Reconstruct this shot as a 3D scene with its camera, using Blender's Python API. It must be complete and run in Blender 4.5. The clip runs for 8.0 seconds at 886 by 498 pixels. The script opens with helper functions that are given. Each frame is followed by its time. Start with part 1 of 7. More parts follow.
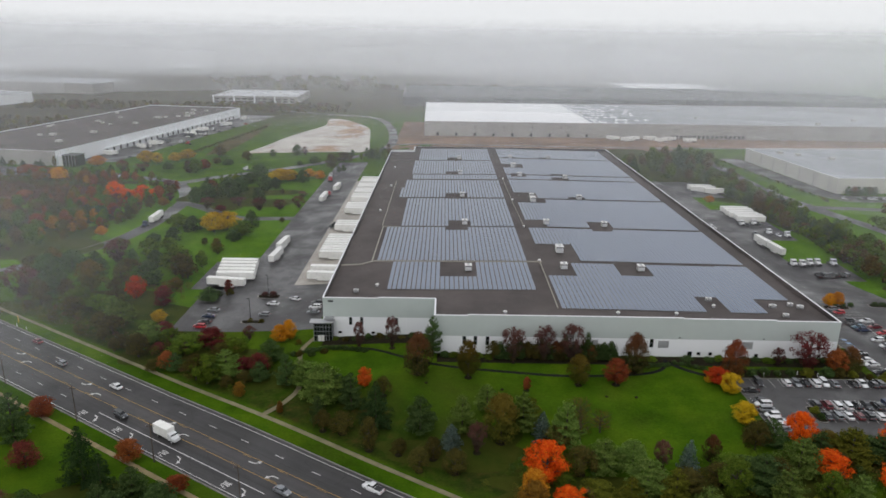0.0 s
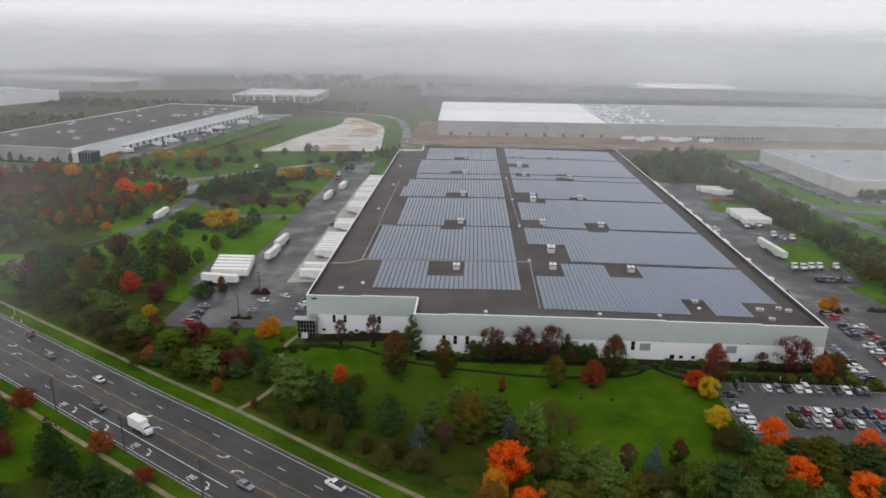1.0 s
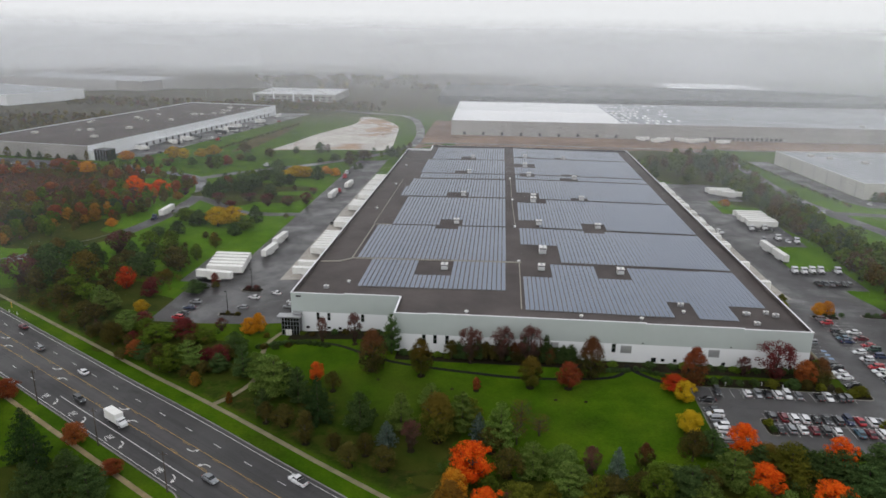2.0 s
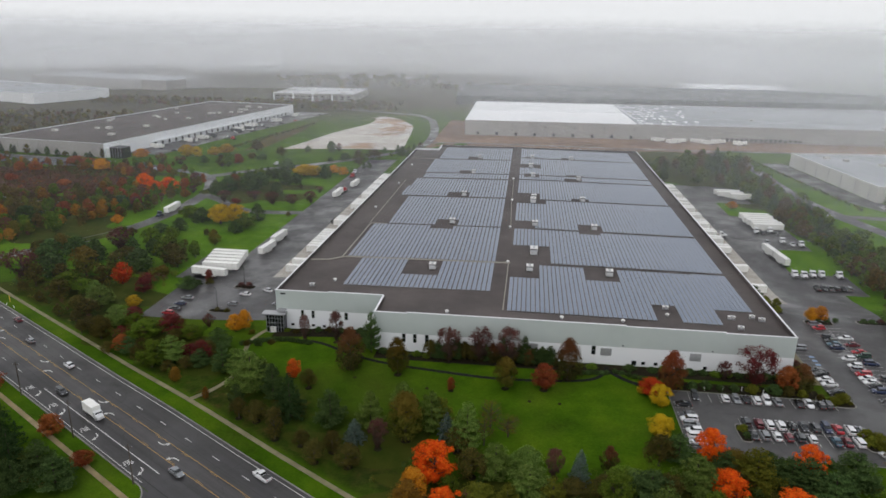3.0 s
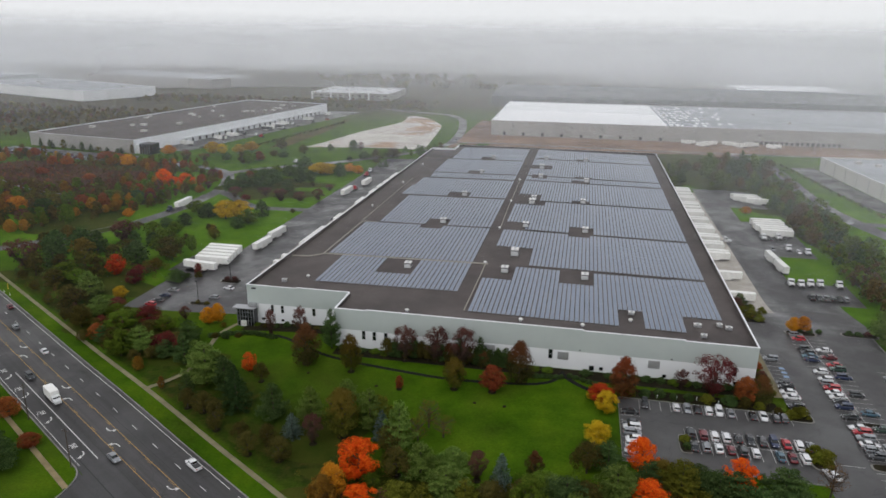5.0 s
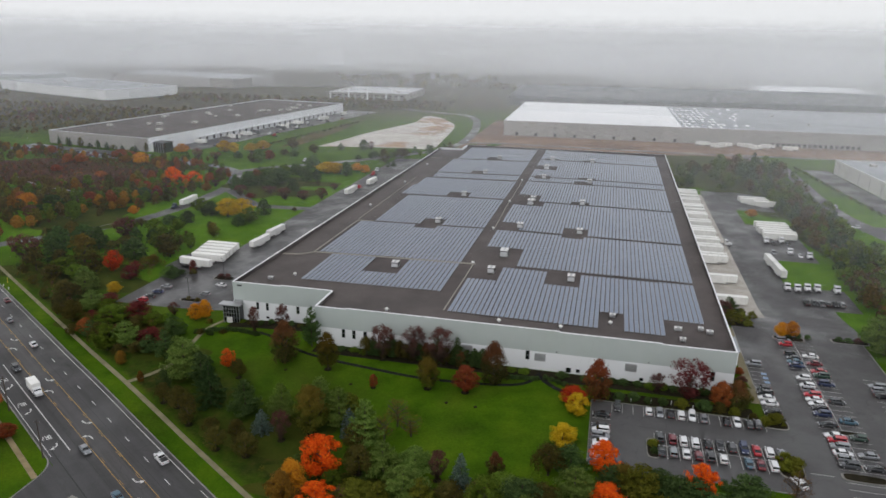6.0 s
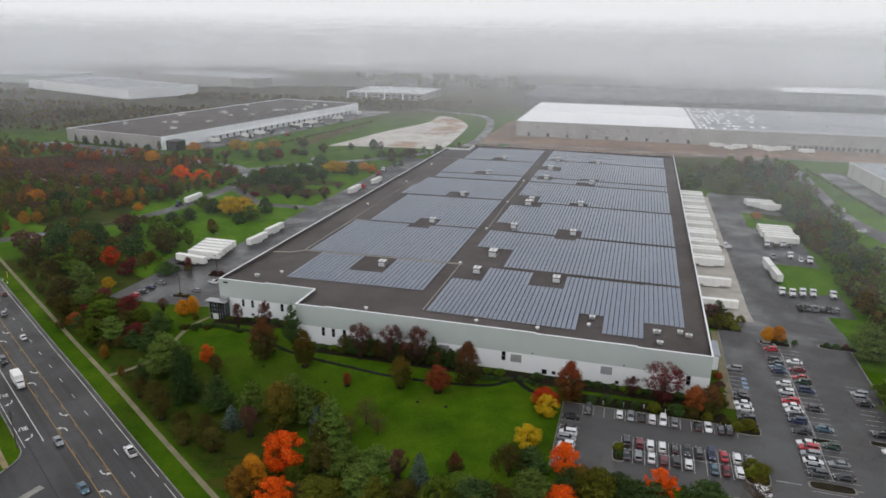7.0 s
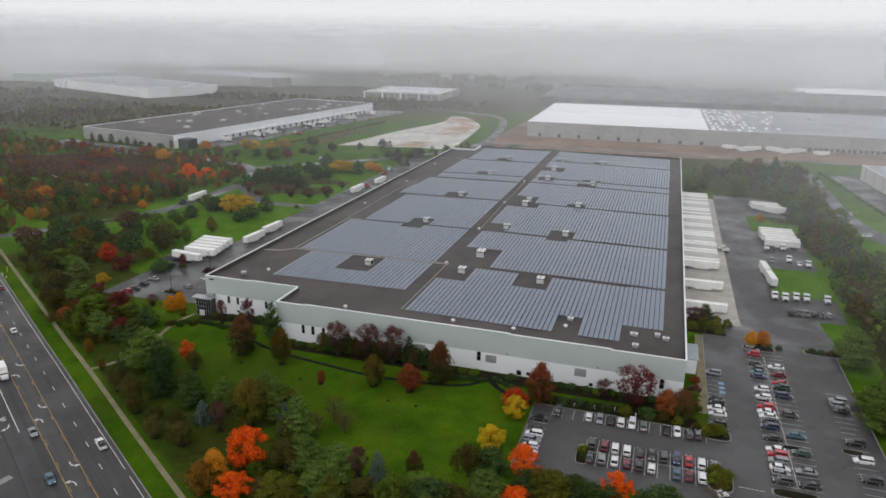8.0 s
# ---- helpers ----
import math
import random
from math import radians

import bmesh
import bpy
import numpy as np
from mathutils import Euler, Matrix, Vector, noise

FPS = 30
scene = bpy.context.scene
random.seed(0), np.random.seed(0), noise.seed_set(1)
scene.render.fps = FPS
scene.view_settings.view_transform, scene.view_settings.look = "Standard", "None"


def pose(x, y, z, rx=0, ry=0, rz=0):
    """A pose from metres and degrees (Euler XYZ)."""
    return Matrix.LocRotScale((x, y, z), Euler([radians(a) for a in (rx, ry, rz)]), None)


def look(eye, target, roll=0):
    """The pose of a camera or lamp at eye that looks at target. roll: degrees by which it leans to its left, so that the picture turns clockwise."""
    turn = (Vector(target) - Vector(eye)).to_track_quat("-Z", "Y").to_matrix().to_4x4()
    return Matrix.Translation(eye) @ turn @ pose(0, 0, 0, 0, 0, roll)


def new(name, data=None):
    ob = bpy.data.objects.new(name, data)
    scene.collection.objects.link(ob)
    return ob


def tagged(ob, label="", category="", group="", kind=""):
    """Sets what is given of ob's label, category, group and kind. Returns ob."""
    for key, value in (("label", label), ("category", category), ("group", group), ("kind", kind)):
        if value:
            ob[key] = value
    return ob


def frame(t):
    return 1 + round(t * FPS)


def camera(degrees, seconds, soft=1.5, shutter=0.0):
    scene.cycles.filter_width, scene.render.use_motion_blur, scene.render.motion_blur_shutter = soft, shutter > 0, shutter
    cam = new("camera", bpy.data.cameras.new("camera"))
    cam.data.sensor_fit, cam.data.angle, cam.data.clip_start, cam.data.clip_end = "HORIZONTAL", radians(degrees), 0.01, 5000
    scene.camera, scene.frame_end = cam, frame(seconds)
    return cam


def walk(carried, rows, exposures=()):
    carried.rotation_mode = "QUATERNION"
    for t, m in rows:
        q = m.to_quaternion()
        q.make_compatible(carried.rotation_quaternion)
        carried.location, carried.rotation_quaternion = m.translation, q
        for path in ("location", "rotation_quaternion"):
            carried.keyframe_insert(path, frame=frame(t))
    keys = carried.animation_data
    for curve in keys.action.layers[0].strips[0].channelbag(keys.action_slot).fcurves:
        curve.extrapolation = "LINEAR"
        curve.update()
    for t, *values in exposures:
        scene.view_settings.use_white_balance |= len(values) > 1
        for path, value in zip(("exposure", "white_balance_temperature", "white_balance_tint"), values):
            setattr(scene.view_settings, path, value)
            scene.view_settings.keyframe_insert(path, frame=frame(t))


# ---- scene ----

# The camera drifts sideways on a gentle arc in front of a large warehouse.
# Rows: seconds, eye x, y, z, heading, tilt, lean.
cam = camera(65.07, 8.0, soft=1.6)
PATH = [
    (0.0, 2.43, -205.18, 98.07, 0.008, -17.298, 0.893),
    (0.5, 9.72, -205.24, 98.17, 1.130, -17.337, 0.884),
    (1.0, 17.02, -205.12, 98.27, 2.258, -17.371, 0.872),
    (1.5, 24.33, -204.84, 98.36, 3.389, -17.402, 0.858),
    (2.0, 31.63, -204.38, 98.44, 4.521, -17.429, 0.842),
    (2.5, 38.94, -203.77, 98.51, 5.654, -17.452, 0.825),
    (3.0, 46.23, -203.01, 98.58, 6.786, -17.473, 0.808),
    (3.5, 53.51, -202.10, 98.64, 7.914, -17.490, 0.791),
    (4.0, 60.78, -201.04, 98.70, 9.037, -17.505, 0.774),
    (4.5, 68.03, -199.85, 98.75, 10.153, -17.517, 0.759),
    (5.0, 75.26, -198.53, 98.81, 11.261, -17.527, 0.745),
    (5.5, 82.46, -197.08, 98.86, 12.358, -17.535, 0.734),
    (6.0, 89.63, -195.51, 98.91, 13.444, -17.542, 0.726),
    (6.5, 96.77, -193.83, 98.96, 14.515, -17.547, 0.722),
    (7.0, 103.87, -192.04, 99.01, 15.571, -17.551, 0.722),
    (7.5, 110.93, -190.14, 99.07, 16.610, -17.555, 0.727),
    (8.0, 117.95, -188.15, 99.13, 17.629, -17.558, 0.738),
]
walk(cam, [(t, pose(x, y, z, 0, 0, yaw) @ pose(0, 0, 0, 90 + tilt) @ pose(0, 0, 0, 0, 0, lean)) for t, x, y, z, yaw, tilt, lean in PATH])
scene.view_settings.exposure = 0.0
scene.cycles.transparent_max_bounces = 24

# ---- light: a low overcast sky with a wide, weak sun behind the cloud ----
world = bpy.data.worlds.new("overcast_sky")
world.use_nodes = True
scene.world = world
wn, wl = world.node_tree.nodes, world.node_tree.links
wn.clear()
w_out = wn.new("ShaderNodeOutputWorld")
w_sky = wn.new("ShaderNodeTexSky")
w_sky.sky_type, w_sky.sun_disc = "NISHITA", False
w_sky.sun_elevation, w_sky.sun_rotation = radians(48), radians(200)
w_sky.dust_density, w_sky.air_density = 3.0, 1.0
w_bg_sky, w_bg_cloud, w_mix = wn.new("ShaderNodeBackground"), wn.new("ShaderNodeBackground"), wn.new("ShaderNodeAddShader")
w_bg_sky.inputs["Strength"].default_value = 0.012
w_co, w_sep, w_ramp, w_noise, w_cmix = (wn.new("ShaderNodeTexCoord"), wn.new("ShaderNodeSeparateXYZ"), wn.new("ShaderNodeValToRGB"),
                                        wn.new("ShaderNodeTexNoise"), wn.new("ShaderNodeMix"))
w_ramp.color_ramp.elements[0].position, w_ramp.color_ramp.elements[0].color = 0.0, (1.12, 1.13, 1.15, 1)
w_ramp.color_ramp.elements[1].position, w_ramp.color_ramp.elements[1].color = 1.0, (0.56, 0.565, 0.60, 1)
w_mid = w_ramp.color_ramp.elements.new(0.10)
w_mid.color = (1.04, 1.045, 1.07, 1)
w_noise.inputs["Scale"].default_value, w_noise.inputs["Detail"].default_value = 5.0, 4.0
w_cmix.data_type, w_cmix.blend_type = "RGBA", "SOFT_LIGHT"
w_cmix.inputs["Factor"].default_value = 0.10
wl.new(w_co.outputs["Generated"], w_sep.inputs[0])
wl.new(w_sep.outputs["Z"], w_ramp.inputs["Fac"])
wl.new(w_co.outputs["Generated"], w_noise.inputs["Vector"])
wl.new(w_ramp.outputs["Color"], w_cmix.inputs["A"])
wl.new(w_noise.outputs["Fac"], w_cmix.inputs["B"])
wl.new(w_cmix.outputs["Result"], w_bg_cloud.inputs["Color"])
w_bg_cloud.inputs["Strength"].default_value = 1.0
wl.new(w_sky.outputs["Color"], w_bg_sky.inputs["Color"])
wl.new(w_bg_sky.outputs[0], w_mix.inputs[0])
wl.new(w_bg_cloud.outputs[0], w_mix.inputs[1])
wl.new(w_mix.outputs[0], w_out.inputs["Surface"])

sun = new("sun", bpy.data.lights.new("sun", "SUN"))
sun.data.energy, sun.data.angle, sun.data.color = 0.5, radians(40), (1.0, 0.96, 0.9)
sun.matrix_world = look((0, 0, 300), (60, 180, 0))


# ---- materials ----
def smooth(a, b, x):
    t = min(1.0, max(0.0, (x - a) / (b - a)))
    return t * t * (3 - 2 * t)


def node_material(name):
    m = bpy.data.materials.new(name)
    m.use_nodes = True
    n, l = m.node_tree.nodes, m.node_tree.links
    return m, n, l, n["Principled BSDF"]


def coords(n, l, scale=1.0, space="Object"):
    if space == "World":
        src = n.new("ShaderNodeNewGeometry").outputs["Position"]
    else:
        src = n.new("ShaderNodeTexCoord").outputs[space]
    mp = n.new("ShaderNodeMapping")
    mp.inputs["Scale"].default_value = scale if isinstance(scale, tuple) else (scale, scale, scale)
    l.new(src, mp.inputs["Vector"])
    return mp.outputs["Vector"]


def noise_fac(n, l, vec, scale, detail=4.0, rough=0.6):
    t = n.new("ShaderNodeTexNoise")
    t.inputs["Scale"].default_value, t.inputs["Detail"].default_value, t.inputs["Roughness"].default_value = scale, detail, rough
    l.new(vec, t.inputs["Vector"])
    return t.outputs["Fac"]


def ramp(n, l, fac, stops):
    r = n.new("ShaderNodeValToRGB")
    e = r.color_ramp.elements
    while len(e) < len(stops):
        e.new(0.5)
    for k, (pos, col) in zip(e, stops):
        k.position, k.color = pos, (*col, 1)
    l.new(fac, r.inputs["Fac"])
    return r.outputs["Color"]


def blend(n, l, fac, a, b, mode="MIX"):
    m = n.new("ShaderNodeMix")
    m.data_type, m.blend_type = "RGBA", mode
    for sock, v in ((m.inputs["Factor"], fac), (m.inputs["A"], a), (m.inputs["B"], b)):
        if isinstance(v, (int, float)):
            sock.default_value = v
        elif isinstance(v, tuple):
            sock.default_value = (*v, 1)
        else:
            l.new(v, sock)
    return m.outputs["Result"]


def bump(n, l, bsdf, fac, strength, distance):
    b = n.new("ShaderNodeBump")
    b.inputs["Strength"].default_value, b.inputs["Distance"].default_value = strength, distance
    l.new(fac, b.inputs["Height"])
    l.new(b.outputs["Normal"], bsdf.inputs["Normal"])


def surface(name, dark, light, scale=0.3, fine=8.0, rough=0.8, metal=0.0, space="World", bumpy=0.02, vary=0.0, spec=0.5, mottle=0.35):
    """Two-scale mottled surface: broad stains between dark and light, fine grain on top."""
    m, n, l, b = node_material(name)
    v = coords(n, l, 1.0, space)
    broad = noise_fac(n, l, v, scale, 5.0)
    grain = noise_fac(n, l, v, fine, 3.0)
    col = ramp(n, l, broad, [(0.32, dark), (0.68, light)])
    col = blend(n, l, mottle, col, ramp(n, l, grain, [(0.3, (0.35, 0.35, 0.35)), (0.7, (0.65, 0.65, 0.65))]), "OVERLAY")
    if vary:
        info = n.new("ShaderNodeObjectInfo")
        hsv = n.new("ShaderNodeHueSaturation")
        mr = n.new("ShaderNodeMapRange")
        mr.inputs["To Min"].default_value, mr.inputs["To Max"].default_value = 1 - vary, 1 + vary
        l.new(info.outputs["Random"], mr.inputs["Value"])
        l.new(mr.outputs["Result"], hsv.inputs["Value"])
        l.new(col, hsv.inputs["Color"])
        col = hsv.outputs["Color"]
    l.new(col, b.inputs["Base Color"])
    b.inputs["Roughness"].default_value, b.inputs["Metallic"].default_value = rough, metal
    b.inputs["Specular IOR Level"].default_value = spec
    if bumpy:
        bump(n, l, b, grain, 0.4, bumpy)
    return m


def plain(name, col, rough=0.5, metal=0.0, spec=0.5, coat=0.0):
    m, n, l, b = node_material(name)
    v = coords(n, l, 1.0, "Object")
    f = noise_fac(n, l, v, 3.0, 3.0)
    lo, hi = tuple(c * 0.86 for c in col), tuple(min(1, c * 1.1) for c in col)
    l.new(ramp(n, l, f, [(0.3, lo), (0.7, hi)]), b.inputs["Base Color"])
    b.inputs["Roughness"].default_value, b.inputs["Metallic"].default_value = rough, metal
    b.inputs["Specular IOR Level"].default_value, b.inputs["Coat Weight"].default_value = spec, coat
    return m


def leaf_material(name, a, b_col, c, autumn=None, top=None):
    """Leaves: each clump takes its own tone between a, b and c; whole trees differ a little."""
    m, n, l, b = node_material(name)
    geo = n.new("ShaderNodeNewGeometry")
    info = n.new("ShaderNodeObjectInfo")
    v = coords(n, l, 1.0, "Object")
    patch = noise_fac(n, l, v, 3.2, 2.0)
    col = ramp(n, l, geo.outputs["Random Per Island"], [(0.0, a), (0.5, b_col), (1.0, c)])
    if autumn:
        col = blend(n, l, ramp(n, l, patch, [(0.54, (0, 0, 0)), (0.66, (1, 1, 1))]), col, autumn)
    if top:
        sep = n.new("ShaderNodeSeparateXYZ")
        l.new(n.new("ShaderNodeTexCoord").outputs["Object"], sep.inputs[0])
        turned = n.new("ShaderNodeMath")
        turned.operation = "MULTIPLY_ADD"
        turned.inputs[1].default_value, turned.inputs[2].default_value = 0.5, -0.25
        l.new(patch, turned.inputs[0])
        both = n.new("ShaderNodeMath")
        both.operation = "ADD"
        l.new(turned.outputs[0], both.inputs[0])
        l.new(sep.outputs["Z"], both.inputs[1])
        col = blend(n, l, ramp(n, l, both.outputs[0], [(0.42, (0, 0, 0)), (0.80, (1, 1, 1))]), col, top)
    hsv = n.new("ShaderNodeHueSaturation")
    mv, mh = n.new("ShaderNodeMapRange"), n.new("ShaderNodeMapRange")
    mv.inputs["To Min"].default_value, mv.inputs["To Max"].default_value = 0.78, 1.22
    mh.inputs["To Min"].default_value, mh.inputs["To Max"].default_value = 0.492, 0.508
    l.new(info.outputs["Random"], mv.inputs["Value"])
    l.new(info.outputs["Random"], mh.inputs["Value"])
    l.new(mv.outputs["Result"], hsv.inputs["Value"])
    l.new(mh.outputs["Result"], hsv.inputs["Hue"])
    l.new(col, hsv.inputs["Color"])
    l.new(hsv.outputs["Color"], b.inputs["Base Color"])
    b.inputs["Roughness"].default_value, b.inputs["Specular IOR Level"].default_value = 0.85, 0.06
    thin, lit = n.new("ShaderNodeBsdfTranslucent"), n.new("ShaderNodeMixShader")
    l.new(hsv.outputs["Color"], thin.inputs["Color"])
    lit.inputs["Fac"].default_value = 0.28
    l.new(b.outputs[0], lit.inputs[1])
    l.new(thin.outputs[0], lit.inputs[2])
    l.new(lit.outputs[0], n["Material Output"].inputs["Surface"])
    return m


def fog_material(name, density, seed, lid=(45, 170), ends=(0.6, 1.0, 3.0)):
    """A thin sheet of drifting fog: white scattering droplets with clear air between, thinner at its lower edge."""
    m, n, l, b = node_material(name)
    n.remove(b)
    out = n["Material Output"]
    d, t, tr = n.new("ShaderNodeBsdfDiffuse"), n.new("ShaderNodeBsdfTranslucent"), n.new("ShaderNodeBsdfTransparent")
    d.inputs["Color"].default_value = t.inputs["Color"].default_value = (0.93, 0.95, 0.98, 1)
    both, veil = n.new("ShaderNodeMixShader"), n.new("ShaderNodeMixShader")
    l.new(d.outputs[0], both.inputs[1])
    l.new(t.outputs[0], both.inputs[2])
    v = coords(n, l, (0.0022, 0.0022, 0.004), "World")
    sep = n.new("ShaderNodeSeparateXYZ")
    l.new(n.new("ShaderNodeNewGeometry").outputs["Position"], sep.inputs[0])
    lump = n.new("ShaderNodeTexNoise")
    lump.noise_dimensions = "4D"
    lump.inputs["W"].default_value, lump.inputs["Scale"].default_value, lump.inputs["Detail"].default_value = seed, 1.0, 5.0
    l.new(v, lump.inputs["Vector"])
    rise = n.new("ShaderNodeMapRange")
    rise.interpolation_type = "SMOOTHSTEP"
    rise.inputs["From Min"].default_value, rise.inputs["From Max"].default_value = lid
    rise.inputs["To Min"].default_value, rise.inputs["To Max"].default_value = density * 1.15, density * 0.06
    l.new(sep.outputs["Z"], rise.inputs["Value"])
    lm = n.new("ShaderNodeMapRange")
    lm.inputs["From Min"].default_value, lm.inputs["From Max"].default_value = 0.3, 0.7
    lm.inputs["To Min"].default_value, lm.inputs["To Max"].default_value = 0.7, 1.3
    l.new(lump.outputs["Fac"], lm.inputs["Value"])
    mul = n.new("ShaderNodeMath")
    mul.operation, mul.use_clamp = "MULTIPLY", True
    l.new(rise.outputs["Result"], mul.inputs[0])
    l.new(lm.outputs["Result"], mul.inputs[1])
    east = n.new("ShaderNodeMapRange")
    east.inputs["From Min"].default_value, east.inputs["From Max"].default_value = -250, 0
    east.inputs["To Min"].default_value, east.inputs["To Max"].default_value = ends[0], ends[1]
    l.new(sep.outputs["X"], east.inputs["Value"])
    more = n.new("ShaderNodeMapRange")
    more.interpolation_type = "SMOOTHSTEP"
    more.inputs["From Min"].default_value, more.inputs["From Max"].default_value = 110, 330
    more.inputs["To Min"].default_value, more.inputs["To Max"].default_value = 1.0, ends[2]
    l.new(sep.outputs["X"], more.inputs["Value"])
    sides = n.new("ShaderNodeMath")
    sides.operation = "MULTIPLY"
    l.new(east.outputs["Result"], sides.inputs[0])
    l.new(more.outputs["Result"], sides.inputs[1])
    thick = n.new("ShaderNodeMath")
    thick.operation, thick.use_clamp = "MULTIPLY", True
    l.new(mul.outputs[0], thick.inputs[0])
    l.new(sides.outputs[0], thick.inputs[1])
    l.new(thick.outputs[0], veil.inputs["Fac"])
    l.new(tr.outputs[0], veil.inputs[1])
    l.new(both.outputs[0], veil.inputs[2])
    l.new(veil.outputs[0], out.inputs["Surface"])
    return m


def grass_material():
    m, n, l, b = node_material("autumn_grass")
    v = coords(n, l, 1.0, "World")
    broad, mid, fine = noise_fac(n, l, v, 0.012, 5.0), noise_fac(n, l, v, 0.07, 6.0, 0.65), noise_fac(n, l, v, 1.6, 4.0)
    col = ramp(n, l, mid, [(0.3, (0.024, 0.056, 0.002)), (0.5, (0.043, 0.091, 0.003)), (0.72, (0.074, 0.121, 0.005))])
    litter = ramp(n, l, broad, [(0.54, (0, 0, 0)), (0.70, (1, 1, 1))])
    col = blend(n, l, blend(n, l, 0.55, (0, 0, 0), litter), col, (0.060, 0.060, 0.012))
    sep = n.new("ShaderNodeSeparateXYZ")
    l.new(n.new("ShaderNodeNewGeometry").outputs["Position"], sep.inputs[0])
    across = n.new("ShaderNodeVectorMath")
    across.operation = "DOT_PRODUCT"
    across.inputs[1].default_value = (0.533, 0.846, 0)
    l.new(v, across.inputs[0])
    worn = []
    for lo_, hi_ in ((-24, -38), (-54, -51)):
        mr = n.new("ShaderNodeMapRange")
        mr.interpolation_type = "SMOOTHSTEP"
        mr.inputs["From Min"].default_value, mr.inputs["From Max"].default_value = lo_, hi_
        l.new(across.outputs["Value"], mr.inputs["Value"])
        worn.append(mr.outputs["Result"])
    thin = blend(n, l, 1.0, blend(n, l, 1.0, worn[0], worn[1], "MULTIPLY"), ramp(n, l, mid, [(0.36, (0.28, 0.28, 0.28)), (0.60, (0.92, 0.92, 0.92))]), "MULTIPLY")
    col = blend(n, l, thin, col, ramp(n, l, noise_fac(n, l, v, 0.35, 5.0), [(0.35, (0.016, 0.028, 0.005)), (0.55, (0.036, 0.040, 0.009)), (0.72, (0.080, 0.042, 0.016))]))
    mown = n.new("ShaderNodeMapRange")
    mown.interpolation_type = "SMOOTHSTEP"
    mown.inputs["From Min"].default_value, mown.inputs["From Max"].default_value, mown.inputs["To Max"].default_value = 20, 80, 0.9
    l.new(sep.outputs["Y"], mown.inputs["Value"])
    rough_cut = n.new("ShaderNodeMapRange")
    rough_cut.interpolation_type = "SMOOTHSTEP"
    rough_cut.inputs["From Min"].default_value, rough_cut.inputs["From Max"].default_value, rough_cut.inputs["To Min"].default_value = 330, 220, 0.2
    l.new(sep.outputs["Y"], rough_cut.inputs["Value"])
    mown_only = n.new("ShaderNodeMath")
    mown_only.operation = "MULTIPLY"
    l.new(mown.outputs["Result"], mown_only.inputs[0])
    l.new(rough_cut.outputs["Result"], mown_only.inputs[1])
    col = blend(n, l, mown_only.outputs[0], col, ramp(n, l, mid, [(0.3, (0.052, 0.122, 0.005)), (0.5, (0.077, 0.160, 0.008)), (0.72, (0.106, 0.182, 0.012))]))
    away = n.new("ShaderNodeMath")
    away.operation = "MULTIPLY_ADD"
    away.inputs[1].default_value = -0.75
    l.new(sep.outputs["X"], away.inputs[0])
    l.new(sep.outputs["Y"], away.inputs[2])
    scrub = n.new("ShaderNodeMapRange")
    scrub.interpolation_type = "SMOOTHSTEP"
    scrub.inputs["From Min"].default_value, scrub.inputs["From Max"].default_value = 640, 900
    l.new(away.outputs[0], scrub.inputs["Value"])
    col = blend(n, l, scrub.outputs["Result"], col, ramp(n, l, mid, [(0.3, (0.040, 0.034, 0.022)), (0.7, (0.085, 0.075, 0.045))]))
    sweep = noise_fac(n, l, coords(n, l, (0.022, 0.045, 0.03), "World"), 1.0, 4.0)
    col = blend(n, l, 0.75, col, ramp(n, l, sweep, [(0.34, (0.39, 0.42, 0.42)), (0.66, (0.58, 0.59, 0.55))]), "OVERLAY")
    col = blend(n, l, 0.5, col, ramp(n, l, fine, [(0.25, (0.3, 0.3, 0.3)), (0.75, (0.7, 0.7, 0.7))]), "OVERLAY")
    l.new(col, b.inputs["Base Color"])
    b.inputs["Roughness"].default_value, b.inputs["Specular IOR Level"].default_value = 0.95, 0.04
    bump(n, l, b, fine, 0.6, 0.15)
    return m


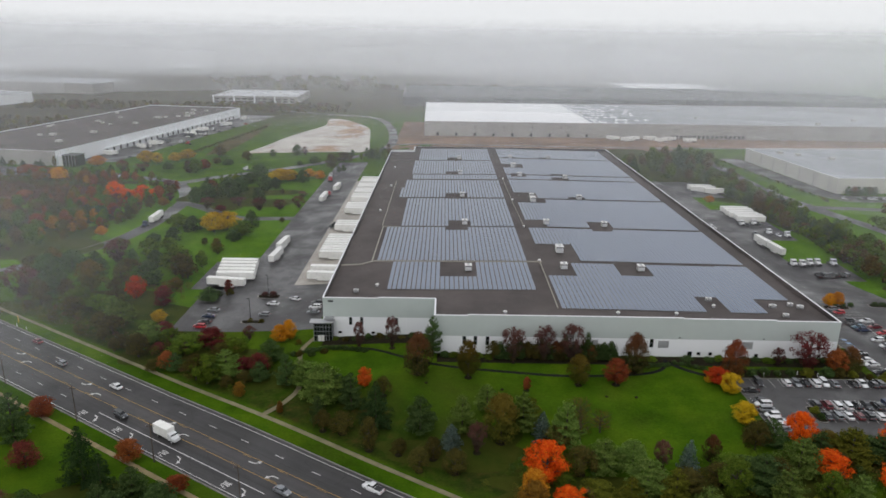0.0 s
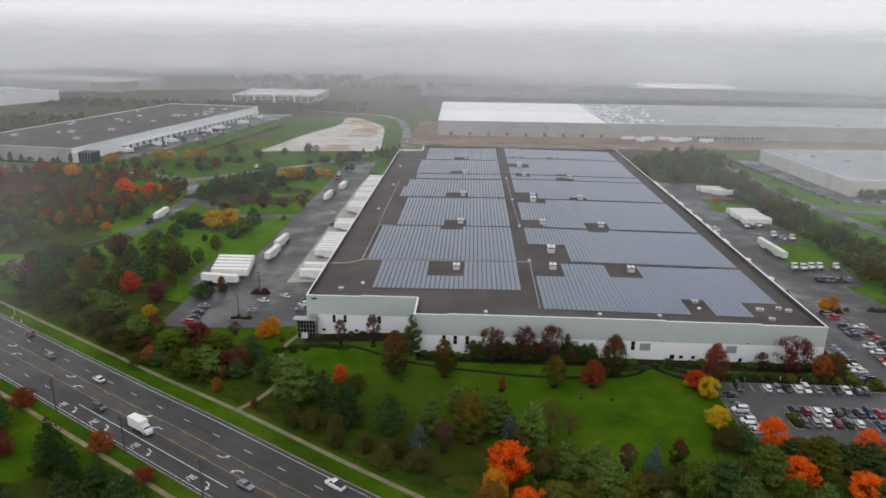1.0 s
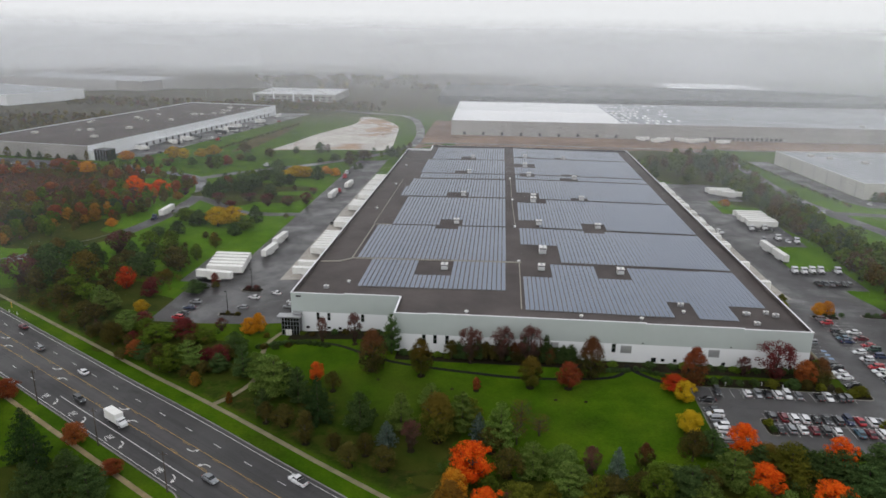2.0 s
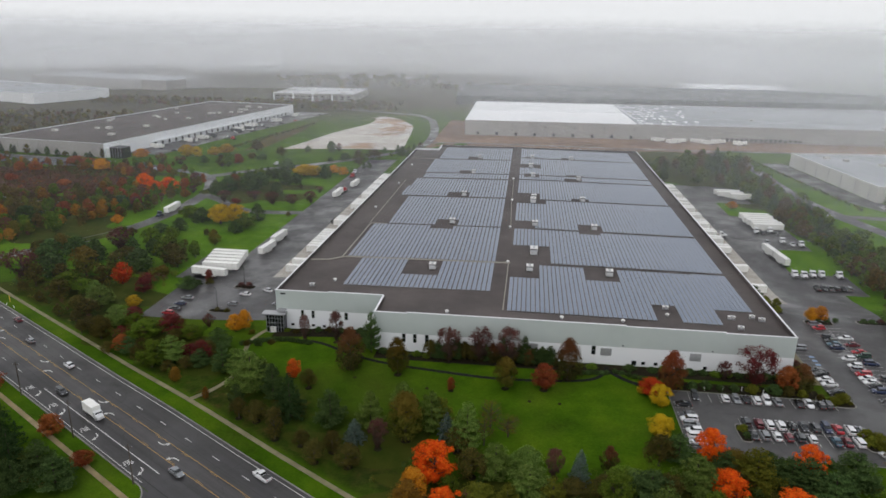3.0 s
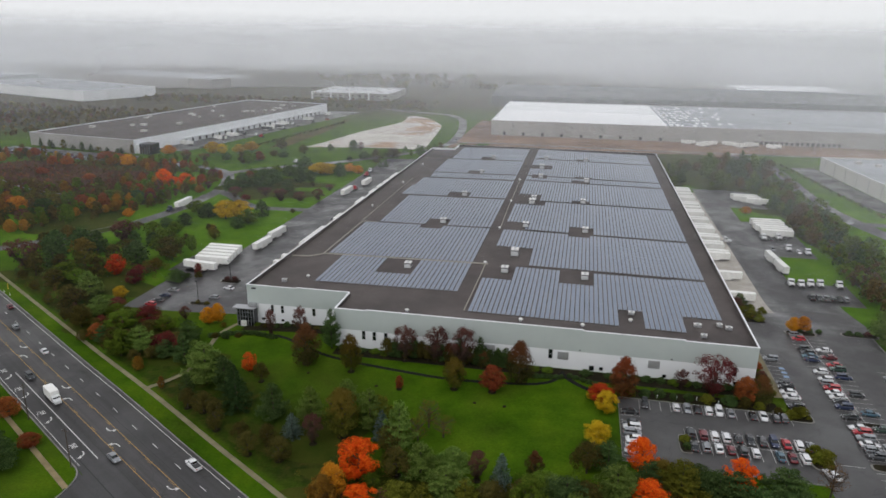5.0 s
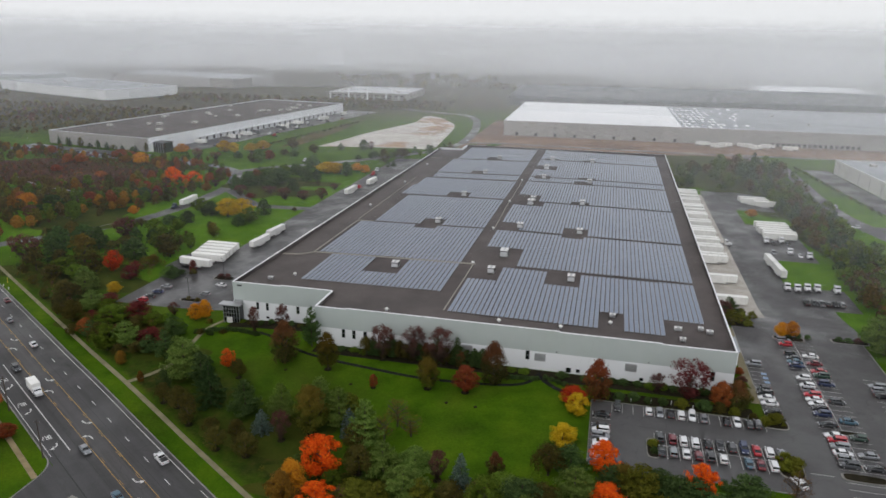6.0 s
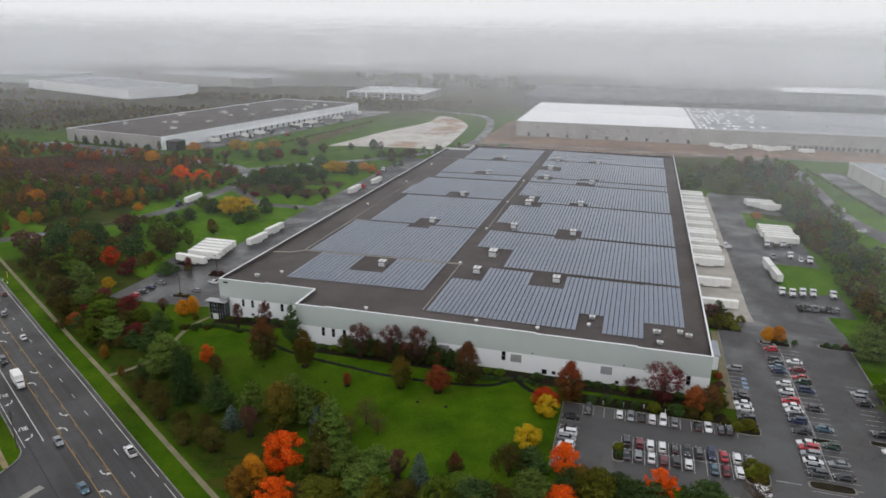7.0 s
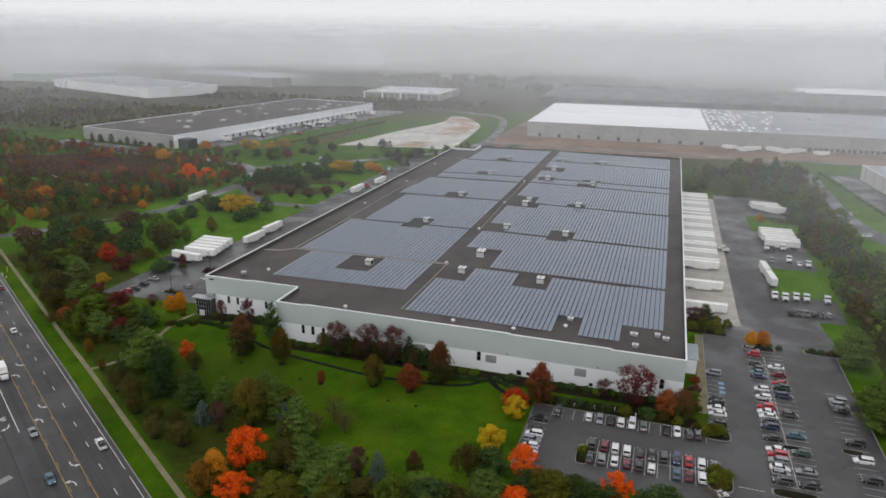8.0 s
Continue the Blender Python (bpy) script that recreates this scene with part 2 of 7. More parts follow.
def asphalt_material(name, lo, hi, wet, along=None):
    m, n, l, b = node_material(name)
    v = coords(n, l, 1.0, "World")
    broad, fine = noise_fac(n, l, v, 0.05, 6.0, 0.62), noise_fac(n, l, v, 3.0, 4.0)
    col = ramp(n, l, broad, [(0.3, lo), (0.7, hi)])
    col = blend(n, l, 0.4, col, ramp(n, l, fine, [(0.3, (0.35, 0.35, 0.35)), (0.7, (0.65, 0.65, 0.65))]), "OVERLAY")
    if along is not None:
        turn = n.new("ShaderNodeVectorRotate")
        turn.rotation_type = "Z_AXIS"
        turn.inputs["Angle"].default_value = -along
        l.new(v, turn.inputs["Vector"])
        stretch = n.new("ShaderNodeMapping")
        stretch.inputs["Scale"].default_value = (0.008, 0.55, 1)
        l.new(turn.outputs["Vector"], stretch.inputs["Vector"])
        wear = noise_fac(n, l, stretch.outputs["Vector"], 1.0, 4.0, 0.55)
        col = blend(n, l, 0.8, col, ramp(n, l, wear, [(0.3, (0.34, 0.34, 0.34)), (0.7, (0.66, 0.66, 0.66))]), "OVERLAY")
    vor = n.new("ShaderNodeTexVoronoi")
    vor.feature = "DISTANCE_TO_EDGE"
    vor.inputs["Scale"].default_value = 0.09
    wob = n.new("ShaderNodeVectorMath")
    wob.operation = "ADD"
    nz = n.new("ShaderNodeTexNoise")
    nz.inputs["Scale"].default_value = 0.15
    l.new(v, nz.inputs["Vector"])
    sc = n.new("ShaderNodeVectorMath")
    sc.operation = "SCALE"
    sc.inputs["Scale"].default_value = 6.0
    l.new(nz.outputs["Color"], sc.inputs[0])
    l.new(v, wob.inputs[0])
    l.new(sc.outputs[0], wob.inputs[1])
    l.new(wob.outputs[0], vor.inputs["Vector"])
    crack = ramp(n, l, vor.outputs["Distance"], [(0.0, (1, 1, 1)), (0.012, (0, 0, 0))])
    col = blend(n, l, blend(n, l, 0.5, (0, 0, 0), crack), col, tuple(c * 0.5 for c in lo))
    l.new(col, b.inputs["Base Color"])
    rr = n.new("ShaderNodeMapRange")
    rr.inputs["From Min"].default_value, rr.inputs["From Max"].default_value = 0.38, 0.60
    rr.inputs["To Min"].default_value, rr.inputs["To Max"].default_value = wet, 0.75
    l.new(broad, rr.inputs["Value"])
    l.new(rr.outputs["Result"], b.inputs["Roughness"])
    bump(n, l, b, fine, 0.3, 0.02)
    return m


M = {
    "grass": grass_material(),
    "road": asphalt_material("road_asphalt", (0.025, 0.0245, 0.025), (0.044, 0.043, 0.044), 0.45, math.atan2(-0.533, 0.846)),
    "turn_lane": asphalt_material("turn_lane_asphalt", (0.040, 0.039, 0.039), (0.062, 0.060, 0.060), 0.5, math.atan2(-0.533, 0.846)),
    "tar": plain("tar_seam", (0.012, 0.012, 0.013), 0.6),
    "lot": asphalt_material("lot_asphalt", (0.040, 0.039, 0.040), (0.074, 0.072, 0.073), 0.28),
    "concrete": surface("concrete", (0.30, 0.28, 0.25), (0.46, 0.43, 0.38), 0.12, 4.0, 0.85),
    "kerb": surface("kerb_concrete", (0.15, 0.145, 0.13), (0.28, 0.27, 0.245), 0.3, 4.0, 0.85),
    "path_tan": surface("leaf_stained_concrete", (0.165, 0.125, 0.062), (0.290, 0.225, 0.125), 0.2, 4.0, 0.9),
    "path": surface("path_concrete", (0.14, 0.122, 0.070), (0.235, 0.205, 0.125), 0.2, 4.0, 0.9),
    # mulch brown, deepened so its colour carries shade under the facade trees
    "mulch": surface("bark_mulch", (0.015, 0.014, 0.009), (0.031, 0.026, 0.016), 0.5, 5.0, 0.95, spec=0.03),
    "scrub_soil": surface("russet_scrub_soil", (0.036, 0.022, 0.013), (0.090, 0.042, 0.027), 0.03, 1.2, 0.95, spec=0.03),
    "dry_grass": surface("dry_grass", (0.060, 0.062, 0.020), (0.115, 0.085, 0.038), 0.04, 1.0, 0.95, spec=0.03),
    "litter": surface("leaf_litter", (0.028, 0.046, 0.005), (0.056, 0.060, 0.010), 0.12, 3.0, 0.95, spec=0.05),
    "white_line": surface("white_road_paint", (0.42, 0.42, 0.41), (0.68, 0.68, 0.66), 0.6, 3.0, 0.7),
    "yellow_line": surface("yellow_road_paint", (0.32, 0.19, 0.045), (0.46, 0.28, 0.07), 0.6, 3.0, 0.7),
    "blue_line": plain("blue_road_paint", (0.22, 0.32, 0.48), 0.7),
    "wall_white": surface("white_wall_panel", (0.77, 0.795, 0.815), (0.81, 0.83, 0.85), 0.05, 0.25, 0.75, bumpy=0, mottle=0.06),
    "wall_grey": surface("pale_grey_wall_panel", (0.425, 0.475, 0.460), (0.455, 0.505, 0.488), 0.05, 0.25, 0.75, bumpy=0, mottle=0.06),
    "cap": plain("white_metal_coping", (0.80, 0.81, 0.83), 0.4),
    "roof_dark": surface("dark_roof_membrane", (0.046, 0.038, 0.036), (0.088, 0.073, 0.068), 0.05, 2.0, 0.8),
    "roof_grey": surface("grey_roof_membrane", (0.26, 0.28, 0.30), (0.36, 0.38, 0.41), 0.02, 1.0, 0.6),
    "roof_pale": surface("pale_roof_membrane", (0.44, 0.46, 0.48), (0.58, 0.60, 0.62), 0.03, 1.0, 0.6),
    "roof_slate": surface("slate_grey_roof", (0.045, 0.048, 0.052), (0.075, 0.08, 0.086), 0.015, 1.0, 0.7),
    "roof_white": surface("white_roof_membrane", (0.80, 0.82, 0.84), (0.92, 0.93, 0.94), 0.03, 1.0, 0.5),
    "wall_far": surface("unpainted_concrete_wall", (0.30, 0.29, 0.28), (0.38, 0.37, 0.355), 0.03, 0.6, 0.85),
    "wall_cream": surface("cream_wall_panel", (0.54, 0.53, 0.49), (0.60, 0.59, 0.55), 0.05, 0.3, 0.8, bumpy=0, mottle=0.1),
    "dock_grey": plain("dock_door_grey", (0.40, 0.41, 0.42), 0.6),
    "glass": plain("dark_window_glass", (0.012, 0.015, 0.018), 0.12, spec=0.8),
    "metal": plain("galvanised_metal", (0.42, 0.43, 0.44), 0.45, 0.6),
    "metal_white": plain("white_painted_metal", (0.72, 0.72, 0.70), 0.5),
    "rtu": surface("roof_unit_metal", (0.40, 0.395, 0.37), (0.56, 0.55, 0.52), 0.8, 6.0, 0.5, space="Object"),
    "rtu_dark": plain("dark_vent_grille", (0.04, 0.04, 0.045), 0.6),
    "pipe": plain("pale_conduit", (0.30, 0.28, 0.24), 0.7),
    "panel": plain("solar_glass", (0.146, 0.184, 0.256), 0.28, spec=0.5),
    "panel_frame": plain("aluminium_frame", (0.34, 0.36, 0.39), 0.5, 0.3),
    "trailer": surface("white_trailer_skin", (0.70, 0.70, 0.67), (0.84, 0.84, 0.81), 0.5, 5.0, 0.45, space="Object", vary=0.08),
    "tyre": plain("tyre_rubber", (0.014, 0.014, 0.015), 0.85),
    "rim": plain("alloy_rim", (0.45, 0.45, 0.46), 0.35, 0.7),
    "black": plain("black_plastic", (0.020, 0.020, 0.022), 0.5),
    "wood_pole": surface("weathered_pole", (0.045, 0.035, 0.028), (0.09, 0.07, 0.055), 1.0, 6.0, 0.9),
    "bark": surface("bark", (0.040, 0.030, 0.022), (0.085, 0.065, 0.050), 2.0, 12.0, 0.95, space="Object"),
    "dirt": surface("bare_red_earth", (0.11, 0.065, 0.042), (0.27, 0.165, 0.105), 0.02, 0.5, 0.95, bumpy=0.1),
    "lime": surface("pale_stabilised_earth", (0.40, 0.36, 0.31), (0.66, 0.63, 0.58), 0.03, 0.4, 0.95, bumpy=0.1),
    "head": plain("clear_lamp_lens", (0.65, 0.66, 0.68), 0.2),
    "tail": plain("red_lamp_lens", (0.30, 0.015, 0.012), 0.3),
    "yellow_sign": plain("yellow_plastic", (0.75, 0.45, 0.05), 0.6),
}
CAR = {
    "w": plain("white_car_paint", (0.72, 0.73, 0.74), 0.25, coat=0.6), "s": plain("silver_car_paint", (0.26, 0.275, 0.29), 0.3, 0.4, coat=0.6),
    "g": plain("grey_car_paint", (0.055, 0.06, 0.066), 0.3, 0.3, coat=0.6), "k": plain("black_car_paint", (0.016, 0.017, 0.020), 0.25, coat=0.6),
    "r": plain("red_car_paint", (0.42, 0.018, 0.030), 0.3, coat=0.6), "m": plain("maroon_car_paint", (0.13, 0.010, 0.018), 0.3, coat=0.6),
    "b": plain("blue_car_paint", (0.012, 0.024, 0.075), 0.3, coat=0.6), "t": plain("teal_car_paint", (0.06, 0.13, 0.18), 0.3, 0.3, coat=0.6),
    "e": plain("dark_green_car_paint", (0.020, 0.05, 0.035), 0.3, coat=0.6),
}
COLOUR = {"w": "white", "s": "silver", "g": "grey", "k": "black", "r": "red", "m": "maroon", "b": "dark blue", "t": "blue-grey", "e": "dark green"}
LEAF = {
    "O": leaf_material("orange_red_leaves", (0.55, 0.050, 0.007), (0.72, 0.092, 0.008), (0.78, 0.17, 0.013)),
    "A": leaf_material("amber_leaves", (0.40, 0.14, 0.012), (0.55, 0.22, 0.015), (0.62, 0.30, 0.03)),
    "Y": leaf_material("yellow_leaves", (0.34, 0.195, 0.009), (0.47, 0.295, 0.012), (0.54, 0.365, 0.024)),
    "R": leaf_material("maroon_leaves", (0.045, 0.036, 0.026), (0.072, 0.046, 0.036), (0.10, 0.056, 0.044), None, (0.118, 0.050, 0.042)),
    "E": leaf_material("rust_leaves", (0.17, 0.042, 0.016), (0.25, 0.062, 0.022), (0.32, 0.10, 0.032)),
    "W": leaf_material("brown_green_leaves", (0.042, 0.040, 0.011), (0.074, 0.066, 0.015), (0.120, 0.092, 0.022)),
    "T": leaf_material("olive_gold_leaves", (0.054, 0.064, 0.010), (0.088, 0.090, 0.013), (0.125, 0.110, 0.017), None, (0.120, 0.086, 0.014)),
    "K": leaf_material("dark_green_rust_leaves", (0.034, 0.042, 0.012), (0.060, 0.058, 0.016), (0.092, 0.076, 0.022), None, (0.130, 0.056, 0.023)),
    "C": leaf_material("crimson_leaves", (0.085, 0.017, 0.017), (0.130, 0.026, 0.024), (0.19, 0.042, 0.033)),
    "F": leaf_material("flame_red_leaves", (0.40, 0.052, 0.012), (0.54, 0.078, 0.014), (0.62, 0.12, 0.022)),
    "L": leaf_material("light_green_needles", (0.064, 0.112, 0.020), (0.116, 0.176, 0.034), (0.176, 0.232, 0.054)),
    "J": leaf_material("brown_amber_leaves", (0.12, 0.060, 0.012), (0.18, 0.085, 0.014), (0.25, 0.125, 0.018)),
    "P": leaf_material("red_brown_leaves", (0.075, 0.048, 0.015), (0.12, 0.048, 0.018), (0.16, 0.052, 0.020), None, (0.19, 0.045, 0.020)),
    "M": leaf_material("dark_red_leaves", (0.085, 0.030, 0.026), (0.125, 0.036, 0.032), (0.17, 0.045, 0.038), None, (0.16, 0.036, 0.034)),
    "G": leaf_material("green_leaves", (0.048, 0.088, 0.008), (0.086, 0.136, 0.013), (0.138, 0.182, 0.023)),
    "D": leaf_material("dark_green_needles", (0.029, 0.058, 0.018), (0.056, 0.095, 0.027), (0.090, 0.136, 0.041)),
    "S": leaf_material("spruce_needles", (0.014, 0.032, 0.009), (0.026, 0.052, 0.015), (0.042, 0.072, 0.023)),
    "B": leaf_material("blue_spruce_needles", (0.026, 0.050, 0.040), (0.072, 0.106, 0.090), (0.190, 0.240, 0.205)),
    "V": leaf_material("yellow_green_leaves", (0.078, 0.090, 0.011), (0.124, 0.134, 0.015), (0.18, 0.176, 0.022)),
    "N": leaf_material("last_brown_leaves", (0.050, 0.032, 0.018), (0.085, 0.048, 0.020), (0.22, 0.10, 0.02)),
}

WOOD = {**LEAF,
    "R": leaf_material("wood_maroon_leaves", (0.075, 0.042, 0.028), (0.125, 0.060, 0.040), (0.17, 0.078, 0.050)),
    "K": leaf_material("wood_dark_green_leaves", (0.038, 0.046, 0.014), (0.070, 0.068, 0.019), (0.118, 0.085, 0.026)),
    "W": leaf_material("wood_brown_leaves", (0.060, 0.050, 0.016), (0.100, 0.078, 0.021), (0.150, 0.100, 0.028)),
    "T": leaf_material("wood_olive_leaves", (0.078, 0.082, 0.015), (0.125, 0.115, 0.020), (0.18, 0.135, 0.024)),
    "A": leaf_material("wood_amber_leaves", (0.24, 0.11, 0.018), (0.33, 0.155, 0.022), (0.40, 0.21, 0.034)),
    "E": leaf_material("wood_rust_leaves", (0.15, 0.048, 0.020), (0.22, 0.070, 0.026), (0.28, 0.105, 0.034))}

# ---- building helpers ----
def ground_z(x, y):
    """Height of the land: level round the warehouse, lower towards the road, the west and the north."""
    west, south, north = smooth(0, -80, x), smooth(-5, -60, y) * smooth(90, 20, x), smooth(390, 520, y)
    dip = smooth(50, 84, y) * smooth(330, 300, y) * smooth(125, 129.5, x) * smooth(236, 206, x)
    return -1.2 - 3.8 * (1 - (1 - west) * (1 - south) * (1 - north)) - 2.9 * dip


def box(bm, x0, x1, y0, y1, z0, z1):
    v = [bm.verts.new(c) for c in ((x0, y0, z0), (x1, y0, z0), (x1, y1, z0), (x0, y1, z0), (x0, y0, z1), (x1, y0, z1), (x1, y1, z1), (x0, y1, z1))]
    for f in ((0, 3, 2, 1), (4, 5, 6, 7), (0, 1, 5, 4), (1, 2, 6, 5), (2, 3, 7, 6), (3, 0, 4, 7)):
        bm.faces.new([v[i] for i in f])
    return v


def tube(bm, a, b, r0, r1, n=8, caps=True):
    a, b = Vector(a), Vector(b)
    q = (b - a).to_track_quat("Z", "Y")
    rings = []
    for c, r in ((a, r0), (b, r1)):
        rings.append([bm.verts.new(c + q @ Vector((r * math.cos(k * math.tau / n), r * math.sin(k * math.tau / n), 0))) for k in range(n)])
    for k in range(n):
        bm.faces.new((rings[0][k], rings[0][(k + 1) % n], rings[1][(k + 1) % n], rings[1][k]))
    if caps:
        bm.faces.new(rings[0][::-1])
        bm.faces.new(rings[1])


def prism(bm, profile, x0, x1, inset=0.0):
    """A side profile of (y, z) points drawn out across x; inset narrows nothing but the given top."""
    left = [bm.verts.new((x0, y, z)) for y, z in profile]
    right = [bm.verts.new((x1, y, z)) for y, z in profile]
    n = len(profile)
    for k in range(n):
        bm.faces.new((left[k], left[(k + 1) % n], right[(k + 1) % n], right[k]))
    bm.faces.new(left[::-1])
    bm.faces.new(right)


def mesh_of(bm, name, mats, soft=False):
    bmesh.ops.recalc_face_normals(bm, faces=bm.faces)
    me = bpy.data.meshes.new(name)
    bm.to_mesh(me)
    bm.free()
    for m in (mats if isinstance(mats, (list, tuple)) else [mats]):
        me.materials.append(m)
    if soft:
        me.polygons.foreach_set("use_smooth", [True] * len(me.polygons))
    return me


def part(name, bm, mat, parent, label="", soft=False):
    me = bm if isinstance(bm, bpy.types.Mesh) else mesh_of(bm, name, mat, soft)
    ob = new(name, me)
    ob.parent = parent
    if label:
        tagged(ob, label)
    return ob


def base(name, x, y, z, label, category, group="", kind="", turn=0.0):
    ob = new(name)
    ob.empty_display_size = 0.5
    ob.matrix_basis = pose(x, y, z, 0, 0, turn)
    return tagged(ob, label, category, group, kind)


def solid(name, bm, mat, label, category, kind="", group="", soft=False):
    return tagged(new(name, mesh_of(bm, name, mat, soft)), label, category, group, kind)


def boxes(*list_of):
    bm = bmesh.new()
    for b in list_of:
        box(bm, *b)
    return bm


def paint(ob, mat):
    ob.material_slots[0].link = "OBJECT"
    ob.material_slots[0].material = mat


def drape_rects(rects, lift, step=5.0, depth=0.0):
    """Level sheets that follow the land, one for each (x0, x1, y0, y1)."""
    bm = bmesh.new()
    for x0, x1, y0, y1 in rects:
        nx, ny = max(1, round((x1 - x0) / step)), max(1, round((y1 - y0) / step))
        grid = [[bm.verts.new((x0 + (x1 - x0) * i / nx, y0 + (y1 - y0) * j / ny, 0)) for i in range(nx + 1)] for j in range(ny + 1)]
        for row in grid:
            for v in row:
                v.co.z = ground_z(v.co.x, v.co.y) + lift
        for j in range(ny):
            for i in range(nx):
                bm.faces.new((grid[j][i], grid[j][i + 1], grid[j + 1][i + 1], grid[j + 1][i]))
    return bm


def resample(points, step):
    out = []
    for a, b in zip(points, points[1:]):
        a, b = Vector(a), Vector(b)
        k = max(1, round((b - a).length / step))
        out += [a.lerp(b, i / k) for i in range(k)]
    return out + [Vector(points[-1])]


def rounded(points, times=2):
    """Cuts the corners of a line so that it bends smoothly."""
    pts = [Vector(p) for p in points]
    for _ in range(times):
        q = [pts[0]]
        for a, b in zip(pts, pts[1:]):
            q += [a.lerp(b, 0.25), a.lerp(b, 0.75)]
        pts = q + [pts[-1]]
    return pts


def strip(bm, points, width, lift, step=4.0, cross=1, wall=0.0):
    """A band of the given width along a line, lying on the land."""
    pts = resample(points, step)
    rows = []
    for k, p in enumerate(pts):
        d = (pts[min(k + 1, len(pts) - 1)] - pts[max(k - 1, 0)]).normalized()
        n = Vector((-d.y, d.x))
        row = []
        for c in range(cross + 1):
            q = p + n * width * (c / cross - 0.5)
            row.append(bm.verts.new((q.x, q.y, ground_z(q.x, q.y) + lift)))
        rows.append(row)
    for a, b in zip(rows, rows[1:]):
        for c in range(cross):
            bm.faces.new((a[c], b[c], b[c + 1], a[c + 1]))
    if wall:
        for side in (0, -1):
            for a, b in zip(rows, rows[1:]):
                lo = [bm.verts.new(v.co - Vector((0, 0, wall))) for v in (a[side], b[side])]
                bm.faces.new((a[side], b[side], lo[1], lo[0]))
    return bm


# ---- the land ----
def land():
    def lines(a, b, step, far):
        v = list(np.arange(a, b + 0.1, step))
        lo, hi, s = a, b, step
        while hi < far:
            s *= 1.35
            lo, hi = lo - s, hi + s
            v = [lo] + v + [hi]
        return v
    xs, ys = lines(-260, 260, 5, 4600), lines(-140, 560, 5, 4600)
    verts = [(x, y, ground_z(x, y)) for y in ys for x in xs]
    n = len(xs)
    faces = [(j * n + i, j * n + i + 1, (j + 1) * n + i + 1, (j + 1) * n + i) for j in range(len(ys) - 1) for i in range(n - 1)]
    me = bpy.data.meshes.new("ground")
    me.from_pydata(verts, [], faces)
    me.materials.append(M["grass"])
    return tagged(new("ground", me), "green autumn grass land reaching to the foggy horizon", "ground", kind="structure")


land()
U, NRM = Vector((0.846, -0.533)), Vector((0.533, 0.846))


def on_road(s, d):
    q = U * s + NRM * d
    return (q.x, q.y)


def drive_line(name, pts, width, lift, mat, label, category, cross=2, step=5.0):
    return solid(name, strip(bmesh.new(), pts, width, lift, step, cross), M[mat], label, category, "structure")


drive_line("road", [on_road(-900, -71.75), on_road(700, -71.75)], 23.1, 0.10, "road", "wide five-lane asphalt road with painted lanes", "road", 6)
CORNER_W, CORNER_E = (-37.5, -75.0), (-1.0, -98.0)


def corner_run(s0, k, corner, reach):
    """A kerb line along the road that bends round into the side street, which runs due south."""
    return [on_road(s0, -83.45)] + rounded([on_road(k, -83.45), corner, (corner[0], corner[1] - reach)], 3) + [(corner[0], -290)]


for nm, pts in (("kerb_north", [on_road(-900, -60.05), on_road(700, -60.05)]), ("kerb_south", corner_run(-900, -1.5, CORNER_W, 11)), ("kerb_south_east", corner_run(700, 66, CORNER_E, 14))):
    solid(nm, strip(bmesh.new(), pts, 0.3, 0.24, 5.0, 1, 0.2), M["kerb"], "pale concrete kerb along the road", "kerb", "structure")
bm = bmesh.new()
ring = [(CORNER_W[0], CORNER_W[1] + 0.3), (CORNER_E[0], CORNER_E[1] + 0.3), (CORNER_E[0], -290), (CORNER_W[0], -290)]
bm.faces.new([bm.verts.new((x, y, ground_z(x, y) + 0.092)) for x, y in ring])
solid("junction_street", bm, M["road"], "asphalt side street opening off the main road", "road", "structure")
for nm, corner, k, reach in (("junction_corner", CORNER_W, -1.5, 11), ("junction_corner_east", CORNER_E, 66, 14)):
    bm = bmesh.new()
    fan = [bm.verts.new((p.x, p.y, ground_z(p.x, p.y) + 0.11)) for p in rounded([on_road(k, -83.45), corner, (corner[0], corner[1] - reach)], 3)]
    hub = bm.verts.new((*corner, ground_z(*corner) + 0.11))
    for p, q in zip(fan, fan[1:]):
        bm.faces.new((hub, p, q))
    solid(nm, bm, M["road"], "rounded asphalt corner of the junction", "road", "structure")
bm = strip(bmesh.new(), rounded([(-23.6, -83.6), (-24.6, -88), (-25, -94), (-25, -120)]), 2.0, 0.25, 2.0, 1, 0.2)
solid("median_island", bm, M["kerb"], "narrow concrete median island in the side street", "median", "structure")
for nm, d, s0, s1 in (("pavement_north", -54.4, -700, 500), ("pavement_south", -88.0, -700, 10.6), ("pavement_south_east", -88.0, 54, 500)):
    solid(nm, strip(bmesh.new(), [on_road(s0, d), on_road(s1, d)], 1.35, 0.08, 5.0, 1, 0.1), M["path" if d > -80 else "path_tan"], "narrow weathered concrete pavement through the grass", "pavement", "structure")
truck_way = rounded([(-222, 40), (-200, 70), (-166, 118), (-158, 150), (-157, 190), (-160, 222), (-170, 248), (-183, 272), (-204, 284), (-232, 292), (-262, 312)])
drive_line("side_road", truck_way, 8.4, 0.09, "lot", "curving two-lane asphalt side road", "road")
solid("side_road_kerb", strip(bmesh.new(), [(x - 4.4, y) for x, y in truck_way[8:20]], 0.3, 0.22, 5.0, 1, 0.2), M["kerb"], "pale kerb beside the side road", "kerb", "structure")
drive_line("service_road", rounded([(-78, 181), (-100, 178), (-120, 179), (-140, 200), (-160, 215)]), 7.5, 0.085, "lot", "short asphalt service road between lawns", "road")
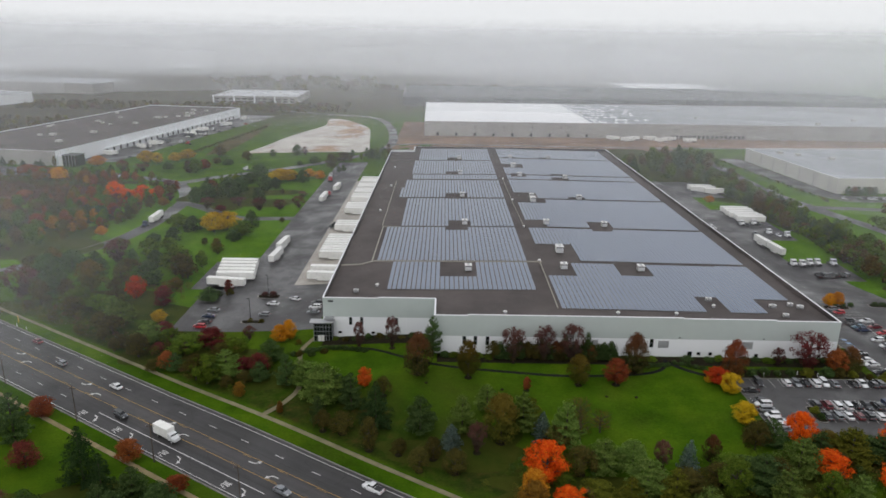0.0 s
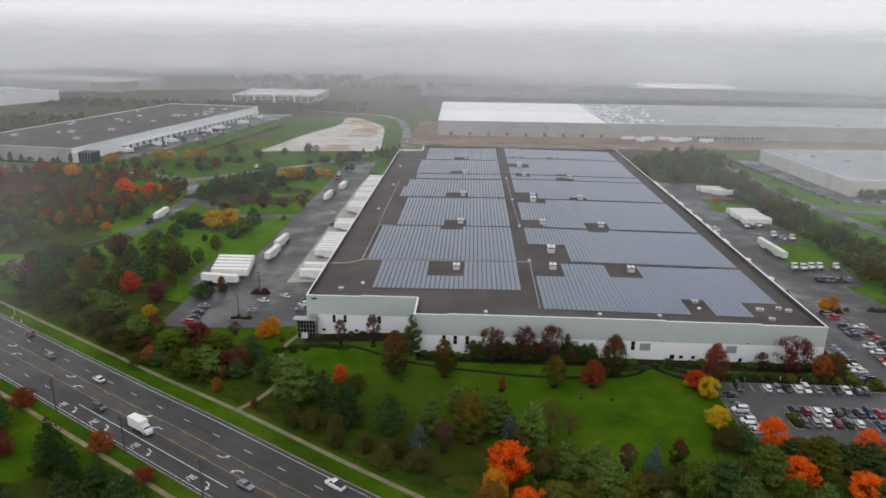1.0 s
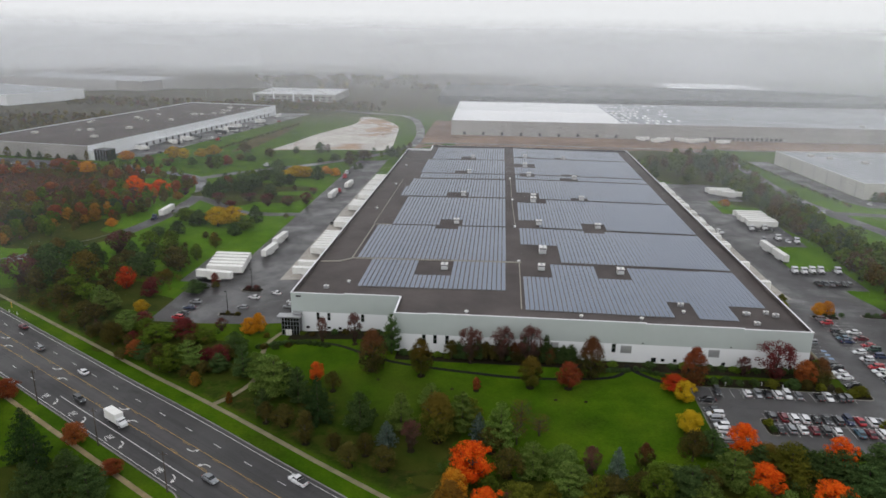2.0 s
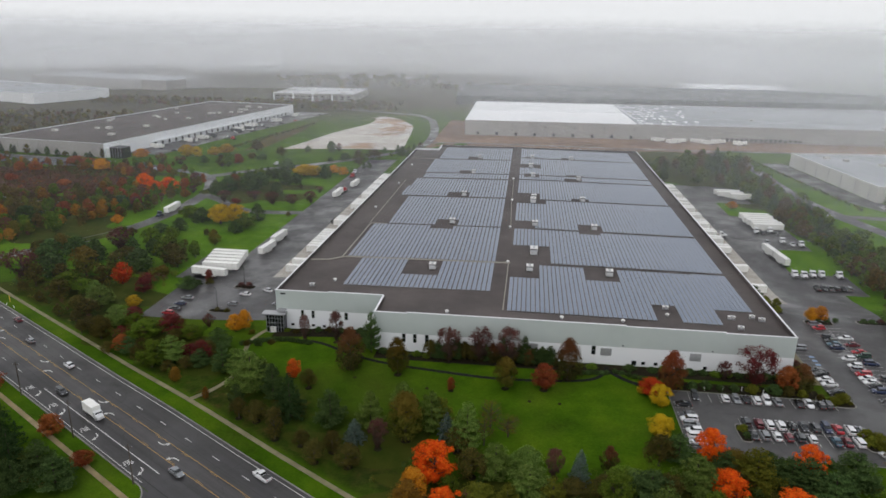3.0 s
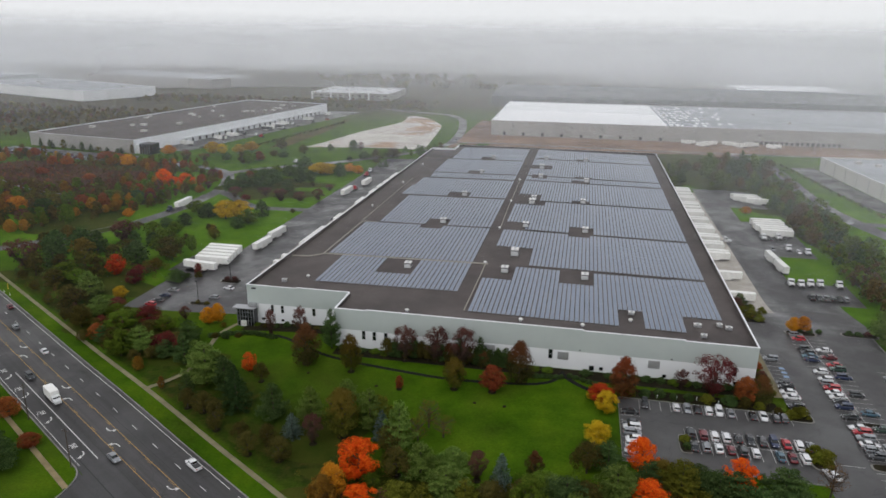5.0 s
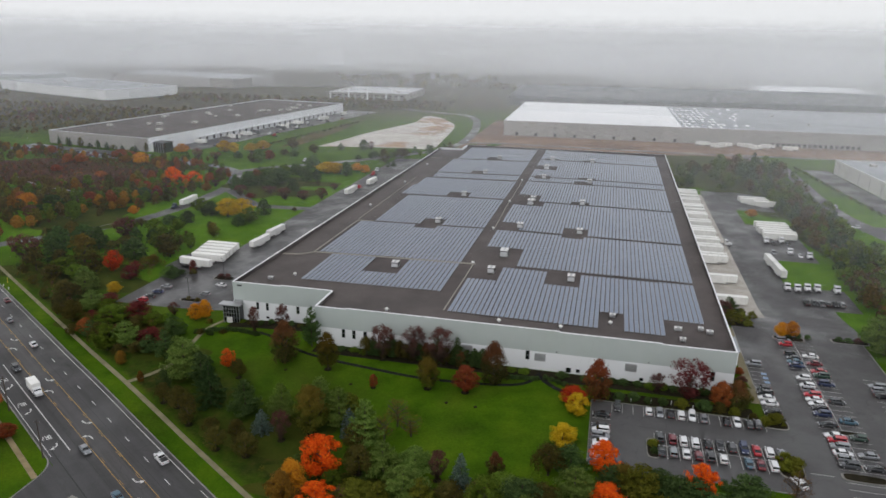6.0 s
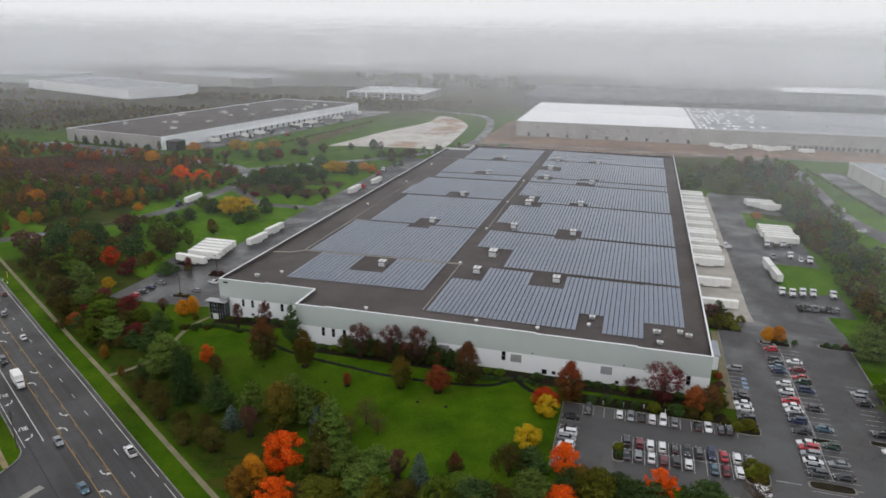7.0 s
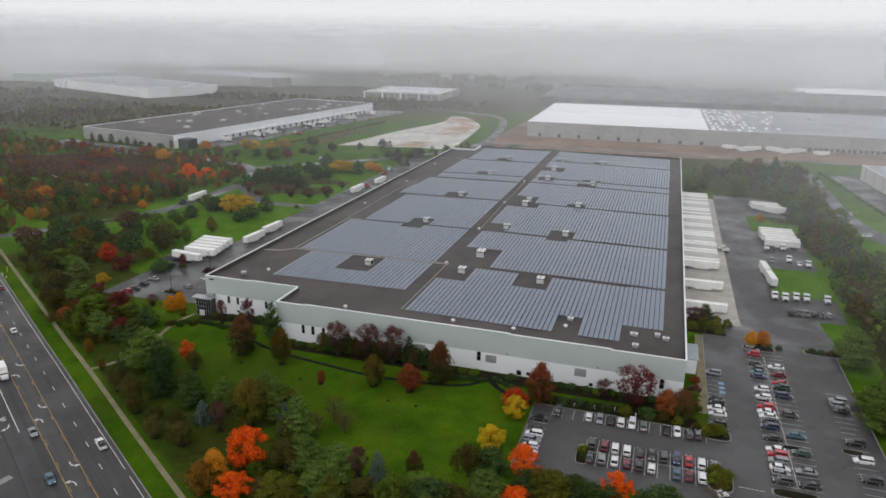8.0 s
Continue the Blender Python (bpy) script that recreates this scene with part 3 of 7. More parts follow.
drive_line("north_road", rounded([(-181, 271), (-165, 292), (-120, 330), (-80, 380), (-46, 425), (-52, 550), (-78, 680), (-140, 700), (-260, 760)]), 9.0, 0.085, "lot", "asphalt road round the bare earth basin", "road")
drive_line("east_road", rounded([(262, 60), (248, 130), (230, 205), (222, 250), (222, 300), (222, 350), (222, 400), (200, 440)]), 9.0, 0.085, "lot", "asphalt road east of the warehouse", "road")
drive_line("east_branch_road", [(228, 212), (420, 190)], 8.0, 0.083, "lot", "asphalt branch road between lawns", "road")
drive_line("far_road", [(-46, 455), (150, 448), (430, 462)], 8.0, 0.085, "lot", "road along the red earth site", "road")

solid("west_yard", drape_rects([(-95, -42, 22, 68), (-84, -60, 68, 360), (-102, -84, 64, 100), (-60, -42, 60, 69)], 0.09), M["lot"], "damp grey asphalt truck yard beside the loading docks", "yard", "structure")
solid("west_dock_apron", drape_rects([(-60, -38.5, 69, 284)], 0.11), M["concrete"], "pale concrete apron along the loading docks", "apron", "structure")
solid("south_car_park", drape_rects([(90.5, 137, -46, -14.5)], 0.09), M["lot"], "damp dark asphalt car park", "car park", "structure")
solid("east_car_park", drape_rects([(137, 178, -70, 52)], 0.095), M["lot"], "damp dark asphalt car park", "car park", "structure")
solid("east_yard", drape_rects([(145, 180, 52, 66), (151.3, 180, 66, 84), (151.3, 167.5, 84, 298), (167.5, 190, 84, 109), (167.5, 190, 147, 213), (167.5, 190, 247, 298)], 0.09), M["lot"], "damp grey asphalt truck yard", "yard", "structure")
solid("east_dock_apron", drape_rects([(130.2, 151.3, 66, 285)], 0.11), M["concrete"], "pale concrete apron along the loading docks", "apron", "structure")
solid("east_walk", drape_rects([(134.5, 137, -5, 50)], 0.2), M["path"], "pale concrete footway beside the car park", "footway", "structure")
bm = strip(bmesh.new(), rounded([(-47.2, -47.0 + 12.6), (-42.3, -28.4), (-39, -20), (-42, -8), (-44.5, 4), (-42.5, 12), (-39, 19)]), 1.6, 0.09, 2.0, 1, 0.08)
solid("entrance_path", bm, M["path"], "pale concrete path from the pavement to the entrance", "path", "structure")
bm = strip(bmesh.new(), rounded([(-44, 6), (-33, 5), (-21, 4.5), (-7, -5), (4, -9.5), (27, -12.8), (41, -14.5), (64, -13), (72, -9.5), (74.5, -2)]), 1.25, 0.08, 2.0, 1, 0.06)
strip(bm, rounded([(74.2, -4), (78, -9), (83, -12.5), (89.5, -15.5)]), 1.6, 0.085, 2.0, 1, 0.06)
solid("garden_path", bm, surface("garden_asphalt", (0.012, 0.012, 0.012), (0.022, 0.022, 0.022), 0.3, 4.0, 0.95, spec=0.05), "narrow dark asphalt path across the lawn", "path", "structure")
bm = drape_rects([(1, 129.5, -6.5, -0.4), (-38, -0.3, 7.5, 14.2), (92, 134, -13.8, -8.5), (130.6, 145, 52, 69.5)], 0.06, 3.0)
solid("planting_bed", bm, M["mulch"], "dark mulch planting bed along the facade", "planting bed", "structure")


def patch(name, cx, cy, rx, ry, lift, mat, label, category, wob=0.18, n=28, seed=1):
    """An uneven round patch of bare ground on the land."""
    rng = random.Random(seed)
    ph = [rng.random() * 6.28 for _ in range(4)]
    bm = bmesh.new()
    rings = []
    for k in range(6):
        ring = []
        for i in range(n):
            a = i * math.tau / n
            r = (k + 1) / 6 * (1 + wob * sum(math.sin((j + 2) * a + ph[j]) for j in range(4)) / 2)
            x, y = cx + rx * r * math.cos(a), cy + ry * r * math.sin(a)
            ring.append(bm.verts.new((x, y, ground_z(x, y) + lift)))
        rings.append(ring)
    c = bm.verts.new((cx, cy, ground_z(cx, cy) + lift))
    for i in range(n):
        bm.faces.new((c, rings[0][i], rings[0][(i + 1) % n]))
        for a, b in zip(rings, rings[1:]):
            bm.faces.new((a[i], b[i], b[(i + 1) % n], a[(i + 1) % n]))
    return solid(name, bm, M[mat], label, category, "structure")


for k, (cx, cy, rx, ry) in enumerate([(8, -50, 22, 7), (60, -66, 44, 8), (-84, 2, 20, 8), (-130, 44, 32, 18), (-48, -14, 12, 7), (110, -58, 24, 5), (-85, -74, 22, 7),
                                      (205, 165, 12, 60), (200, 250, 16, 40), (-120, 220, 26, 16), (160, 400, 50, 30), (200, 30, 14, 40), (190, -8, 7, 46), (200, -50, 14, 20), (-250, 160, 70, 34), (-218, 205, 28, 26), (-290, 150, 60, 30), (-140, 232, 26, 26), (-190, 120, 20, 30), (-262, 276, 56, 15), (148, 338, 24, 40), (192, 338, 24, 56), (-126, 240, 26, 20)]):
    patch("leaf_litter_ground", cx, cy, rx, ry, 0.03 + 0.004 * k, "litter", "brown fallen leaves and thin grass under trees", "leaf litter", 0.3, 40, k)
for k, (cx, cy, rx, ry) in enumerate([(-298, 236, 66, 46), (-520, 210, 190, 90)]):
    patch("scrub_ground", cx, cy, rx, ry, 0.02 + 0.006 * k, "scrub_soil", "russet scrub soil with dead grass", "scrub", 0.3, 48, 40 + k)
patch("dry_grass_strip", -199, 480, 9, 110, 0.05, "dry_grass", "yellow-brown dry grass along the yard hedge", "dry grass", 0.25, 40, 60)
solid("footpath_track", strip(bmesh.new(), rounded([(-319, 207), (-287, 189), (-259, 181), (-237, 180)]), 1.6, 0.09, 4.0), M["lime"], "pale trodden track across the scrub field", "path", "structure")
bm = drape_rects([(-46, 215, 412, 458), (-46, 700, 458, 640)], 0.07, 20.0)
solid("earth_site", bm, M["dirt"], "bare red-brown earth round the far warehouse", "earth", "structure")


def basin():
    """The pale, stabilised earth basin: a shallow sloped heap with a rounded outline."""
    bm = bmesh.new()
    edge = rounded([(-172, 397), (-133, 405), (-92, 412), (-64, 409), (-70, 464), (-79, 563), (-89, 598), (-119, 652), (-143, 660), (-131, 596), (-145, 546), (-157, 498), (-164, 441)], 3)
    c = Vector((-112, 500))
    rings = []
    for k in range(7):
        f = 1 - k / 7
        rings.append([bm.verts.new((*(c + (p - c) * f), ground_z(p.x, p.y) + 0.15 + 1.6 * smooth(0, 3, k) + 0.9 * noise.noise((p.x * 0.03, p.y * 0.03, k * 0.7)) * (k > 0))) for p in edge])
    n = len(edge)
    for a, b in zip(rings, rings[1:]):
        for i in range(n):
            bm.faces.new((a[i], a[(i + 1) % n], b[(i + 1) % n], b[i]))
    bm.faces.new(rings[-1])
    m, nn, l, b = node_material("pale_and_rusty_earth")
    v = coords(nn, l, 1.0, "World")
    wash = noise_fac(nn, l, coords(nn, l, (0.020, 0.034, 1.0), "World"), 1.0, 7.0, 0.72)
    for cx, cy, rx, ry in ((-113, 615, 32, 60), (-92, 535, 20, 62), (-104, 424, 22, 20)):
        spot, mp = nn.new("ShaderNodeTexGradient"), nn.new("ShaderNodeMapping")
        spot.gradient_type = "SPHERICAL"
        mp.inputs["Location"].default_value = (-cx / rx, -cy / ry, 0)
        mp.inputs["Scale"].default_value = (1 / rx, 1 / ry, 0)
        l.new(v, mp.inputs["Vector"])
        l.new(mp.outputs["Vector"], spot.inputs["Vector"])
        add = nn.new("ShaderNodeMath")
        add.operation = "MULTIPLY_ADD"
        add.inputs[1].default_value = 0.26
        l.new(spot.outputs["Fac"], add.inputs[0])
        l.new(wash, add.inputs[2])
        wash = add.outputs[0]
    rust = ramp(nn, l, wash, [(0.57, (0, 0, 0)), (0.65, (0.9, 0.9, 0.9))])
    pale = ramp(nn, l, noise_fac(nn, l, v, 0.08, 6.0, 0.7), [(0.3, (0.36, 0.33, 0.29)), (0.7, (0.66, 0.64, 0.60))])
    soil = ramp(nn, l, noise_fac(nn, l, v, 0.12, 4.0), [(0.3, (0.24, 0.14, 0.09)), (0.7, (0.42, 0.27, 0.17))])
    l.new(blend(nn, l, rust, pale, soil), b.inputs["Base Color"])
    b.inputs["Roughness"].default_value = 0.95
    return solid("earth_basin", bm, m, "pale bare earth basin with rusty stains", "earth", "structure")


basin()


# ---- road paint ----
def stripe(bm, s0, s1, d, w, lift=0.125):
    strip(bm, [on_road(s0, d), on_road(s1, d)], w, lift, 5.0)


bm = bmesh.new()
stripe(bm, -600, 38.5, -61.3, 0.18)
stripe(bm, 42, 420, -61.3, 0.18)
stripe(bm, -600, 4, -82.5, 0.18)
stripe(bm, 56, 420, -82.5, 0.18)
stripe(bm, -61, 4, -78.1, 0.26)
solid("edge_line", bm, M["white_line"], "white edge lines painted on the asphalt", "road marking", "structure")
bm = bmesh.new()
for k in range(-28, 26):
    stripe(bm, 12.45 * k - 5.2, 12.45 * k - 2.2, -65.6, 0.2)
    if 12.45 * k < -64:
        stripe(bm, 12.45 * k - 5.2, 12.45 * k - 2.2, -78.2, 0.2)
solid("lane_dash", bm, M["white_line"], "white broken lane lines on the asphalt", "road marking", "structure")
bm = bmesh.new()
for d0, side in ((-69.4, -1), (-74.0, 1)):
    stripe(bm, -600, 420, d0, 0.16)
    for k in range(-45, 34):
        stripe(bm, 12.45 * k, 12.45 * k + 3.2, d0 + 0.40 * side, 0.11)
solid("yellow_line", bm, M["yellow_line"], "yellow centre turn lane lines on the asphalt", "road marking", "structure")
bm = strip(bmesh.new(), [on_road(-260, -71.7), on_road(160, -71.7)], 3.3, 0.108, 5.0)
solid("turn_lane", bm, M["turn_lane"], "paler worn asphalt of the centre turn lane", "road", "structure")
bm = bmesh.new()
stripe(bm, 0, 60, -81.6, 0.3, 0.112)
stripe(bm, -140, 90, -76.3, 0.12, 0.112)
stripe(bm, -200, 120, -67.4, 0.1, 0.112)
solid("tar_seam", bm, M["tar"], "dark tar seams along the asphalt lanes", "road marking", "structure")


def turn_arrow(s, d, flip):
    """A curved turn arrow: a shaft that bends into a head."""
    bm = bmesh.new()
    pts = [(0, -1.9), (0, -0.6), (0.25, 0.2), (0.9, 0.7)]
    f = -1 if flip else 1
    def put(a, c):
        q = on_road(s + f * c, d + f * a)
        return bm.verts.new((q[0], q[1], ground_z(*q) + 0.125))
    rows = [(put(a - 0.17, c + 0.1), put(a + 0.17, c - 0.1)) for a, c in pts]
    for a, b in zip(rows, rows[1:]):
        bm.faces.new((a[0], a[1], b[1], b[0]))
    bm.faces.new((put(0.65, 1.35), put(1.9, 1.05), put(1.05, 0.05)))
    tagged(new("turn_arrow", mesh_of(bm, "turn_arrow", M["white_line"])), "white curved turn arrow painted on the lane", "road marking", "turn arrows", "structure")


def right_arrow(s, d):
    """A short arrow that curls round to the right, towards the side street."""
    bm = bmesh.new()
    def put(along, across):
        q = on_road(s + along, d + across)
        return bm.verts.new((q[0], q[1], ground_z(*q) + 0.125))
    rows = [(put(a, c + w), put(a - 0.6 * w, c - w)) for a, c, w in ((-1.7, 1.0, 0.15), (-0.9, 0.95, 0.17), (-0.1, 0.7, 0.19), (0.35, 0.2, 0.2), (0.5, -0.2, 0.2))]
    for a, b in zip(rows, rows[1:]):
        bm.faces.new((a[0], b[0], b[1], a[1]))
    bm.faces.new((put(-0.25, -0.05), put(0.75, -1.25), put(1.15, -0.25)))
    tagged(new("turn_arrow", mesh_of(bm, "turn_arrow", M["white_line"])), "short white arrow curling right, painted on the lane", "road marking", "turn arrows", "structure")


for s0 in (-150, -112.5, -75.3, -36.0, -3.1, 32.4, 70):
    turn_arrow(s0 - 3.8, -71.1, False)
    turn_arrow(s0 + 3.8, -72.1, True)
for s0 in (-64.6, -48.7, -29.3, -6.1, 78, 100):
    right_arrow(s0 + 5.8, -80.6)
    bm = bmesh.new()
    for j in range(4):
        d = -79.75 - 0.56 * j
        stripe(bm, s0 - 1.15, s0 + 1.15 - 0.9 * (j == 3), d - 0.02, 0.15)
        if j != 2:
            stripe(bm, s0 - 1.0 + 0.8 * (j == 3), s0 + 1.15, d - 0.34, 0.13)
        c = s0 + (-1.05, 0.2, -1.05, 0.1)[j]
        strip(bm, [on_road(c, d), on_road(c, d - 0.36)], 0.26, 0.129)
        if j == 0:
            strip(bm, [on_road(s0 + 1.05, d), on_road(s0 + 1.05, d - 0.36)], 0.26, 0.129)
    tagged(new("lane_word_bars", mesh_of(bm, "lane_word_bars", M["white_line"])), "white block lettering worn to bars on the lane", "road marking", "lane lettering", "structure")


# ---- distant and near fog ----
def fog_sheet(dist, density, seed, lid, ends, top=900.0):
    """A wide standing curtain of thin fog, bent round the valley."""
    bm = bmesh.new()
    n = 40
    rim = [radians(9 - 66 + 132 * k / n) for k in range(n + 1)]
    lo = [bm.verts.new((60 + dist * math.sin(t - radians(18)), -200 + dist * math.cos(t - radians(18)), -6)) for t in rim]
    hi = [bm.verts.new((v.co.x, v.co.y, top)) for v in lo]
    for k in range(n):
        bm.faces.new((lo[k], lo[k + 1], hi[k + 1], hi[k]))
    return solid("fog_bank", bm, fog_material("thin_fog", density, seed, lid, ends), "thin grey fog drifting over the land", "fog", "stuff", "fog banks")


# thirteen thin sheets from the yards to the horizon, thickening with distance
for k in range(13):
    f = k / 12
    dist = 320 * (2150 / 320) ** f
    density = 0.016 + 0.215 * f ** 1.4 + 0.42 * smooth(0.62, 1.0, f)
    east_side = 1.0 + 3.6 * (1 - smooth(300, 640, dist))
    fog_sheet(dist, density, 1.7 * k + 0.3, (42 + 18 * f, 98 + 44 * f), (0.12 + 0.85 * f, 1.0, east_side))


fog_sheet(262, 0.042, 9.9, (45, 98), (0.05, 0.2, 9.5))


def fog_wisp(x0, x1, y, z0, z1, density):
    """An added flat veil of haze in the air, fading at its edges."""
    m, n, l, b = node_material("added_haze")
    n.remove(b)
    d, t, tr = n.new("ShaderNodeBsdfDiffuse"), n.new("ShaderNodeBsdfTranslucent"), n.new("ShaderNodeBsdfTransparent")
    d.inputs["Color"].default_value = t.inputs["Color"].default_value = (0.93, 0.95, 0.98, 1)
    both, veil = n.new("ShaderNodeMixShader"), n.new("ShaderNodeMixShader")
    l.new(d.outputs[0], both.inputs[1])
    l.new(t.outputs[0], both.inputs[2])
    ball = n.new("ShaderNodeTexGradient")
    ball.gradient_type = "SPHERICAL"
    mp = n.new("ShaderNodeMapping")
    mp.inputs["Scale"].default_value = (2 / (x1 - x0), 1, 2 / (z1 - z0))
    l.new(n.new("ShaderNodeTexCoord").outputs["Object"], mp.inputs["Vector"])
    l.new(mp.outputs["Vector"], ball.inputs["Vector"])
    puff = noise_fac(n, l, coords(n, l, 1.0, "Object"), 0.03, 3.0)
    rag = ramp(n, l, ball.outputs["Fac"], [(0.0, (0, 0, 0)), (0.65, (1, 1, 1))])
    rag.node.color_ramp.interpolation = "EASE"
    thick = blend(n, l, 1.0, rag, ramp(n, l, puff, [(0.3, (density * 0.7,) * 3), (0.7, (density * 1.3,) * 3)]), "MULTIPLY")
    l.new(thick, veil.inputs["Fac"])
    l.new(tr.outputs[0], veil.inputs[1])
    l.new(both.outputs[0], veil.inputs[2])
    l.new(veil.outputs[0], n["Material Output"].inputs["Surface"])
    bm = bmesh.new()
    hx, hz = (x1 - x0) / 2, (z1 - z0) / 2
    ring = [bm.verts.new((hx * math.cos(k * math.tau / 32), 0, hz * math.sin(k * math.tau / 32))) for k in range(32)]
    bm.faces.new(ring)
    ob = solid("fog_bank", bm, m, "added veil of thin haze in the air by the road", "fog", "stuff", "fog banks")
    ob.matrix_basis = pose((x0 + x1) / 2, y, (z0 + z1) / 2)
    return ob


# added so that the west looks hazier from the start of the camera path
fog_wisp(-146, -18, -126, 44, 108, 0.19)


def cloud_backdrop():
    """The wall of low cloud on the horizon: plain glowing sky, far behind everything."""
    m, n, l, b = node_material("low_cloud_glow")
    n.remove(b)
    e = n.new("ShaderNodeEmission")
    sep, mr = n.new("ShaderNodeSeparateXYZ"), n.new("ShaderNodeMapRange")
    l.new(n.new("ShaderNodeNewGeometry").outputs["Position"], sep.inputs[0])
    mr.inputs["From Min"].default_value, mr.inputs["From Max"].default_value = 0, 800
    l.new(sep.outputs["Z"], mr.inputs["Value"])
    v = coords(n, l, (0.0011, 0.0011, 0.004), "World")
    puff = noise_fac(n, l, v, 1.0, 5.0)
    col = ramp(n, l, mr.outputs["Result"], [(0.0, (0.74, 0.75, 0.765)), (0.06, (0.78, 0.79, 0.81)), (0.12, (0.83, 0.845, 0.865)), (0.18, (0.85, 0.865, 0.885)), (0.26, (0.88, 0.895, 0.915)), (1.0, (1.14, 1.15, 1.17))])
    l.new(blend(n, l, 0.07, col, ramp(n, l, puff, [(0.3, (0.4, 0.4, 0.4)), (0.7, (0.6, 0.6, 0.6))]), "OVERLAY"), e.inputs["Color"])
    l.new(e.outputs[0], n["Material Output"].inputs["Surface"])
    a, dist, half, k = radians(9), 2350.0, 6000.0, 24
    bm = bmesh.new()
    rows = []
    for i in range(k + 1):
        t = radians(-62 + 124 * i / k)
        x, y = 60 - dist * math.sin(a - t) * 1.0, -200 + dist * math.cos(a - t)
        rows.append((bm.verts.new((x, y, -12)), bm.verts.new((x, y, 900))))
    for p, q in zip(rows, rows[1:]):
        bm.faces.new((p[0], q[0], q[1], p[1]))
    return solid("backdrop", bm, m, "pale wall of low cloud on the horizon", "sky", "structure")


cloud_backdrop()


# ---- the main warehouse ----
def wall_run(parent, a, b, z0, z1, openings, thick, mat, name="wall", panel=0.0):
    """An upright wall from a to b with real holes for its openings (along0, along1, z0, z1)."""
    a, b = Vector(a), Vector(b)
    length, d = (b - a).length, (b - a).normalized()
    n = Vector((-d.y, d.x))

    def piece(s0, s1, za, zb, nm):
        if s1 - s0 < 0.02 or zb - za < 0.02:
            return
        bm = bmesh.new()
        box(bm, s0, s1, 0, thick, za, zb)
        for v in bm.verts:
            q = a + d * v.co.x + n * v.co.y
            v.co = Vector((q.x, q.y, v.co.z))
        part(nm, bm, M[mat], parent)

    cuts = sorted({0.0, length, *[c for o in openings for c in o[:2]], *([panel * k for k in range(1, int(length / panel))] if panel else [])})
    for s0, s1 in zip(cuts, cuts[1:]):
        mid, z = (s0 + s1) / 2, z0
        for o in sorted([o for o in openings if o[0] < mid < o[1]], key=lambda o: o[2]):
            piece(s0, s1, z, o[2], name)
            z = o[3]
        gap = 0.012 if panel else 0.0
        piece(s0, s1 - gap, z, z1, name)


def window(parent, x0, x1, y, z0, z1, mullions=1):
    """A dark window set back in a wall that faces south."""
    w = part("window", boxes((x0, x1, y + 0.12, y + 0.16, z0, z1)), M["glass"], parent, "dark narrow window")
    part("window_frame", boxes((x0 - 0.02, x0 + 0.1, y - 0.02, y + 0.12, z0, z1), (x1 - 0.1, x1 + 0.02, y - 0.02, y + 0.12, z0, z1)), M["metal"], w)
    part("sill", boxes((x0 - 0.1, x1 + 0.1, y - 0.08, y + 0.14, z0 - 0.12, z0)), M["cap"], w)
    if mullions:
        part("transom", boxes((x0, x1, y + 0.05, y + 0.12, (z0 + z1) / 2 - 0.05, (z0 + z1) / 2 + 0.05)), M["metal"], w)


def top_of(x):
    d = abs(x - 45)
    return 12.3 if d < 34.5 else 12.0 if d < 64.3 else 11.7


def deck_z(x):
    return 11.1 - 0.011 * abs(x - 45)


wh = base("warehouse", 45, 170, -1.2, "vast white warehouse with dark flat roof covered in solar arrays", "warehouse")
wh.matrix_basis = Matrix.Identity(4)
HIGH = [(9.1, 10.3), (12.7, 13.9), (16.6, 17.8), (69.5, 70.8), (123.5, 124.8)]
LOW = [(82.1, 83.6, -1.0, 0.7), (85.1, 86.3, -0.6, 0.5), (88.9, 90.1, -0.6, 0.5), (103.8, 105.0, -0.9, 0.2), (124.1, 125.3, -0.9, 0.2)]
south = [(a, b, 1.9, 4.9) for a, b in HIGH] + LOW
wall_run(wh, (0.0, 0.0), (130.0, 0.0), -5, 5.0, south, 0.3, "wall_white", "wall_panel", 11.8)
west_high = [(8.8, 9.9), (12.6, 13.7), (24.4, 25.6)]
west_low = [(5.0, 6.3, -1.4, -0.5), (12.5, 13.7, -1.3, -0.4), (16.4, 17.6, -1.4, -0.5)]
wall_run(wh, (-38.2, 14.5), (0.0, 14.5), -6, 4.9, [(a, b, 1.9, 4.7) for a, b in west_high] + west_low, 0.3, "wall_white", "wall_panel", 9.5)
wall_run(wh, (0.0, 14.2), (0.0, 0.3), -5, 5.0, [], 0.3, "wall_white", "wall_panel")
for x0, x1, y in ((-38.2, -19.3, 14.5), (-19.3, 0.0, 14.5), (0.0, 10.7, 0.0), (10.7, 79.5, 0.0), (79.5, 109.3, 0.0), (109.3, 130.0, 0.0)):
    zt = top_of((x0 + x1) / 2)
    n = max(1, round((x1 - x0) / 11.8))
    for k in range(n):
        a, b = x0 + (x1 - x0) * k / n, x0 + (x1 - x0) * (k + 1) / n
        part("wall_panel", boxes((a, b - 0.008, y - 0.03, y + 0.3, 5.0 if y == 0 else 4.9, zt)), M["wall_grey"], wh)
    part("parapet_cap", boxes((x0 - 0.1, x1 + 0.1, y - 0.15, y + 0.42, zt, zt + 0.14)), M["cap"], wh)
part("wall_panel", boxes((0.003, 0.28, 0.33, 14.47, 5.0, 12.0)), M["wall_grey"], wh)
part("parapet_cap", boxes((-0.12, 0.45, 0.45, 14.3, 12.0, 12.14)), M["cap"], wh)
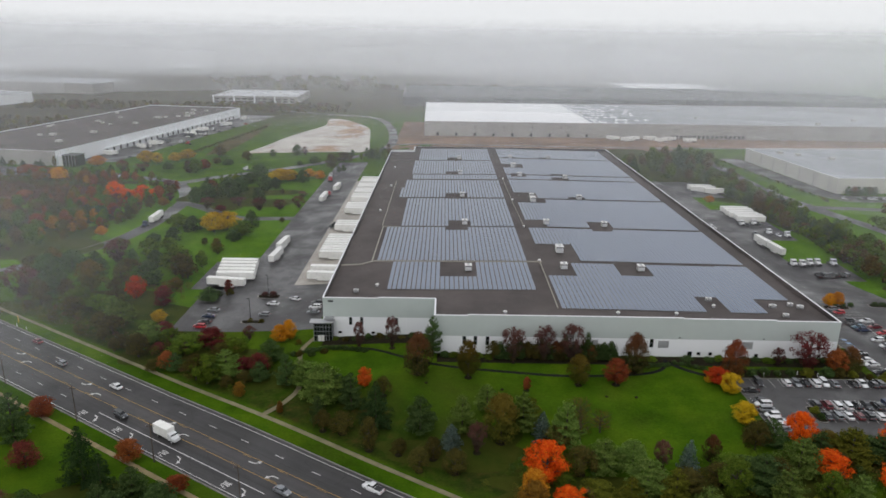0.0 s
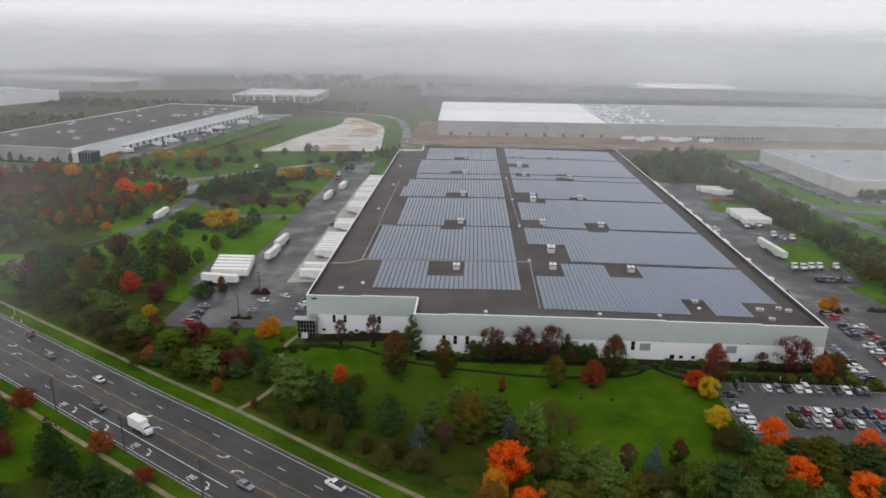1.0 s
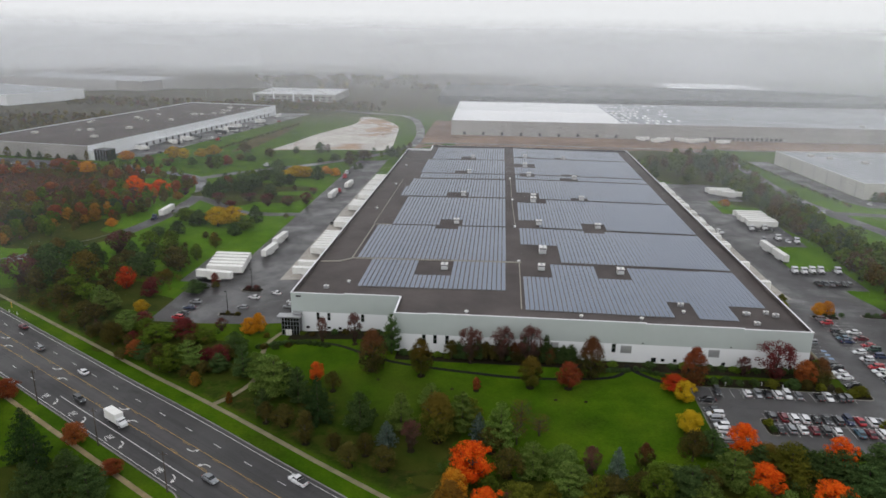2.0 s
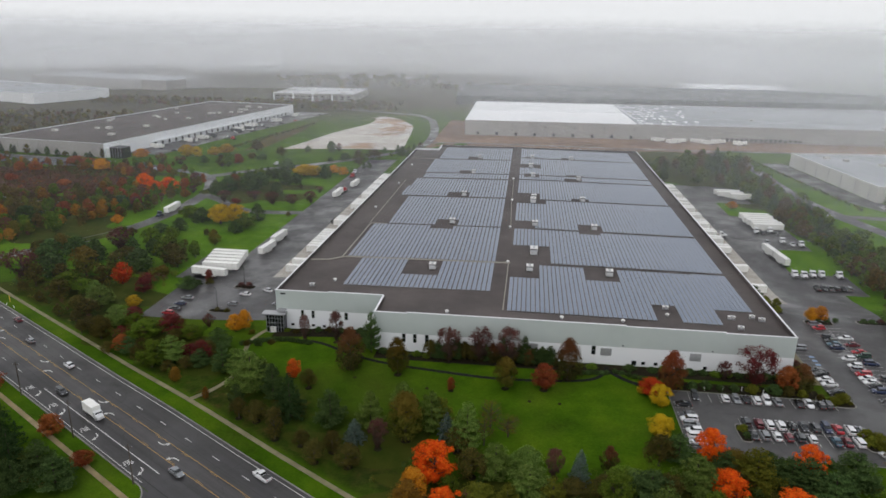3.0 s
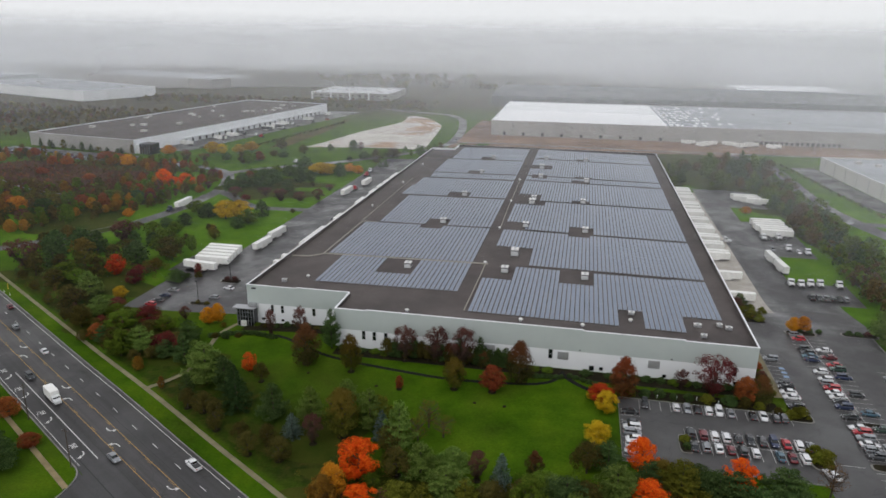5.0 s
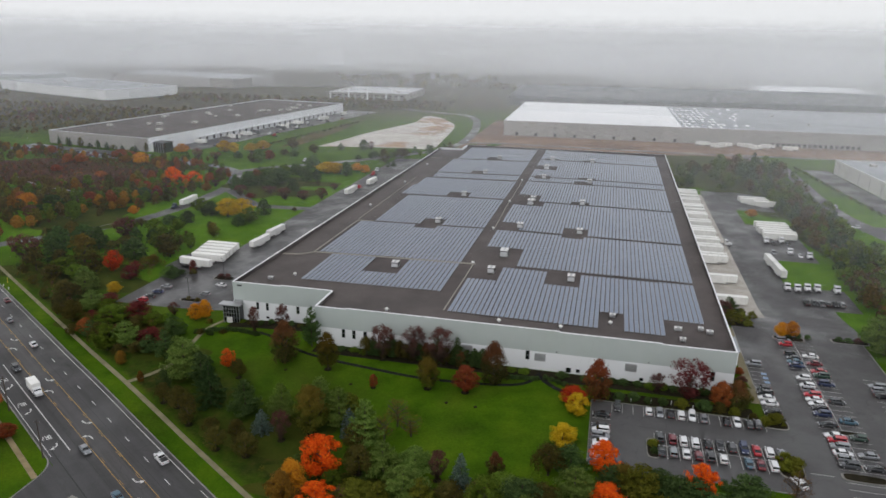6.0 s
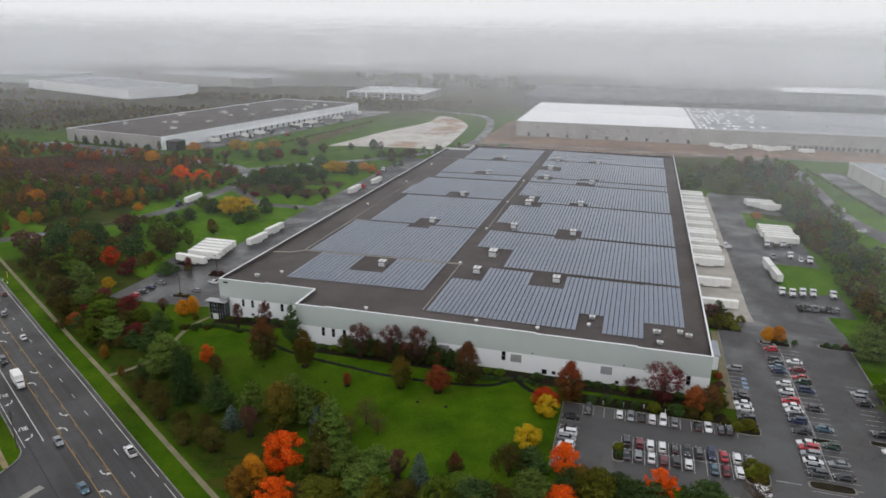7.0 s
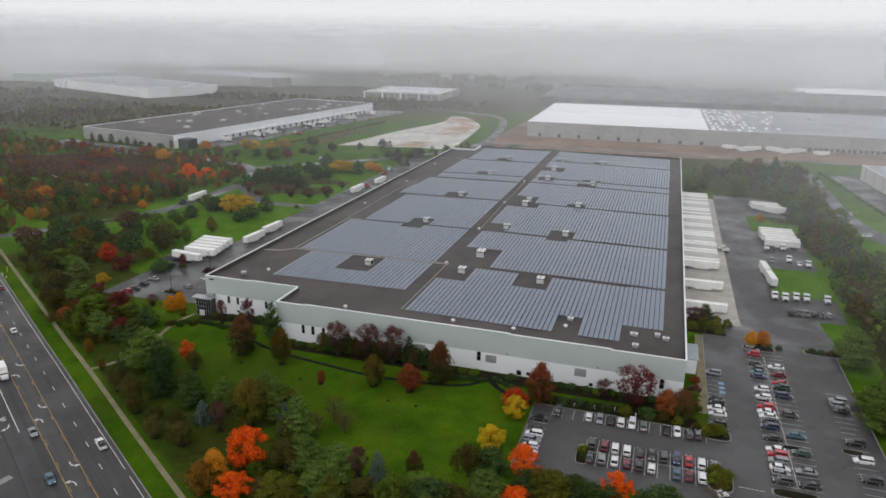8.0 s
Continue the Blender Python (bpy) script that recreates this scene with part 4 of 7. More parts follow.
for x, y0, y1, s in ((-38.2, 14.8, 327, 1), (130, 0.3, 345, -1)):
    n = 28
    for k in range(n):
        a, b = y0 + (y1 - y0) * k / n, y0 + (y1 - y0) * (k + 1) / n
        part("wall_panel", boxes((min(x, x + 0.3 * s), max(x, x + 0.3 * s), a, b - 0.03, -6, 11.6)), M["wall_white"], wh)
    part("parapet_cap", boxes((x - 0.18, x + 0.18, y0, y1, 11.6, 11.74)), M["cap"], wh)
for x0, x1, y in ((-38.2, -21, 327), (-21, 130, 345)):
    part("wall_panel", boxes((x0, x1, y - 0.3, y, -6, 11.7)), M["wall_white"], wh)
    part("parapet_cap", boxes((x0, x1, y - 0.45, y + 0.1, 11.7, 11.84)), M["roof_dark"], wh)
part("wall_panel", boxes((-21, -20.7, 327, 344.7, -6, 11.7)), M["wall_white"], wh)
part("parapet_cap", boxes((-21.2, -20.5, 327, 344.5, 11.7, 11.84)), M["cap"], wh)

for lining in ((-37.9, -37.86, 14.8, 326.7), (129.66, 129.7, 0.3, 344.7), (-37.86, 0.34, 14.8, 14.84), (0.3, 0.34, 0.36, 14.8), (0.34, 129.66, 0.3, 0.34), (-20.7, 129.66, 344.64, 344.68)):
    part("parapet_lining", boxes((*lining, 9.9, 11.58)), M["roof_dark"], wh)
bm = bmesh.new()
for x0, x1, y0, y1 in ((-37.9, 0.3, 14.8, 326.7), (-20.7, 0.3, 326.7, 344.7), (0.3, 45, 0.3, 344.7), (45, 129.7, 0.3, 344.7)):
    v = [bm.verts.new((x, y, deck_z(x))) for x, y in ((x0, y0), (x1, y0), (x1, y1), (x0, y1))]
    bm.faces.new(v)
part("roof", bm, M["roof_dark"], wh, "dark brown-grey membrane roof")
for a, b in HIGH:
    window(wh, a, b, 0.0, 1.9, 4.9)
for a, b, c, d in LOW[1:]:
    window(wh, a, b, 0.0, c, d, 0)
part("door", boxes((82.1, 82.85, 0.14, 0.2, -1.0, 0.7), (82.9, 83.6, 0.14, 0.2, -1.0, 0.7)), M["glass"], wh, "dark double door")
for a, b in west_high:
    window(wh, a - 38.2, b - 38.2, 14.5, 1.9, 4.7)
for a, b, c, d in west_low:
    window(wh, a - 38.2, b - 38.2, 14.5, c, d, 0)
for xc in (51.1, 74.0, 101.1):
    lou = part("louvre", boxes((xc - 1.7, xc + 1.7, -0.1, 0.0, 1.9, 4.4)), M["dock_grey"], wh, "square grey louvre")
    for k in range(9):
        part("slat", boxes((xc - 1.6, xc + 1.6, -0.16, -0.1, 2.0 + 0.26 * k, 2.14 + 0.26 * k)), M["metal"], lou)
for xc, yc in ((26.1, 0.0), (79.0, 0.0), (106.0, 0.0)):
    part("wall_lamp", boxes((xc - 0.2, xc + 0.2, -0.3, -0.03, 5.4, 5.7)), M["black"], wh)
part("number_bar", boxes((-36.4, -34.6, 14.42, 14.47, 10.2, 10.8)), M["black"], wh, "small dark mark high on the wall")


def entrance():
    """The glazed entrance at the south-west corner, with a flat canopy."""
    e = part("entrance", boxes((-41.2, -34.6, 11.6, 14.4, -3.2, -3.0)), M["concrete"], wh, "glazed corner entrance under a flat canopy")
    part("canopy", boxes((-42.4, -34.2, 10.9, 14.4, 3.7, 4.0)), M["metal"], e)
    for k in range(7):
        x = -41.0 + k * 1.03
        part("mullion", boxes((x - 0.05, x + 0.05, 11.5, 11.65, -3, 3.7)), M["metal"], e)
    for z in (-1.0, 0.6, 2.2):
        part("transom", boxes((-41.0, -34.8, 11.5, 11.63, z - 0.05, z + 0.05)), M["metal"], e)
    for k in range(6):
        x = -41.0 + k * 1.03
        part("pane", boxes((x + 0.05, x + 0.98, 11.66, 11.7, -3, 3.7)), M["glass"], e)
    part("side_pane", boxes((-41.1, -41.04, 11.7, 14.5, -3, 3.7)), M["glass"], e)
    part("side_pane", boxes((-34.7, -34.64, 11.7, 14.5, -3, 3.7)), M["glass"], e)
    part("door", boxes((-39.6, -38.6, 11.3, 11.4, -3, -0.8)), M["metal_white"], e)
    part("door", boxes((-38.5, -37.5, 11.3, 11.4, -3, -0.8)), M["metal_white"], e)
    part("back_roof", boxes((-37.5, -34.5, 13.0, 14.5, 4.25, 5.1)), M["metal"], e)


entrance()
part("lean_to", boxes((130.4, 134.2, 19, 30, -1.6, 3.6)), M["wall_white"], wh)
part("lean_to_roof", boxes((130.35, 134.6, 18.6, 30.4, 3.6, 3.85)), M["roof_grey"], wh, "grey flat roof of a small side annex")


# ---- solar arrays ----
STRIPS = {}


def strip_mesh(y0, y1, pitch):
    """One row of tilted modules with open joints and pale rims, centred on x = 0."""
    n = max(1, round((y1 - y0) / 1.72))
    if (n, pitch) in STRIPS:
        return STRIPS[n, pitch]
    bm = bmesh.new()
    lo, hi = -pitch * 0.43, pitch * 0.31
    for k in range(n):
        a = -n * 1.72 / 2 + k * 1.72
        v = [bm.verts.new(c) for c in ((lo, a + 0.025, 0.20), (hi, a + 0.025, 0.34), (hi, a + 1.695, 0.34), (lo, a + 1.695, 0.20))]
        bm.faces.new(v)
        w = [bm.verts.new(c.co - Vector((0, 0, 0.05))) for c in v]
        for i in range(4):
            bm.faces.new((v[i], w[i], w[(i + 1) % 4], v[(i + 1) % 4])).material_index = 1
        for x0, x1, z0, z1 in ((hi - 0.05, hi + 0.05, 0.338, 0.36), (lo - 0.03, lo + 0.03, 0.198, 0.215)):
            rim = [bm.verts.new(c) for c in ((x0, a + 0.01, z0), (x1, a + 0.01, z1), (x1, a + 1.71, z1), (x0, a + 1.71, z0))]
            bm.faces.new(rim).material_index = 1
    for x, z in ((lo + 0.1, 0.14), (hi - 0.08, 0.27)):
        box(bm, x - 0.04, x + 0.04, -n * 0.86, n * 0.86, 0.02, z)
        for f in bm.faces[-6:]:
            f.material_index = 1
    STRIPS[n, pitch] = mesh_of(bm, "solar_panel", [M["panel"], M["panel_frame"]])
    return STRIPS[n, pitch]


def array(x0, x1, y0, y1, holes):
    cx, cy = (x0 + x1) / 2, (y0 + y1) / 2
    arr = base("solar_array", cx, cy, deck_z(cx), "block of blue-grey solar module rows on the dark roof", "solar array", "solar arrays on the roof")
    n = round((x1 - x0) / (1.72 if cx < 40 else 1.56))
    pitch = round((x1 - x0) / n, 3)
    for k in range(n):
        x = x0 + pitch * (k + 0.5)
        runs = [(y0, y1)]
        for hx0, hx1, hy0, hy1 in holes:
            if hx0 < x < hx1:
                nxt = []
                for a, b in runs:
                    if hy1 <= a or hy0 >= b:
                        nxt.append((a, b))
                    else:
                        nxt += [(a, hy0)] * (hy0 > a + 1.5) + [(hy1, b)] * (b > hy1 + 1.5)
                runs = nxt
        for a, b in runs:
            ob = part("solar_panel", strip_mesh(a, b, pitch), None, arr)
            ob.location = (x - cx, (a + b) / 2 - cy, deck_z(x) - deck_z(cx))


array(-17.4, 36.0, 27, 57.3, [(2.3, 15.6, 40, 60)])
array(-24.0, 36.2, 59.7, 109.5, [(4, 14.2, 104.8, 111)])
array(-17.6, 36.2, 111.8, 168.5, [(5.6, 14.8, 111, 121.4)])
array(-22.4, 36.2, 171.5, 218.6, [(4, 14.8, 170, 182), (-23, -20.5, 196, 220)])
array(-17.5, 36.0, 221.6, 236.2, [])
array(-18.5, 36.0, 239, 286.5, [(4.3, 14.5, 238, 247)])
array(-16.0, 35.8, 289.8, 340, [(4, 14.5, 289, 300.5)])
array(42.3, 123.6, 9.0, 58.0, [(42, 53, 42.4, 60), (71, 82.2, 44.2, 60), (90.4, 98.8, 8, 23), (111.4, 125, 8, 22.6)])
array(42.3, 123.7, 60.6, 109.4, [(42, 58.2, 60, 83.1), (72, 82, 106, 111)])
array(42.3, 123.7, 111.8, 168.8, [(42, 52, 111, 124), (72.4, 82.6, 111, 122.4), (42, 58.2, 160.4, 170)])
array(42.3, 123.3, 171.5, 221.5, [(42, 55.1, 171, 184.8), (72, 82, 171, 176)])
array(42.3, 123.2, 224, 236.6, [(46, 54, 231, 238), (70.4, 81.8, 224, 231.4)])
array(42.3, 123.2, 239, 298.0, [(46, 54, 238, 242), (72, 82, 238, 243), (42, 57, 262, 276)])
array(42.3, 122.8, 301, 340.5, [(46, 54, 300, 304.5), (72, 81.5, 300, 306)])


# ---- things on the roof ----
def roof_unit(x, y, w, d, h, white=False):
    """A packaged air unit on a kerb: casing, sloped hood, grilles, fan cowls."""
    u = base("rooftop_unit", x, y, deck_z(x), "pale metal rooftop air unit on a kerb frame" if not white else "large white rooftop air unit", "rooftop unit", "rooftop units")
    part("curb", boxes((-w / 2, w / 2, -d / 2, d / 2, 0, 0.35)), M["metal"], u)
    part("casing", boxes((-w / 2 + 0.05, w / 2 - 0.05, -d / 2 + 0.05, d / 2 - 0.05, 0.35, h)), M["metal_white" if white else "rtu"], u)
    bm = bmesh.new()
    prism(bm, [(-d / 2 - 0.5, 0.6), (-d / 2 + 0.06, 0.6), (-d / 2 + 0.06, h * 0.8), (-d / 2 - 0.05, h * 0.8)], -w / 2 + 0.2, w / 2 - 0.2)
    part("intake_hood", bm, M["metal"], u)
    part("grille", boxes((w / 2 - 0.06, w / 2, -d / 3, d / 3, 0.5, h - 0.3)), M["rtu_dark"], u)
    part("grille", boxes((-w / 2 + 0.15, w / 2 - 0.15, -d / 2 - 0.02, -d / 2 + 0.06, h * 0.35, h - 0.12)), M["rtu_dark"], u)
    part("lid", boxes((-w / 2 - 0.06, w / 2 + 0.06, -d / 2 - 0.06, d / 2 + 0.06, h - 0.02, h + 0.08)), M["metal_white"], u)
    for k in (-1, 1):
        bm = bmesh.new()
        tube(bm, (0, k * d / 4, h + 0.08), (0, k * d / 4, h + 0.24), min(0.5, w * 0.22), min(0.46, w * 0.2), 12)
        part("fan_cowl", bm, M["metal"], u)


for x, y in ((12.3, 49), (12.6, 116.6), (12.7, 175.7), (12.9, 240.5), (13, 296.8), (49.6, 51.6), (51.8, 117.8), (51.4, 174), (50.5, 301.5), (51, 235), (79.3, 116.2), (77.7, 173),
             (79.2, 230), (78.3, 302), (79.6, 51.5)):
    roof_unit(x, y, 2.6, 3.0, 2.1)
roof_unit(51.2, 73.5, 3.0, 4.4, 2.6, True)
roof_unit(51.0, 165.0, 2.9, 4.0, 2.4, True)
roof_unit(49.6, 267.0, 2.9, 4.0, 2.4, True)
for x, y, w in ((94.9, 20.5, 2.2), (114.9, 15.4, 2.6), (121.8, 17.3, 1.8), (124.3, 15.4, 2.2), (115.7, 7.4, 2.0), (-28.0, 24.0, 2.0)):
    roof_unit(x, y, w * 0.85, 1.3, 0.95)


def roof_vent(x, y):
    v = base("roof_vent", x, y, deck_z(x), "small pale roof vent", "roof vent", "roof vents")
    bm = bmesh.new()
    tube(bm, (0, 0, 0), (0, 0, 0.8), 0.4, 0.4, 10)
    part("stem", bm, M["metal"], v)
    bm = bmesh.new()
    tube(bm, (0, 0, 0.75), (0, 0, 1.15), 0.75, 0.35, 12)
    part("hood", bm, M["metal_white"], v)


for x, y in ((94.3, 14.0), (79.3, 6.3), (23.0, 5.0), (-21.1, 29.9), (41.0, 59.0), (40.3, 110.5), (39.8, 165), (39, 222), (60, 5.6), (-30, 140), (-29, 200), (-31, 260)):
    roof_vent(x, y)


def conduit(name, pts, w, h, label):
    bm = bmesh.new()
    for a, b in zip(pts, pts[1:]):
        a, b = Vector(a), Vector(b)
        d = (b - a).normalized()
        n = Vector((-d.y, d.x)) * w / 2
        lo = [bm.verts.new((q.x, q.y, deck_z(q.x) + z)) for z in (0.03, h) for q in (a - n, b - n, b + n, a + n)]
        for f in ((0, 1, 5, 4), (1, 2, 6, 5), (2, 3, 7, 6), (3, 0, 4, 7), (4, 5, 6, 7)):
            bm.faces.new([lo[i] for i in f])
    return solid(name, bm, M["pipe"], label, "conduit", group="roof conduits")


conduit("roof_conduit", [(-37.5, 53), (-30, 54), (-26.5, 57.2), (-25.3, 58.4), (42, 58.7)], 0.7, 0.35, "pale conduit tray on the dark roof")
conduit("roof_conduit", [(-25.9, 58.9), (-25.9, 110.4), (-18, 110.5)], 0.5, 0.3, "pale conduit tray beside solar rows")
conduit("roof_conduit", [(-26.5, 112.4), (-26.9, 216)], 0.3, 0.2, "thin pale conduit on the dark roof")
conduit("roof_conduit", [(41.2, 59), (41.2, 42), (41.0, 10)], 0.35, 0.25, "thin pale conduit along the roof aisle")
conduit("roof_conduit", [(40.6, 111), (39.6, 158), (39.2, 222)], 0.25, 0.2, "thin pale conduit along the roof aisle")
conduit("roof_conduit", [(-35.6, 288.7), (-17, 288.7)], 0.3, 0.2, "thin pale conduit on the dark roof")


# ---- other buildings ----
def hall(name, x, y, turn, w, d, h, roof_mat, wall_mat, label, units=0, docks=(), columns=0, roof_extra=None):
    """A flat-roofed hall with its south-west corner at (x, y): walls, parapet, roof, dock doors, roof units."""
    b = base(name, x, y, ground_z(x, y), label, "warehouse", turn=turn)
    for box_ in ((0, w, 0, 0.4), (0, w, d - 0.4, d), (0, 0.4, 0.4, d - 0.4), (w - 0.4, w, 0.4, d - 0.4)):
        part("wall", boxes((*box_, -6, h)), M[wall_mat], b)
        part("parapet_cap", boxes((box_[0] - 0.08, box_[1] + 0.08, box_[2] - 0.08, box_[3] + 0.08, h, h + 0.15)), M["metal" if wall_mat == "roof_slate" else "cap"], b)
    part("roof", boxes((0.4, w - 0.4, 0.4, d - 0.4, h - 0.9, h - 0.5)), M[roof_mat], b)
    rng = random.Random(len(name) + int(w))
    for k in range(units):
        ux, uy, s = rng.uniform(0.08, 0.92) * w, rng.uniform(0.06, 0.94) * d, rng.uniform(0.8, 1.6)
        part("roof_unit", boxes((ux - 1.6 * s, ux + 1.6 * s, uy - 1.4 * s, uy + 1.4 * s, h - 0.6, h + 0.6 + 0.5 * s)), M["rtu"], b)
    for side, a, c, n in docks:
        for k in range(n):
            t = a + (c - a) * (k + 0.5) / n
            dd = 1.4
            if side == "S":
                part("dock_door", boxes((t - dd, t + dd, -0.12, -0.01, 0.6, 3.6)), M["rtu_dark"], b)
            elif side == "E":
                part("dock_door", boxes((w + 0.01, w + 0.12, t - dd, t + dd, 0.6, 3.6)), M["rtu_dark"], b)
            else:
                part("dock_door", boxes((-0.12, -0.01, t - dd, t + dd, 0.6, 3.6)), M["rtu_dark"], b)
    for k in range(columns):
        t = d * (k + 0.5) / columns
        part("downpipe", boxes((-0.3, -0.02, t - 0.2, t + 0.2, 0, h - 0.4)), M["dock_grey"], b)
    return b


far = hall("distant_warehouse", -19, 523, 1.0, 620, 205, 15.2, "roof_grey", "wall_far", "very long pale warehouse with partly white roof in the fog", 6, [("S", 258, 338, 17), ("S", 4, 180, 9)], 0)
part("roof_membrane", boxes((0.5, 176, 0.5, 204, 14.72, 14.9)), M["roof_white"], far, "bright white new roof membrane")
rng = random.Random(5)
for i in range(13):
    for j in range(9):
        if rng.random() > i / 13:
            x, y = 179 + 5.6 * i + rng.uniform(-0.8, 0.8), 8 + 22 * j + rng.uniform(-2, 2)
            part("membrane_roll", boxes((x, x + 3.0, y, y + 9.0, 14.72, 15.0 + rng.random() * 0.2)), M["roof_white"], far)
for k in range(9):
    part("service_window", boxes((22 + 30 * k, 23.6 + 30 * k, -0.1, -0.01, 9.2, 10.4)), M["rtu_dark"], far)
hall("distant_warehouse", -60, 830, 2.0, 760, 230, 13, "roof_slate", "roof_slate", "huge slate-roofed warehouse half lost in fog", 0)
hall("distant_warehouse", 330, 1075, 2.0, 170, 120, 13.5, "roof_white", "wall_white", "pale-roofed warehouse half lost in fog", 0)
nw = hall("distant_warehouse", -413, 342, -8.2, 117, 336, 11.5, "roof_dark", "wall_white", "low white warehouse with a dark roof and loading docks", 22, [("E", 60, 320, 26)], 0)
# thin sheet on the white south wall; its grey stands in for shade
part("wall_cladding", boxes((0.0, 117.0, -0.06, -0.005, -2, 11.45)), M["wall_far"], nw, "front wall in a greyer tone standing for its shade")
part("glass_annex", boxes((122, 133, 0.5, 12, -1, 8.4)), M["glass"], nw, "dark glazed office annex")
part("link", boxes((117.1, 122, 2, 10, -1, 7.5)), M["wall_white"], nw)
for k in range(5):
    part("mullion", boxes((122.1 + 2.6 * k, 122.3 + 2.6 * k, 0.35, 0.48, -1, 8.4)), M["metal"], nw)
part("annex_roof", boxes((121.7, 133.3, 0.2, 12.3, 8.4, 8.8)), M["roof_slate"], nw)
part("dock_canopy", boxes((117.1, 119.5, 60, 322, 4.4, 4.7)), M["cap"], nw)
hall("distant_warehouse", -907, 786, -19.5, 300, 120, 14, "roof_grey", "wall_white", "pale warehouse across the valley in haze", 8, [], 0)
hall("distant_warehouse", -867, 1012, -14.0, 310, 112, 16, "roof_grey", "wall_far", "pale warehouse in thick haze", 5, [], 0)
hall("distant_warehouse", -1180, 860, 3.0, 230, 150, 14, "roof_grey", "wall_grey", "grey warehouse in thick haze", 4, [], 0)
hall("distant_warehouse", -770, 1480, 8.0, 190, 140, 16, "roof_white", "wall_grey", "pale warehouse almost lost in fog", 0, [], 0)
off = hall("office_building", -338, 826, 2.0, 124, 112, 10.5, "roof_pale", "wall_far", "two-storey white office building with roof units", 12, [], 0)
for k in range(12):
    for z in (2.0, 5.6):
        part("window", boxes((4 + 9.9 * k, 10.4 + 9.9 * k, -0.15, -0.01, z, z + 1.6)), M["glass"], off)
    if k % 3 == 0:
        part("wall_pier", boxes((1 + 9.9 * k, 2.6 + 9.9 * k, -0.6, -0.01, 0, 11.2)), M["wall_white"], off)
east = hall("neighbour_warehouse", 265.2, 252, 4.6, 150, 125.5, 10.3, "roof_grey", "wall_cream", "cream-white warehouse with a pale grey roof", 7, [], 7)

# the yard and car park of the low warehouse across the side road
drive_line("north_west_yard", [(-283, 350), (-230, 680)], 42.0, 0.08, "lot", "asphalt loading yard beside the low warehouse", "yard", 4, 10.0)
drive_line("north_west_car_park", [(-424, 318), (-282, 299)], 30.0, 0.082, "lot", "asphalt car park before the low warehouse", "car park", 3, 8.0)

# the strip of asphalt and the hedge along the neighbour's west wall
drive_line("neighbour_yard", [(245, 385), (249.5, 320), (255.5, 255), (264, 236), (420, 238)], 18.0, 0.08, "lot", "damp asphalt yard beside the neighbour warehouse", "yard", 2, 6.0)


# ---- trees and shrubs ----
def quads_mesh(name, centres, normals, sizes, mat=None):
    """Many small leaf clumps: one bent quad each, facing along its normal."""
    rng = np.random.RandomState(len(centres))
    n = len(centres)
    up = rng.normal(size=(n, 3))
    t1 = np.cross(normals, up)
    t1 /= np.linalg.norm(t1, axis=1, keepdims=True) + 1e-9
    t2 = np.cross(normals, t1)
    s = sizes[:, None]
    bend = normals * s * 0.35
    v = np.stack([centres - t1 * s - t2 * s * 0.7 - bend, centres + t1 * s - t2 * s * 0.7, centres + t1 * s + t2 * s * 0.7 - bend, centres - t1 * s + t2 * s * 0.7], 1).reshape(-1, 3)
    me = bpy.data.meshes.new(name)
    me.vertices.add(4 * n)
    me.vertices.foreach_set("co", v.ravel())
    me.loops.add(4 * n)
    me.loops.foreach_set("vertex_index", np.arange(4 * n))
    me.polygons.add(n)
    me.polygons.foreach_set("loop_start", np.arange(0, 4 * n, 4))
    me.update(calc_edges=True)
    if mat:
        me.materials.append(mat)
    return me


def unit(v):
    return v / (np.linalg.norm(v, axis=-1, keepdims=True) + 1e-9)


def leaf_mesh(name, centres, normals, sizes):
    """Many small leaf sprays: one pointed triangle each, facing along its normal."""
    rng = np.random.RandomState(len(centres))
    n = len(centres)
    t1 = unit(np.cross(normals, rng.normal(size=(n, 3))))
    t2 = np.cross(normals, t1)
    s = sizes[:, None]
    v = np.stack([centres - t1 * s - t2 * s * 0.7, centres + t1 * s - t2 * s * 0.7, centres + t2 * s * 1.15], 1).reshape(-1, 3)
    me = bpy.data.meshes.new(name)
    me.vertices.add(3 * n)
    me.vertices.foreach_set("co", v.ravel())
    me.loops.add(3 * n)
    me.loops.foreach_set("vertex_index", np.arange(3 * n))
    me.polygons.add(n)
    me.polygons.foreach_set("loop_start", np.arange(0, 3 * n, 3))
    me.update(calc_edges=True)
    return me


